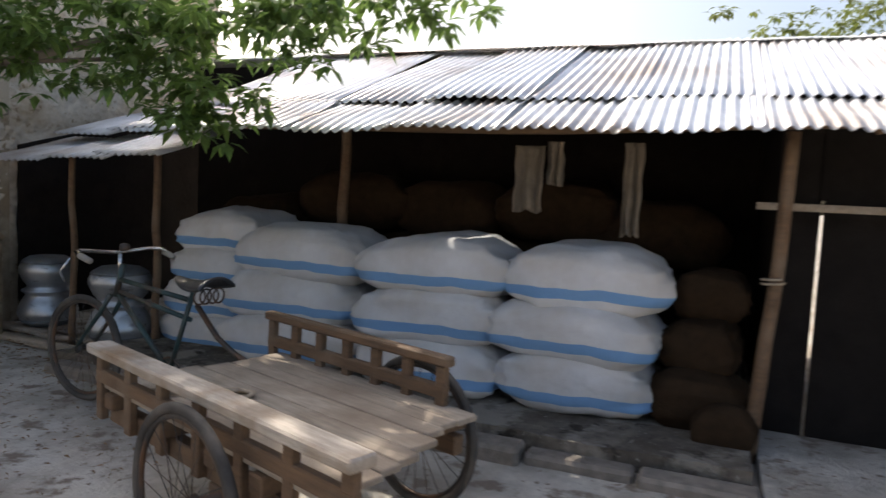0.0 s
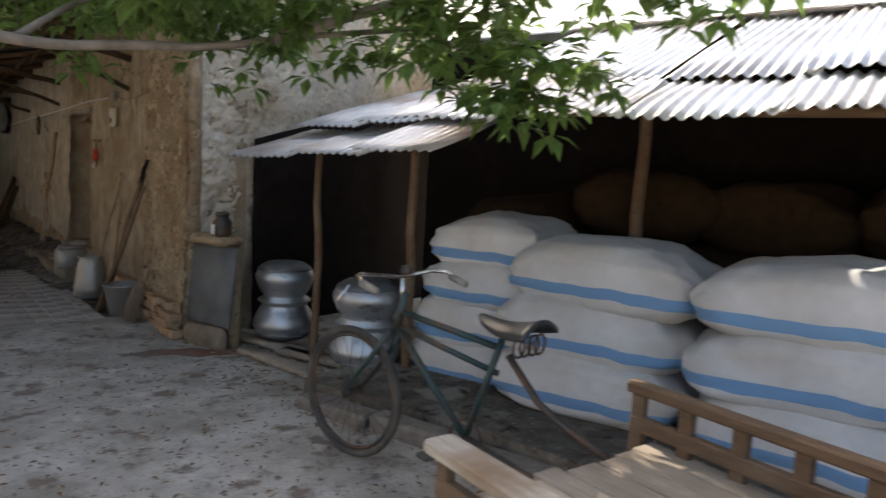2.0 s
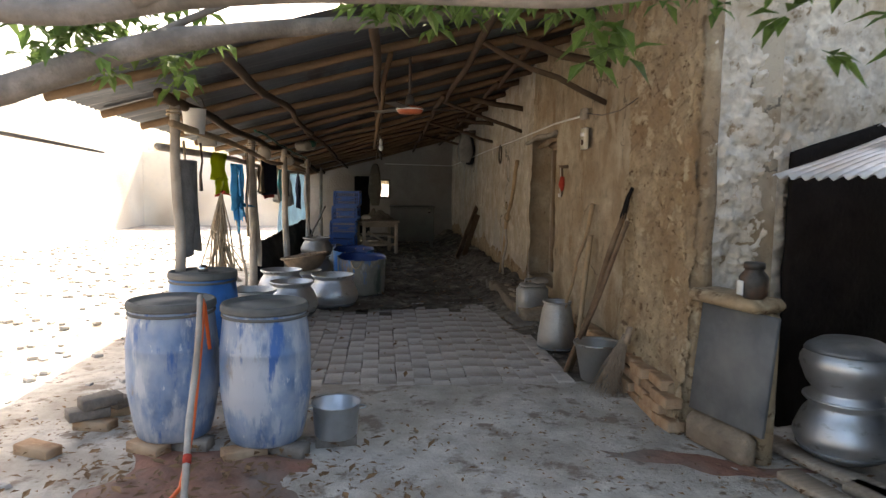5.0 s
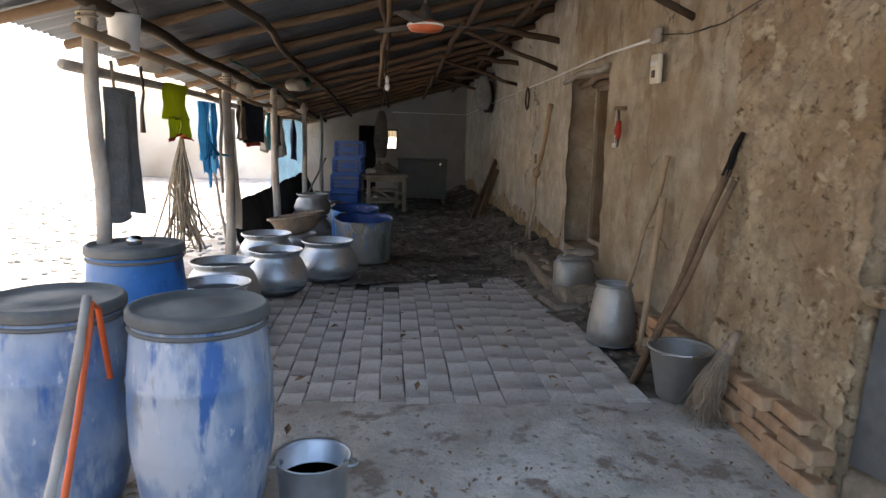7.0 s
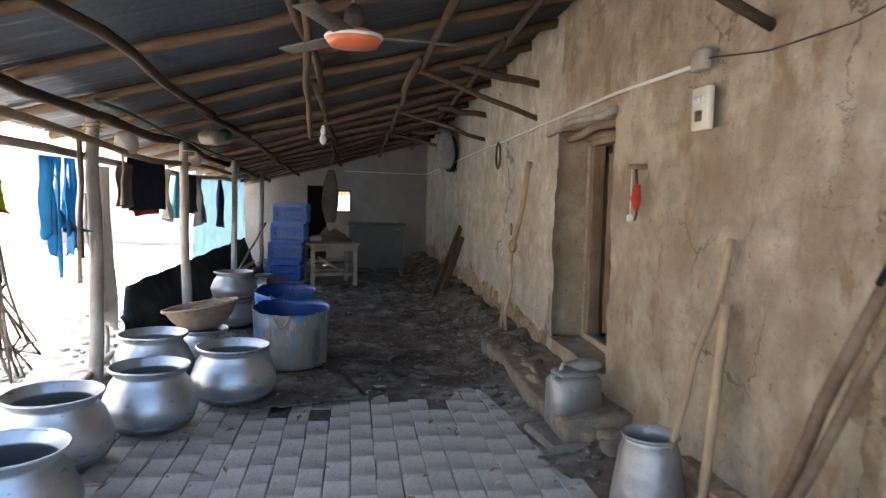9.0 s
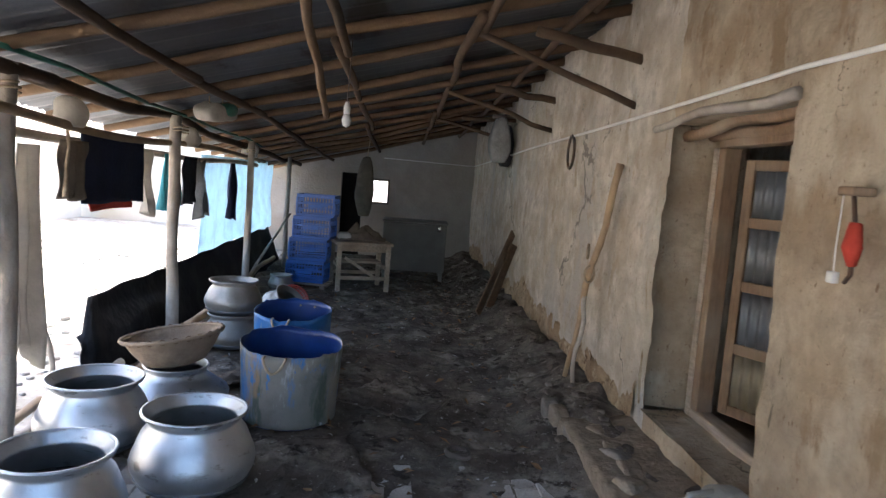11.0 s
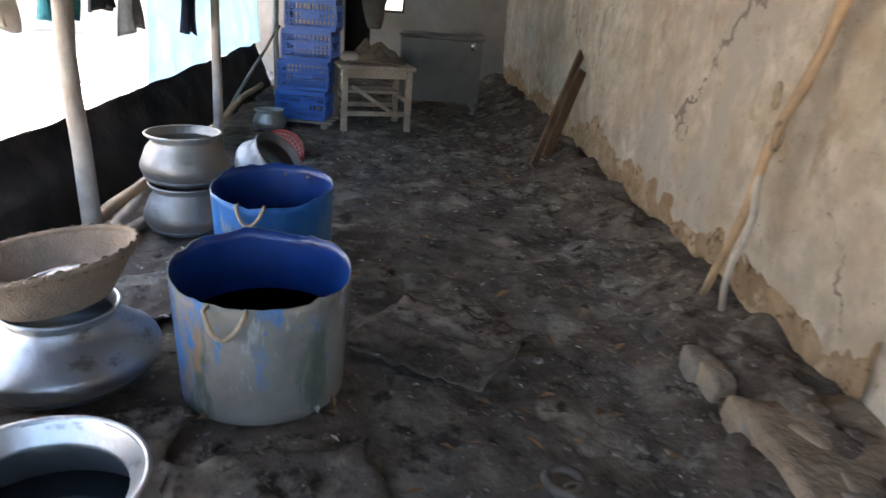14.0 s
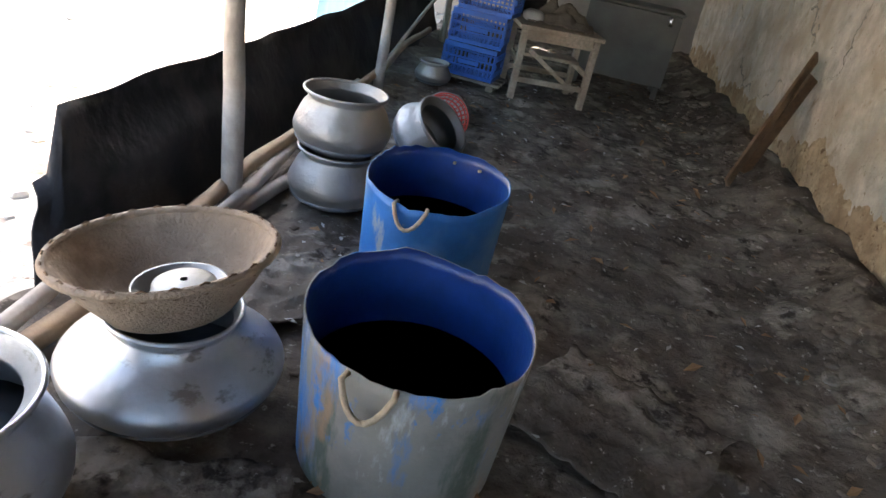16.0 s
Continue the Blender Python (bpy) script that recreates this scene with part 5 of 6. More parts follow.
for z0_, z1_ in ((0.06, 0.36), (0.42, 0.72), (0.78, 1.08), (1.14, 1.40)):
    part("tin_panel", moved(corrugated(0.9, z1_ - z0_, 0.06, 0.008, 2), pose(0.06, 0.016, z0_, 90)), M_DOORTIN if z0_ > 0.3 else M_DOORSLAT, leaf, smooth=True)
part("post_plank", box(FX - 0.06, fy1 + 0.0, DOOR_Z0, FX + 0.02, fy1 + 0.05, fz1, 0.006), M_DECK, door, smooth=False)

# stones and bricks of the door step
rngq = random.Random(31)
for i in range(16):
    t = i / 15
    st = thing("step_stone", pose(1.4 + 0.16 * t + rngq.uniform(-0.08, 0.08), 12.75 - 2.5 * t + rngq.uniform(-0.06, 0.06), floor_at((1.4 + 0.16 * t - FL_X0) / (FL_X1 - FL_X0), (12.75 - 2.5 * t - FL_Y0) / (FL_Y1 - FL_Y0))[2] - 0.025, rngq.uniform(-6, 6), rngq.uniform(-6, 6), 95 + rngq.uniform(-16, 16)), "worn brick and clod edging of the door step", "brick", "door step edging")
    part("block", pillow(rngq.uniform(0.16, 0.27), rngq.uniform(0.11, 0.14), rngq.uniform(0.11, 0.16), i, 20, 12, 0.22, 0.022), M_ADOBE if i % 3 else M_CLOD, st, smooth=False)
step = thing("door_step", pose(1.6, 11.4, 0.0), "low packed-earth step before the door", "step")
part("slab", thick(grid(14, 24, lambda a, b: (-0.3 + 0.55 * a, -0.95 + 1.9 * b, 0.2 + 0.06 * a + 0.02 * noise.noise((a * 5, b * 8, 3)))), 0.15), M_ADOBE, step)

# ---- things along the house wall ----
def leaning(name, a, b, r0, r1, material, label, category, knots=0.0, bend=0.03, seed=0):
    ob = thing(name, Matrix.Translation(Vector(a)), label, category)
    part("shaft", pole((0, 0, 0), Vector(b) - Vector(a), r0, r1, 9, 12, bend, seed, knots), material, ob)
    return ob


p1 = leaning("carrying_pole", (1.36, 8.80, 0.03), (1.655, 8.42, 1.40), 0.026, 0.022, M_RAIL, "long dark-tipped pole leaning on the wall", "pole", 0, 0.02, 3)
part("charred_tip", pole((0.272, -0.35, 1.27), (0.318, -0.41, 1.5), 0.026, 0.014, 8, 7, 0.012, 4), M_BLACK, p1, "charred black tip")
leaning("carrying_pole", (1.31, 8.74, 0.03), (1.645, 8.37, 1.28), 0.02, 0.018, M_RAIL, "grey-brown pole leaning on the wall beside another", "pole", 0, 0.015, 8)
leaning("stick", (1.47, 9.42, 0.4), (1.69, 9.38, 1.38), 0.014, 0.02, M_BAMBOO, "long stick standing in the churn and leaning on the wall", "stick", 0, 0.02, 5)
leaning("bamboo_rod", (1.56, 9.3, 0.05), (1.67, 9.36, 1.1), 0.02, 0.024, M_BAMBOO, "short bamboo rod leaning on the wall", "rod", 0.15, 0.01, 6)
fk = leaning("forked_stick", (1.54, 13.22, 0.24), (1.69, 12.86, 1.86), 0.018, 0.026, M_BAMBOO, "forked bamboo tool tied with rope, leaning on the wall", "tool", 0.12, 0.02, 9)
part("prong", pole((0.02, -0.16, 0.0), (0.06, -0.14, 0.82), 0.016, 0.02, 8, 8, 0.03, 7), M_POST, fk)
part("rope_loop", join(moved(ring(0.05, 0.01, 18, 6), pose(0.05, -0.13, 0.98, 0, 10, 70)), moved(ring(0.06, 0.009, 18, 6), pose(0.055, -0.2, 0.82, 0, 0, 40))), M_ROPE, fk)
for i, (a, b) in enumerate((((1.22, 16.1, 0.12), (1.675, 16.72, 1.06)), ((1.40, 16.42, 0.14), (1.68, 16.62, 0.92)))):
    pk = thing("plank", Matrix.Translation(a), "brown wooden plank leaning on the wall", "plank", "planks on the wall")
    d = Vector(b) - Vector(a)
    g = box(-0.012, -0.06, 0, 0.012, 0.06, d.length, 0.004)
    part("board", moved(g, d.to_track_quat("Z", "Y").to_matrix().to_4x4()), M_RAIL, pk, smooth=False)
churn = thing("churn", pose(1.43, 9.52, 0.04), "dull aluminium churn, wide below and narrow above", "churn")
part("body", open_lathe([(0.01, 0.0), (0.15, 0.0), (0.175, 0.03), (0.172, 0.12), (0.135, 0.36), (0.12, 0.40), (0.13, 0.43), (0.118, 0.425), (0.108, 0.39), (0.125, 0.34), (0.16, 0.1), (0.01, 0.02)], 36, 0.03, 2), M_ALUDULL, churn)
part("rim", moved(ring(0.126, 0.008, 36, 6), pose(0, 0, 0.43, 90)), M_ALUDULL, churn)
part("base_ring", moved(ring(0.165, 0.01, 36, 6), pose(0, 0, 0.012, 90)), M_SOOT, churn)
slab2 = thing("stone_slab", pose(1.45, 10.62, 0.04, 0, 0, 8), "flat stone slab under the jerrycan", "slab")
part("block", box(-0.25, -0.22, 0, 0.25, 0.22, 0.055, 0.015), M_CLOD, slab2, smooth=False)
jc = thing("jerrycan", pose(1.46, 10.7, 0.095, 0, 0, 12), "dusty grey jerrycan with a pale cap", "jerrycan")
part("body", join(box(-0.16, -0.105, 0, 0.16, 0.105, 0.34, 0.035), box(-0.13, -0.08, 0.33, 0.13, 0.08, 0.37, 0.03)), M_ALUDULL, jc)
part("seam", box(-0.164, -0.006, 0.02, 0.164, 0.006, 0.345, 0.003), M_ALUDULL, jc)
part("handle", tube([(-0.1, 0, 0.35), (-0.08, 0, 0.41), (0.02, 0, 0.42), (0.04, 0, 0.35)], 0.014, 8), M_ALUDULL, jc)
part("cap", lathe([(0.03, 0.34), (0.032, 0.4), (0.0, 0.41)], 14), M_WHITEPL, jc, "pale plastic cap", at=pose(0.1, 0, 0))
crumple = thing("plastic_bag", pose(1.56, 10.72, 0.455, 0, 0, 20), "crumpled pale plastic bag on the jerrycan", "bag")
part("film", moved(pillow(0.2, 0.14, 0.08, 21, 24, 14, 0.8, 0.05), pose(0, 0, 0.03)), M_PALECLOTH, crumple)
bucket = thing("bucket", pose(1.49, 8.5, 0.035), "dusty grey metal bucket", "bucket")
part("body", open_lathe([(0.01, 0), (0.11, 0), (0.12, 0.01), (0.175, 0.29), (0.185, 0.295), (0.168, 0.285), (0.112, 0.015), (0.01, 0.012)], 36), M_ALUDULL, bucket)
part("rim", moved(ring(0.18, 0.009, 36, 6), pose(0, 0, 0.292, 90)), M_ALUDULL, bucket)
part("bail", tube([(-0.18, 0, 0.28), (-0.15, -0.12, 0.29), (0.0, -0.2, 0.3), (0.15, -0.12, 0.29), (0.18, 0, 0.28)], 0.005, 6), M_CHROME, bucket)
broom = thing("broom", pose(1.48, 8.16, 0.03), "twig broom leaning at the wall foot", "broom")
part("grip", tube([(0.1, -0.02, 0.38), (0.125, -0.035, 0.5)], [0.03, 0.022], 8), M_BASKET, broom)
rngw = random.Random(4)
part("brush", join(*[tube([(0.1 + rngw.uniform(-0.02, 0.02), -0.02 + rngw.uniform(-0.02, 0.02), 0.44), (rngw.uniform(-0.06, 0.06) + 0.02, rngw.uniform(-0.07, 0.07), 0.2), (rngw.uniform(-0.12, 0.1), rngw.uniform(-0.13, 0.13), 0.005)], [0.004, 0.003, 0.0015], 4) for _ in range(90)]), M_BASKET, broom)
board = thing("switch_board", pose(1.70, 9.68, 1.97, 0, 0, 0), "cream switch board with sockets on the mud wall", "switch board")
part("plate", box(-0.035, -0.075, -0.1, 0.0, 0.075, 0.1, 0.006), M_CREAM, board)
for yy_ in (-0.04, 0.0, 0.04):
    part("switch", box(-0.044, yy_ - 0.012, 0.02, -0.034, yy_ + 0.012, 0.055, 0.002), M_WHITEPL, board)
part("socket", box(-0.042, -0.03, -0.06, -0.034, 0.03, -0.01, 0.003), M_IRON, board)
conduit = thing("conduit", pose(0, 0, 0), "white plastic conduit run along the wall", "conduit")
part("pipe", tube([(1.70, 9.78, 2.19), (1.695, 10.8, 2.2), (1.695, 13.0, 2.15), (1.69, 16.0, 2.1), (1.70, 19.0, 2.03), (1.70, 21.9, 1.97)], 0.011, 8), M_WHITEPL, conduit)
part("branch", tube([(1.69, 21.95, 1.97), (0.5, 21.96, 1.99), (-0.1, 21.96, 2.0)], 0.01, 8), M_WHITEPL, conduit)
part("junction_box", box(1.66, 9.66, 2.15, 1.71, 9.78, 2.25, 0.008), M_POST, conduit)
wire = thing("cable", pose(0, 0, 0), "thin dark cable sagging on the wall", "cable")
part("strand", tube([(1.69, 9.66, 2.2), (1.69, 9.2, 2.14), (1.67, 8.7, 2.13), (1.66, 8.3, 2.18)], 0.004, 5), M_IRON, wire)
tool = thing("hanging_tool", pose(1.69, 10.36, 1.72), "red and black tool hanging from a wooden peg", "tool")
part("peg", box(-0.05, -0.03, -0.01, 0.03, 0.06, 0.02, 0.005), M_DOORWOOD, tool)
part("strap", tube([(-0.03, 0.0, 0), (-0.03, -0.03, -0.12), (-0.03, -0.035, -0.27), (-0.03, -0.01, -0.3)], 0.008, 6), M_IRON, tool)
part("body", tube([(-0.03, -0.03, -0.1), (-0.04, -0.04, -0.18), (-0.03, -0.035, -0.24)], [0.02, 0.032, 0.015], 10), M_REDCLOTH, tool, "red plastic grip")
part("cord", tube([(-0.03, 0.05, 0), (-0.03, 0.055, -0.2), (-0.03, 0.05, -0.28)], 0.003, 5), M_WHITEPL, tool)
part("switch", box(-0.045, 0.035, -0.31, -0.015, 0.07, -0.27, 0.004), M_WHITEPL, tool)
hoop = thing("wire_hoop", pose(1.685, 14.24, 1.99), "thin hoop hanging on the wall", "hoop")
part("loop", moved(ring(0.105, 0.012, 36, 6), Matrix.Diagonal((1, 1, 1.35, 1)) @ pose(0, 0, 0, 0, 0, 90)), M_IRON, hoop)
hb = thing("hanging_bundle", pose(1.5, 17.4, 2.28), "grey cloth bundle hanging from a wall bracket", "bundle")
part("wrapped_cloth", moved(pillow(0.3, 0.3, 0.62, 5, 20, 14, 0.8, 0.04), pose(0, 0, -0.05)), M_GREYCLOTH, hb)
part("bracket", pole((-0.1, 0.1, 0.28), (0.25, 0.1, 0.3), 0.03, 0.03, 8, 4), M_DARKWOOD, hb)
part("side_bundle", moved(pillow(0.2, 0.25, 0.6, 9, 16, 12, 0.8, 0.04), pose(0.14, 0.25, -0.1)), M_DARKCLOTH, hb)

# ---- far end: cabinet, table, crates ----
cab = thing("storage_cabinet", pose(0.52, 19.25, 0.04, 0, 0, -2), "long low grey painted cabinet near the end wall", "cabinet")
part("body", box(-0.5, -0.28, 0.14, 0.5, 0.28, 0.90, 0.01), M_ENAMEL, cab, smooth=False)
part("lid", box(-0.52, -0.30, 0.905, 0.52, 0.30, 0.94, 0.01), M_ENAMEL, cab, smooth=False)
part("latch", box(0.36, -0.312, 0.79, 0.41, -0.284, 0.89, 0.004), M_CHROME, cab)
for lx_ in (-0.45, 0.45):
    for ly_ in (-0.23, 0.23):
        part("leg", box(lx_ - 0.03, ly_ - 0.03, 0, lx_ + 0.03, ly_ + 0.03, 0.138, 0.005), M_ENAMEL, cab, smooth=False)
tb = thing("wooden_table", pose(-0.28, 17.85, 0.045, 0, 0, 14), "small worn wooden table with cross braces", "table")
part("tabletop", box(-0.4, -0.34, 0.64, 0.4, 0.34, 0.68, 0.006), M_DECK, tb, smooth=False)
for q in (-1, 1):
    part("apron", box(-0.34, q * 0.29 - 0.012, 0.55, 0.34, q * 0.29 + 0.012, 0.638, 0.004), M_DECK, tb, smooth=False)
    part("brace", box(-0.31, q * 0.29 - 0.012, 0.16, 0.31, q * 0.29 + 0.012, 0.21, 0.004), M_DECK, tb, smooth=False)
    part("side_brace", box(q * 0.32 - 0.012, -0.27, 0.3, q * 0.32 + 0.012, 0.27, 0.35, 0.004), M_DECK, tb, smooth=False)
    for w in (-1, 1):
        part("leg", box(q * 0.34 - 0.03, w * 0.29 - 0.03, 0, q * 0.34 + 0.03, w * 0.29 + 0.03, 0.638, 0.004), M_DECK, tb, smooth=False)
part("cross_slat", moved(box(-0.3, -0.015, -0.02, 0.3, 0.015, 0.02, 0.003), pose(0, -0.25, 0.3, 0, 32, 0)), M_DECK, tb, smooth=False)
part("low_shelf", box(-0.3, -0.05, 0.36, 0.3, 0.25, 0.39, 0.004), M_DECK, tb, smooth=False)
clothheap = thing("crumpled_cloth", pose(-0.24, 17.85, 0.735), "crumpled brown gunny cloth heaped on the table", "cloth")
part("cloth", thick(grid(34, 26, lambda a, b: ((a - 0.5) * 0.62, (b - 0.5) * 0.48, 0.012 + max(0, 0.24 * (1 - ((a - 0.5) ** 2 + (b - 0.5) ** 2) * 4.2)) * (0.6 + 0.7 * noise.noise((a * 5, b * 5, 3))) + 0.025 * abs(noise.noise((a * 13, b * 13, 6))))), 0.008), M_GUNNY, clothheap)
bundle = thing("cloth_bundle", pose(-0.5, 17.7, 0.74), "pale folded cloth at the table's edge", "cloth")
part("fold", moved(pillow(0.2, 0.16, 0.1, 8, 18, 10, 0.6, 0.02), pose(0, 0, 0.045)), M_PALECLOTH, bundle)


def crate(m, label):
    ob = thing("plastic_crate", m, label, "crate", "stack of blue crates")
    L, W, H = 0.52, 0.36, 0.30
    part("floor_grid", join(*[box(-L / 2 + 0.02, -W / 2 + 0.03 + q * 0.06, 0.005, L / 2 - 0.02, -W / 2 + 0.05 + q * 0.06, 0.015, 0) for q in range(6)]), M_CRATE, ob, smooth=False)
    for sx, sy in ((0, -1), (0, 1), (-1, 0), (1, 0)):
        lenw = L if sy else W
        n_ = 12 if sy else 8
        at_ = pose(sx * (L / 2 - 0.006), sy * (W / 2 - 0.006), 0, 0, 0, 0 if sy else 90)
        side = part("side", box(-lenw / 2, -0.006, 0.255, lenw / 2, 0.006, H, 0), M_CRATE, ob, smooth=False, at=at_)
        for z0_, z1_ in ((0, 0.035), (0.095, 0.11), (0.165, 0.185)):
            part("rail", box(-lenw / 2, -0.006, z0_, lenw / 2, 0.006, z1_, 0), M_CRATE, side, smooth=False)
        for q in range(n_ + 1):
            xq_ = -lenw / 2 + 0.006 + (lenw - 0.012) * q / n_
            wide = 0.014 if q in (0, n_) else 0.006
            part("slat", box(xq_ - wide, -0.005, 0.036, xq_ + wide, 0.005, 0.254, 0), M_CRATE, side, smooth=False)
        part("grip_panel", box(-lenw * 0.2, -0.007, 0.12, lenw * 0.2, 0.007, 0.16, 0), M_CRATE, side, smooth=False)
    return ob


pal = thing("wooden_pallet", pose(-0.98, 17.75, 0.04, 0, 0, -6), "rough wooden pallet under the crates", "pallet")
for q in (-0.15, 0.0, 0.15):
    part("slat", box(-0.34, q - 0.055, 0.05, 0.34, q + 0.055, 0.075, 0.004), M_DECK, pal, smooth=False)
for q in (-0.25, 0.25):
    part("runner", box(q - 0.035, -0.2, 0.0, q + 0.035, 0.2, 0.048, 0.004), M_DECK, pal, smooth=False)
for i, (dx, dy, turn) in enumerate(((0, 0, -8), (0.01, 0.03, -4), (0.06, 0.02, -9), (0.09, 0.03, -6))):
    crate(pose(-0.98 + dx, 17.75 + dy, 0.117 + 0.303 * i, 0, 0, turn), "blue slatted plastic crate in a stack")
rb = thing("plastic_basket", pose(-0.92, 15.75, 0.18, 62, 0, 28), "red mesh plastic basket lying on its side", "basket")
bars = [moved(ring(rr, 0.006, 30, 5), pose(0, 0, z, 90)) for rr, z in ((0.11, 0.0), (0.125, 0.035), (0.14, 0.07), (0.155, 0.105), (0.165, 0.13), (0.07, 0.0), (0.035, 0.0))]
bars += [tube([(0.01 * math.cos(a), 0.01 * math.sin(a), 0), (0.11 * math.cos(a), 0.11 * math.sin(a), 0), (0.165 * math.cos(a), 0.165 * math.sin(a), 0.13)], 0.005, 4) for a in [2 * math.pi * q / 28 for q in range(28)]]
part("mesh", join(*bars), M_REDBASKET, rb)
bagw = thing("plastic_bag", pose(-0.95, 16.3, 0.05), "crumpled pale plastic bag on the floor", "bag")
part("film", moved(pillow(0.34, 0.28, 0.2, 12, 22, 12, 0.7, 0.05), pose(0, 0, 0.08)), M_PALECLOTH, bagw)

# ---- open side: tarpaulin, poles, clothes ----
tarp = thing("tarpaulin", pose(0, 0, 0), "black plastic sheet strung low along the open side", "tarpaulin")
part("sheet", thick(grid(90, 10, lambda a, b: (-2.02 + 0.22 * (1 - b) + 0.05 * noise.noise((a * 14, b * 3, 1)) + 0.1 * max(0, 0.06 - a), 13.1 + 7.25 * a + 0.3 * (1 - b) * (1 - a) * -1, 0.03 + (0.58 + 0.05 * noise.noise((a * 11, 2, 2)) - (0.25 if a < 0.012 else 0)) * b)), 0.008), M_TARP, tarp)
for i, (a, b, r) in enumerate((((-1.62, 9.3, 0.08), (-1.75, 13.2, 0.16), 0.04), ((-1.72, 11.2, 0.08), (-1.6, 14.9, 0.2), 0.045), ((-1.5, 12.6, 0.09), (-1.72, 16.4, 0.14), 0.035), ((-1.78, 8.9, 0.06), (-1.72, 12.0, 0.28), 0.03), ((-1.55, 13.4, 0.1), (-1.4, 15.6, 0.12), 0.04), ((-1.66, 15.2, 0.09), (-1.6, 18.6, 0.3), 0.035), ((-1.75, 17.2, 0.1), (-1.45, 19.0, 0.95), 0.02))):
    lp = thing("bamboo_pole", pose(0, 0, 0), "old bamboo pole lying along the open side", "pole", "poles along the open side")
    part("cane", pole(a, b, r, r * 0.8, 9, 12, 0.04, i, 0.08), M_BAMBOO if i % 2 else M_POST, lp)
thinpole = thing("thin_stake", pose(-2.0, 12.72, -0.02), "thin crooked stake beside the tarpaulin", "stake")
part("shaft", pole((0, 0, 0), (-0.12, -0.1, 1.5), 0.018, 0.013, 8, 12, 0.06, 3, 0.1), M_POST, thinpole)
line = thing("clothes_pole", pose(0, 0, 0), "long bamboo clothes pole slung under the eave", "pole")
part("cane", pole((-1.62, 8.3, 1.93), (-1.66, 17.8, 1.72), 0.026, 0.022, 9, 24, 0.05, 12, 0.08), M_BAMBOO, line)
lowline = thing("clothes_pole", pose(0, 0, 0), "lower bamboo clothes pole tied to the posts", "pole")
part("cane", pole((-1.78, 8.5, 1.78), (-1.72, 17.6, 1.66), 0.028, 0.024, 9, 26, 0.05, 14, 0.08), M_POST, lowline)


def hung(name, y, ztop, width, drop, material, label, seed, folds=3.0, deep=0.03, taper=0.0, x=-1.72, turn=90, ragged=0.12, category="cloth"):
    ob = thing(name, pose(x, y, ztop, 0, 0, turn), label, category, "washing on the pole")
    part("cloth", cloth(width, drop, folds, deep, seed, ragged, taper), material, ob)
    return ob


hung("gunny_sack", 9.08, 1.70, 0.42, 0.74, M_GREYCLOTH, "limp grey sack hanging from the pole", 1, 1.5, 0.03, -0.25)
shorts = hung("shorts", 10.15, 1.80, 0.40, 0.25, M_GREENCLOTH, "yellow-green shorts with a red hem on the pole", 2, 1.2, 0.03, -0.15)
for q in (-1, 1):
    part("leg", cloth(0.23, 0.15, 1.0, 0.02, 4 + q, 0.05, -0.1), M_GREENCLOTH, shorts, at=pose(q * 0.115, 0, -0.23, 0, q * 8, 0))
    part("hem", cloth(0.25, 0.022, 1.0, 0.02, 4 + q, 0.0, 0.0), M_REDCLOTH, shorts, "dark red hem", at=pose(q * 0.136, -0.004, -0.375, 0, q * 8, 0))
net = thing("rope_bundle", pose(-1.78, 10.4, 1.42), "bundle of old ropes hanging in loops", "rope")
rngn = random.Random(9)
for strand in [tube([(0, 0, 0), (rngn.uniform(-0.1, 0.1), rngn.uniform(-0.1, 0.1), -0.35), (rngn.uniform(-0.2, 0.2), rngn.uniform(-0.22, 0.22), rngn.uniform(-0.7, -0.95)), (rngn.uniform(-0.2, 0.2), rngn.uniform(-0.24, 0.24), rngn.uniform(-0.8, -1.0)), (rngn.uniform(-0.1, 0.1), rngn.uniform(-0.12, 0.12), -0.4), (0.01, 0.01, 0)], 0.008, 5) for _ in range(16)]:
    part("loop", strand, M_ROPE, net)
for i in range(5):
    hung("plastic_strip", 11.1 + 0.1 * i, 1.72, 0.06, 0.5 + 0.13 * (i % 3), M_BLUESTRIP, "sky-blue plastic strip hanging from the pole", 20 + i, 1.0, 0.03, 0.3, -1.8, 80)
hung("pale_rag", 11.85, 1.68, 0.2, 1.15, M_PALECLOTH, "long pale torn rag hanging by the post", 7, 2.0, 0.05, 0.3)
hung("gunny_sack", 12.35, 1.72, 0.34, 0.34, M_GUNNY, "brown folded gunny cloth on the pole", 8, 2.0, 0.04)
hung("navy_cloth", 12.9, 1.80, 0.8, 0.46, M_NAVY, "navy cloth with a red edge folded over the pole", 9, 1.0, 0.02, 0, -1.70, 84, 0.05)
hung("red_edge", 12.85, 1.36, 0.55, 0.06, M_REDCLOTH, "red edge of the folded navy cloth", 10, 1.0, 0.02, 0, -1.71, 84, 0.05)
hung("pale_rag", 13.5, 1.72, 0.24, 0.48, M_PALECLOTH, "pale cloth bag hanging from the pole", 11, 1.5, 0.05, 0.2)
hung("fishing_net", 14.05, 1.70, 0.26, 0.46, M_TEAL, "bunched teal netting over the pole by the post", 12, 4.0, 0.05, 0.3)
hung("dark_garment", 14.6, 1.69, 0.32, 0.42, M_DARKCLOTH, "dark garment hanging from the pole", 13, 2.5, 0.04, 0.1)
hung("grey_garment", 15.0, 1.67, 0.26, 0.55, M_GREYCLOTH, "grey garment hanging from the pole", 14, 2.0, 0.05, 0.25)
hung("dark_garment", 16.25, 1.66, 0.34, 0.62, M_NAVY, "dark blue trousers hanging from the pole", 15, 2.0, 0.04, 0.05)
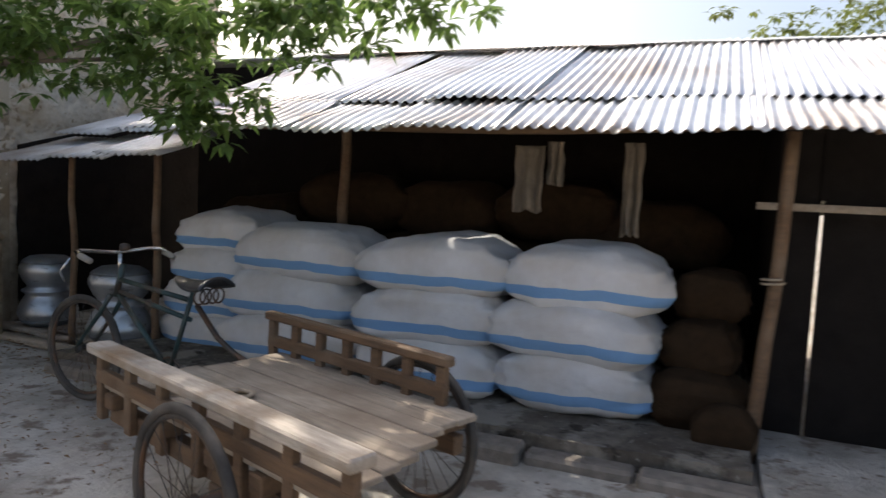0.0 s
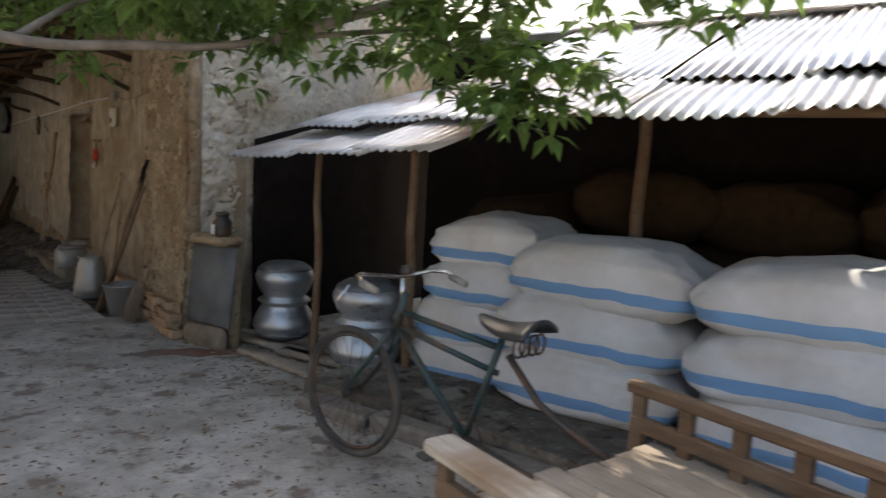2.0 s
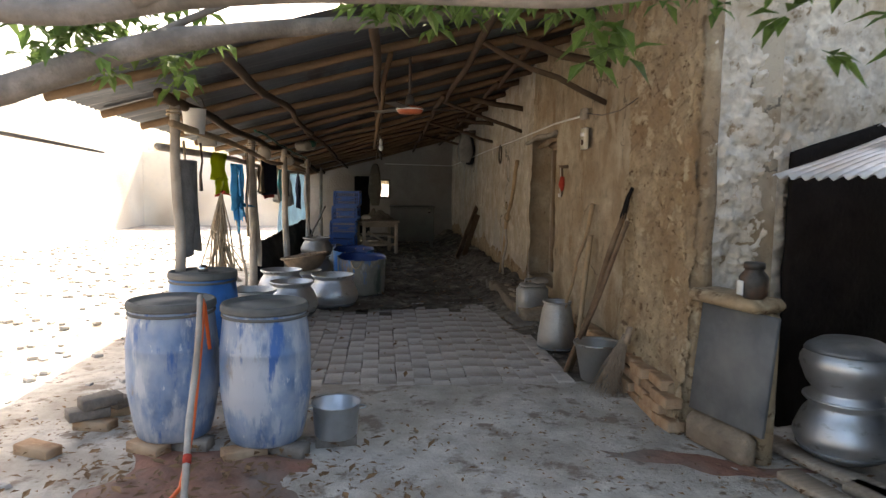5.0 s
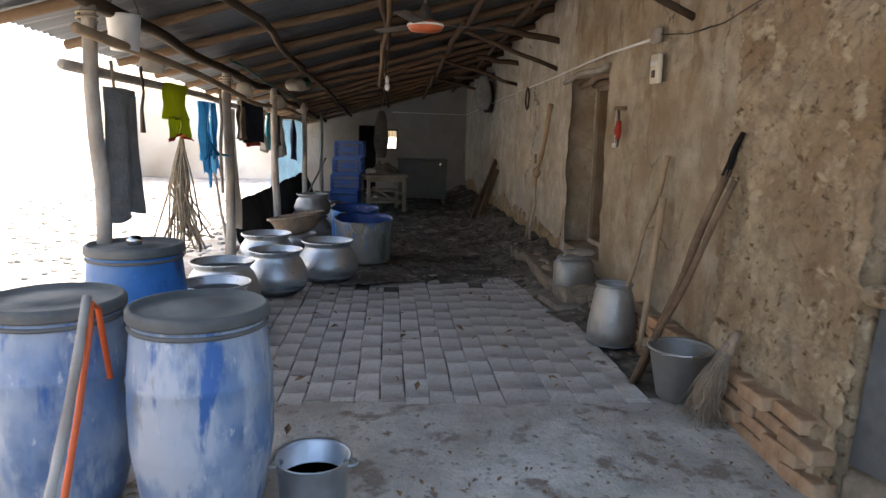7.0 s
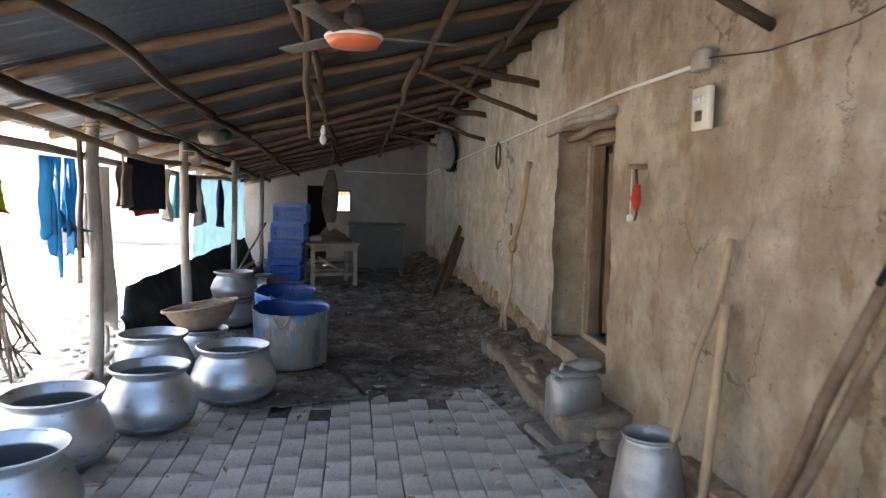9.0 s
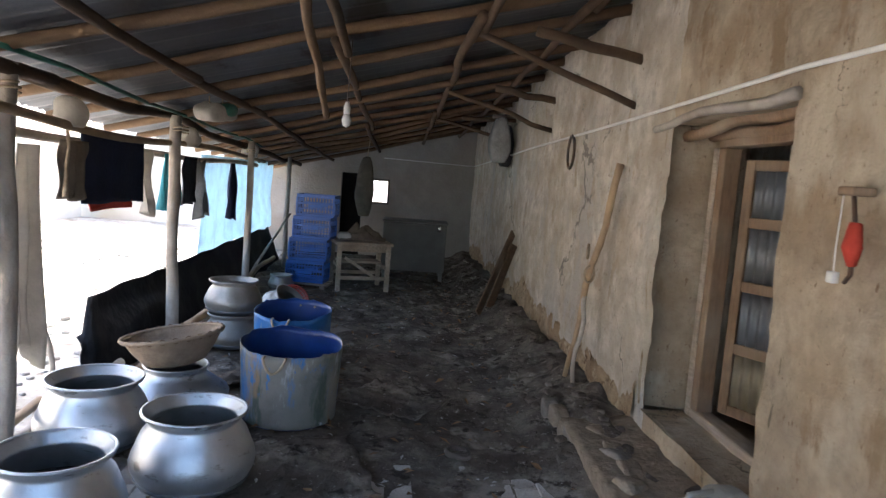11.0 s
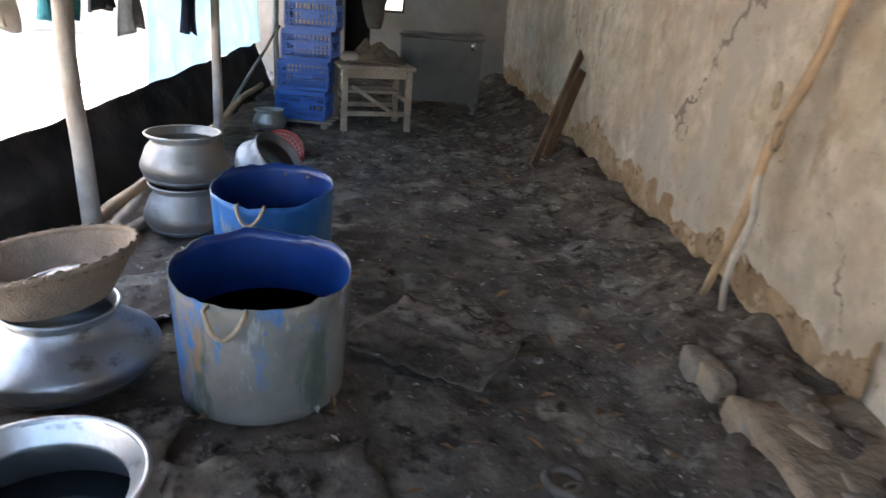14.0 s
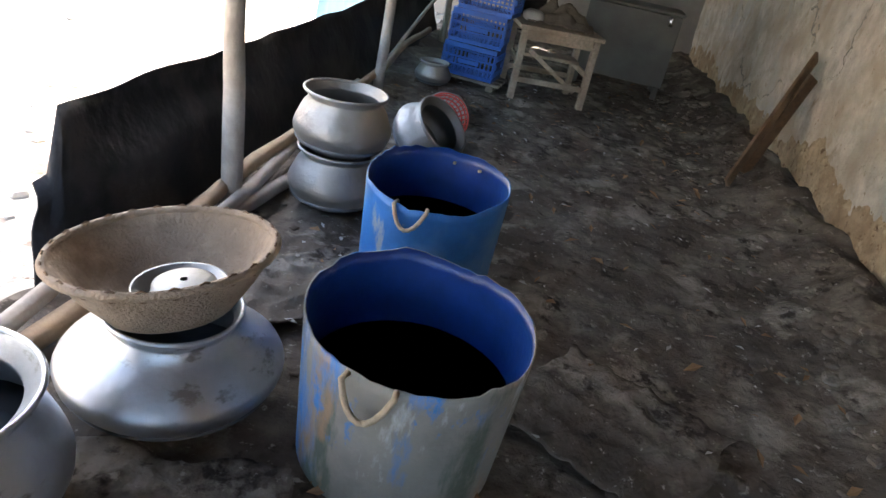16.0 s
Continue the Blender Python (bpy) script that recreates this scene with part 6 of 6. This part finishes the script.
film1 = hung("plastic_film", 18.9, 1.74, 5.2, 1.2, M_BLUEFILM, "pale blue plastic film hung outside the posts", 16, 9.0, 0.06, 0.0, -2.15, 91, 0.06)
for i, (y, z, w) in enumerate(((9.55, 1.9, 0.22), (12.1, 1.86, 0.25), (14.3, 1.84, 0.3), (16.8, 1.82, 0.25))):
    tg = thing("stuffed_bag", pose(-1.66, y, z), "crumpled pale plastic bag tucked on the pole", "bag", "bags on the pole")
    part("film", pillow(w * 0.7, 0.13, 0.15, 40 + i, 24, 16, 0.9, 0.09), M_PALECLOTH, tg)
for i, (y, x, l) in enumerate(((9.0, -1.74, 0.5), (11.5, -1.74, 0.75), (12.2, -1.7, 0.4), (9.35, -1.7, 0.35), (11.35, -1.7, 0.9))):
    rp = thing("hanging_rope", pose(x, y, 1.8), "short knotted rope hanging from the pole", "rope", "hanging ropes")
    part("strand", tube([(0, 0, 0.05), (0.01, 0.01, -l * 0.3), (-0.01, 0.02, -l * 0.6), (0.0, 0.0, -l)], [0.012, 0.009, 0.012, 0.018], 6), M_IRON if i % 2 else M_ROPE, rp)
gh = thing("green_hose", pose(0, 0, 0), "dark green hose laid along the eave beam", "hose")
part("pipe", tube([(-1.62 + 0.02 * math.sin(q), 11.4 + 0.6 * q, roof_z(-1.62, 11.4 + 0.6 * q) - 0.03 + 0.012 * math.sin(q * 1.7)) for q in range(11)], 0.014, 8), M_TEALHOSE, gh)
rb2 = thing("stuffed_bag", pose(-1.32, 13.9, 2.06, 0, 0, 70), "crumpled pale bag printed green, hung under the roof", "bag", "bags under the roof")
part("film", pillow(0.42, 0.2, 0.17, 61, 30, 18, 0.85, 0.1), M_PALECLOTH, rb2)
part("print_patch", moved(pillow(0.16, 0.21, 0.1, 63, 20, 12, 0.85, 0.06), pose(0.07, 0, 0.02)), M_TEALHOSE, rb2, "green printed patch")
for q in (-0.1, 0.08):
    part("cord", tube([(q, 0, 0.02), (q, 0.01, 0.16), (q, 0, 0.24)], 0.005, 5), M_ROPE, rb2)
wb = thing("white_bucket", pose(-1.64, 8.95, 1.9), "small white plastic bucket hung under the eave", "bucket")
part("body", open_lathe([(0.01, 0.0), (0.075, 0.0), (0.09, 0.19), (0.096, 0.19), (0.086, 0.185), (0.07, 0.01), (0.01, 0.008)], 28), M_WHITEPL, wb)
part("bail", tube([(-0.09, 0, 0.18), (-0.06, 0, 0.27), (0, 0, 0.3), (0.06, 0, 0.27), (0.09, 0, 0.18)], 0.004, 6), M_IRON, wb)

# ---- hanging from the roof ----
fan = thing("ceiling_fan", pose(0.06, 9.6, 2.15), "old ceiling fan with an orange and white disc", "fan")
part("rod", tube([(0, 0, 0.08), (0, 0, 0.5)], 0.012, 8), M_IRON, fan)
part("canopy", lathe([(0.03, 0.06), (0.045, 0.1), (0.035, 0.16), (0.015, 0.18)], 20), M_IRON, fan)
part("motor", lathe([(0.0, 0.0), (0.10, 0.005), (0.118, 0.03), (0.115, 0.055), (0.06, 0.075), (0.0, 0.08)], 32), M_ORANGEDISC, fan, "orange enamel disc")
part("band", moved(ring(0.117, 0.008, 32, 6), pose(0, 0, 0.042, 90)), M_WHITEPL, fan, "white band")
for q in range(3):
    part("blade", moved(box(0.11, -0.045, 0.045, 0.5, 0.045, 0.052, 0.003), pose(0, 0, 0, 8, 0, 130 + 120 * q)), M_DARKWOOD, fan)
bulb = thing("light_bulb", pose(-0.2, 12.8, 2.02), "bare unlit bulb in a holder on a cord", "bulb")
part("cord", tube([(0, 0, 0.1), (0.01, 0, 0.5)], 0.004, 5), M_IRON, bulb)
part("holder", lathe([(0.02, 0.02), (0.024, 0.06), (0.012, 0.1)], 14), M_WHITEPL, bulb)
part("glass", lathe([(0.0, -0.07), (0.025, -0.055), (0.033, -0.02), (0.02, 0.02)], 16), M_GLASSBULB, bulb)
hs_ = thing("hanging_sack", pose(-0.34, 19.5, 1.85), "slim pale sack hanging on a cord from the roof", "sack")
part("cord", tube([(0, 0, -0.02), (0.05, -0.1, 0.45)], 0.008, 6), M_ROPE, hs_)
part("bag", moved(pillow(0.3, 0.26, 1.0, 15, 22, 18, 0.95, 0.03), Matrix.Translation((0, 0, -0.42)) @ pose(0, 0, 0)), M_GUNNY, hs_)
# ---- shed: hanging cloths, lath ----
for i, (s, z, w, dr) in enumerate(((4.45, 1.83, 0.3, 0.46), (5.12, 1.86, 0.17, 0.62), (4.62, 1.86, 0.16, 0.3))):
    hc = thing("gunny_cloth", shed_pose(s, 0.25, z), "brown gunny cloth hanging under the shed eave", "cloth", "gunny cloths in the shed")
    part("cloth", cloth(w * 0.68, dr * 0.95, 2.0, 0.03, 30 + i, 0.08, 0.05), M_GUNNY, hc)
lath = thing("lath", shed_pose(6.05, 0.3, 1.5), "pale wooden lath nailed across the shed door", "lath")
part("strip", box(-0.2, -0.015, -0.02, 0.75, 0.015, 0.025, 0.003), M_DECK, lath)
clod = thing("clod_heap", shed_pose(5.75, 0.05, 0.06), "crumbled brown clod heap beside the post", "heap")
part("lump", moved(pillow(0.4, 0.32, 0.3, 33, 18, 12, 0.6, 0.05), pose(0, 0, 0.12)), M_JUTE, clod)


# ---- tree over the courtyard ----
tree = thing("mango_tree", pose(-3.6, 4.6, -0.05), "large leafy mango tree whose grey branches reach over the courtyard", "tree")
TB = Vector((-3.6, 4.6, -0.05))


def limb(points, r0, r1, name="limb"):
    pts = [Vector(p) - TB for p in points]
    fine = []
    for a, b, c, d in zip([pts[0]] + pts[:-2], pts[:-1], pts[1:], pts[2:] + [pts[-1]]):
        for q in range(5):
            t = q / 5
            fine.append(0.5 * ((2 * b) + (c - a) * t + (2 * a - 5 * b + 4 * c - d) * t * t + (3 * b - a - 3 * c + d) * t ** 3))
    fine.append(pts[-1])
    n = len(fine)
    return part(name, tube(fine, [r0 + (r1 - r0) * i / (n - 1) for i in range(n)], 9, 0.25, r0 * 50), M_BARK, tree)


limb([(-3.6, 4.6, -0.05), (-3.55, 4.65, 0.9), (-3.6, 4.7, 1.7), (-3.5, 4.8, 2.6)], 0.26, 0.19, "trunk")
limb([(-3.55, 4.7, 1.5), (-2.9, 6.6, 1.88), (-2.2, 7.05, 1.95), (-1.5, 7.1, 2.2), (-0.85, 7.15, 2.33), (-0.2, 7.25, 2.42), (0.5, 7.2, 2.5)], 0.11, 0.02)
limb([(-3.5, 4.8, 1.6), (-1.6, 4.5, 1.6), (-0.9, 4.4, 1.72), (-0.6, 4.32, 1.88), (-0.32, 4.2, 2.15), (0.2, 4.0, 2.45)], 0.036, 0.018)
limb([(-3.5, 4.9, 2.2), (-1.9, 5.5, 2.1), (-1.2, 5.55, 2.03), (-0.69, 5.51, 2.09), (-0.28, 5.39, 2.08), (0.01, 5.3, 2.06), (0.34, 5.2, 2.04), (0.71, 5.1, 2.08), (1.0, 5.02, 2.11), (1.5, 4.8, 2.22), (2.1, 4.2, 2.3)], 0.045, 0.013)
limb([(-0.9, 5.5, 2.08), (-0.3, 5.5, 2.3), (0.4, 5.5, 2.55), (1.0, 5.6, 2.5), (1.6, 5.5, 2.45)], 0.045, 0.012, "branch")
limb([(0.2, 5.25, 2.05), (0.5, 5.5, 2.3), (0.9, 5.9, 2.55)], 0.02, 0.008, "branch")
limb([(1.3, 4.9, 2.18), (1.8, 4.4, 2.4), (2.2, 3.9, 2.5), (2.8, 3.7, 2.75)], 0.03, 0.01, "branch")
limb([(-2.9, 6.6, 1.88), (-2.3, 7.2, 1.8), (-1.8, 7.6, 1.7)], 0.02, 0.006, "branch")
limb([(-1.5, 7.1, 2.2), (-1.0, 7.3, 2.5), (-0.5, 7.5, 2.65)], 0.025, 0.008, "branch")
# Two high limbs that only carry the added leaves above.
limb([(-3.5, 4.8, 2.6), (-2.6, 5.5, 4.0), (-1.0, 6.2, 4.8), (1.0, 6.8, 5.2)], 0.15, 0.05)
limb([(-3.5, 4.8, 2.6), (-3.2, 6.5, 4.0), (-1.0, 7.8, 5.0), (0.6, 8.6, 5.4)], 0.15, 0.05)
rngl = random.Random(77)


def along(points, n, jx, jz):
    out = []
    for _ in range(n):
        i = rngl.randrange(len(points) - 1)
        p = Vector(points[i]).lerp(Vector(points[i + 1]), rngl.random())
        out.append(p + Vector((rngl.gauss(0, jx), rngl.gauss(0, jx), rngl.gauss(0, jz))))
    return out


low = along([(1.35, 4.75, 2.4), (1.7, 4.2, 2.42), (2.05, 3.6, 2.5), (2.3, 3.25, 2.55)], 44, 0.17, 0.13)
low += along([(1.4, 4.9, 2.1), (1.75, 4.2, 2.15), (2.0, 3.75, 2.02), (1.95, 3.8, 1.9)], 16, 0.1, 0.08)
low += along([(2.2, 3.2, 2.45), (2.55, 2.75, 2.55), (2.85, 2.4, 2.62)], 12, 0.09, 0.07)
low += along([(0.3, 5.8, 2.42), (1.1, 5.5, 2.4), (1.65, 5.4, 2.28)], 30, 0.16, 0.1)
low += along([(-0.5, 6.9, 2.6), (0.3, 6.8, 2.58), (1.1, 6.6, 2.55)], 34, 0.16, 0.09)
low += along([(0.1, 4.6, 2.42), (0.7, 4.9, 2.45), (1.4, 5.0, 2.45)], 16, 0.14, 0.07)
low += along([(-2.3, 7.6, 2.5), (-1.9, 7.35, 2.3), (-1.55, 7.35, 2.42)], 16, 0.14, 0.12)
low = [p - TB for p in low]
part("crown", leaf_cloud(low, 36, 0.12, 0.135, 1), M_LEAF, tree, "glossy pointed green leaves", smooth=False)
# Leaves out of view, added to keep direct sun off the courtyard.
high = [Vector((rngl.uniform(-2.2, 3.0), rngl.uniform(6.6, 10.9), rngl.uniform(4.8, 6.0))) - TB for _ in range(140)]
part("upper_crown", leaf_cloud(high, 72, 0.36, 0.25, 2), M_LEAF, tree, "unseen high leaves added to shade the courtyard", smooth=False)
for name, x, y, h, seed, n in (("yard_tree", 14.8, 1.9, 4.8, 5, 60),):
    yt = thing(name, pose(x, y, -0.05), "pale sunlit leafy tree beyond the roofs", "tree", "trees beyond the yard")
    part("trunk", pole((0, 0, 0), (0.2, 0.1, h * 0.75), 0.16, 0.08, 9, 8, 0.15, seed), M_BARK, yt)
    rt = random.Random(seed)
    for q in range(4):
        a = q * 1.6
        part("limb", pole((0.15, 0.08, h * 0.5), (1.2 * math.cos(a), 1.2 * math.sin(a), h * 0.95), 0.06, 0.02, 7, 6, 0.1, q), M_BARK, yt)
    part("crown", leaf_cloud([(rt.gauss(0, 0.9), rt.gauss(0, 0.9), h + rt.gauss(0, 0.55)) for _ in range(n)], 48, 0.25, 0.17, seed), M_LEAFPALE, yt, smooth=False)

# ---- litter ----
tagged(part("leaf_litter", scraps(2200, lambda r: (r.uniform(-2.6, 2.2), r.uniform(3.2, 8.3), 0.026), 0.017, 3), M_DRYLEAF, None, "", False), "dry brown leaves scattered on the courtyard", "litter", "", "stuff")
tagged(part("leaf_litter", scraps(700, lambda r: (-1.2 + r.gauss(0, 0.55), 6.4 + r.gauss(0, 0.7), 0.045), 0.032, 4), M_DRYLEAF, None, "", False), "dry leaves drifted against the drums", "litter", "", "stuff")
tagged(part("leaf_litter", scraps(260, lambda r: (2.1 + r.gauss(0, 0.25), 6.2 + r.gauss(0, 0.7), 0.035), 0.03, 8), M_DRYLEAF, None, "", False), "dry leaves by the shed planks", "litter", "", "stuff")
tagged(part("chips", scraps(230, lambda r: (r.uniform(-1.4, 1.5), r.uniform(8.6, 20.5), 0.07), 0.02, 5), M_PAPER, None, "", False), "small pale chips and paper scraps on the floor", "litter", "", "stuff")
tagged(part("straw", scraps(500, lambda r: (r.uniform(-1.5, 1.5), r.uniform(8.6, 20.5), 0.06), 0.03, 6, 0.5), M_DRYLEAF, None, "", False), "straw bits and dry leaves on the earth floor", "litter", "", "stuff")
rngk = random.Random(14)
clods = []
for _ in range(1500):
    x, y = rngk.uniform(-1.5, 1.6), rngk.uniform(12.0, 20.5)
    if rngk.random() < 0.45:
        x = rngk.uniform(0.9, 1.62)
        y = rngk.uniform(10.0, 20.5)
    s = 0.006 + 0.03 * rngk.random() ** 2.5 * (1.5 if x > 1.2 else 1)
    z = floor_at((x - FL_X0) / (FL_X1 - FL_X0), (y - FL_Y0) / (FL_Y1 - FL_Y0))[2]
    clods.append(moved(pillow(2 * s, 1.6 * s, 0.9 * s, rngk.random() * 50, 7, 5, 0.6, 0.01), pose(x, y, z + s * 0.1, 0, 0, rngk.uniform(0, 180))))
tagged(part("clods", join(*clods), M_MUDFLOOR, None, "", False), "crumbled earth clods on the floor and at the wall foot", "clods", "", "stuff")
rub = []
for _ in range(900):
    x, y = rngk.uniform(-7.5, -2.0), rngk.uniform(6.5, 22)
    s = rngk.uniform(0.015, 0.05)
    rub.append(moved(pillow(2 * s, 1.6 * s, 1.1 * s, rngk.random() * 50, 6, 4, 0.6, 0.01), pose(x, y, s * 0.3, 0, 0, rngk.uniform(0, 180))))
tagged(part("rubble", join(*rub), M_RUBBLE, None, "", False), "brick rubble strewn over the sunlit yard", "rubble", "", "stuff")
# gunny sheets trodden into the floor
for i, (x, y, w, l, turn) in enumerate(((-0.35, 11.75, 0.9, 0.8, 15), (0.25, 13.0, 0.7, 0.6, -30), (-1.0, 13.4, 0.7, 0.5, 40), (-0.95, 12.1, 0.6, 0.5, 10))):
    gs = thing("gunny_sheet", pose(x, y, 0.052, 0, 0, turn), "dirty gunny sheet trodden flat on the floor", "sheet", "gunny sheets on the floor")
    part("sheet", thick(grid(30, 26, lambda a, b: ((a - 0.5) * w * (1 + 0.2 * noise.noise((b * 3, i, 1))), (b - 0.5) * l * (1 + 0.2 * noise.noise((a * 3, i, 5))), 0.004 + 0.04 * max(0, 0.5 - 1.6 * abs(noise.noise((a * 4, b * 4, i)))) + 0.03 * max(0, noise.noise((a * 13, b * 4, i + 3))))), 0.006), M_MUDFLOOR, gs)
ringf = thing("rope_ring", pose(0.62, 12.05, 0.06), "dark ring of twisted rag on the floor", "rag")
part("loop", moved(join(ring(0.06, 0.018, 20, 6), moved(ring(0.035, 0.015, 16, 6), pose(0.03, 0.0, 0.05))), pose(0, 0, 0.015, 90)), M_DARKWOOD, ringf)

# ---- brick paving of the veranda, laid lengthways ----
rngp = random.Random(2)
paver_geo = box(-0.0672, -0.1285, -0.04, 0.0672, 0.1285, 0.008, 0.005)
paver_mesh = mesh_of("brick", *paver_geo, M_PAVER, False)
count, rest = 0, []
for c in range(22):
    xb = -1.66 + 0.1385 * c
    yb = 8.22 + rngp.uniform(0, 0.42)
    while yb < 12.3:
        worn = max(0, (yb - 11.0) / 1.9)
        front = max(0, 1 - (yb - 8.3) / 0.5)
        m = pose(xb + rngp.uniform(-0.004, 0.004), yb + rngp.uniform(-0.004, 0.004), 0.026 + rngp.uniform(-0.005, 0.004) - 0.034 * worn - 0.012 * front, rngp.uniform(-1.2, 1.2), rngp.uniform(-1.6, 1.6), rngp.uniform(-1.3, 1.3))
        gone = rngp.random() < worn * 0.75
        yb += 0.262
        if gone:
            continue
        if count < 300:
            part("brick", paver_mesh, None, floor, at=m)
            count += 1
        else:
            rest.append(moved(paver_geo, m))
if rest:
    tagged(part("bricks", join(*rest), M_PAVER, floor, "", False), "worn paving bricks sunk in the earth", "", "", "stuff")
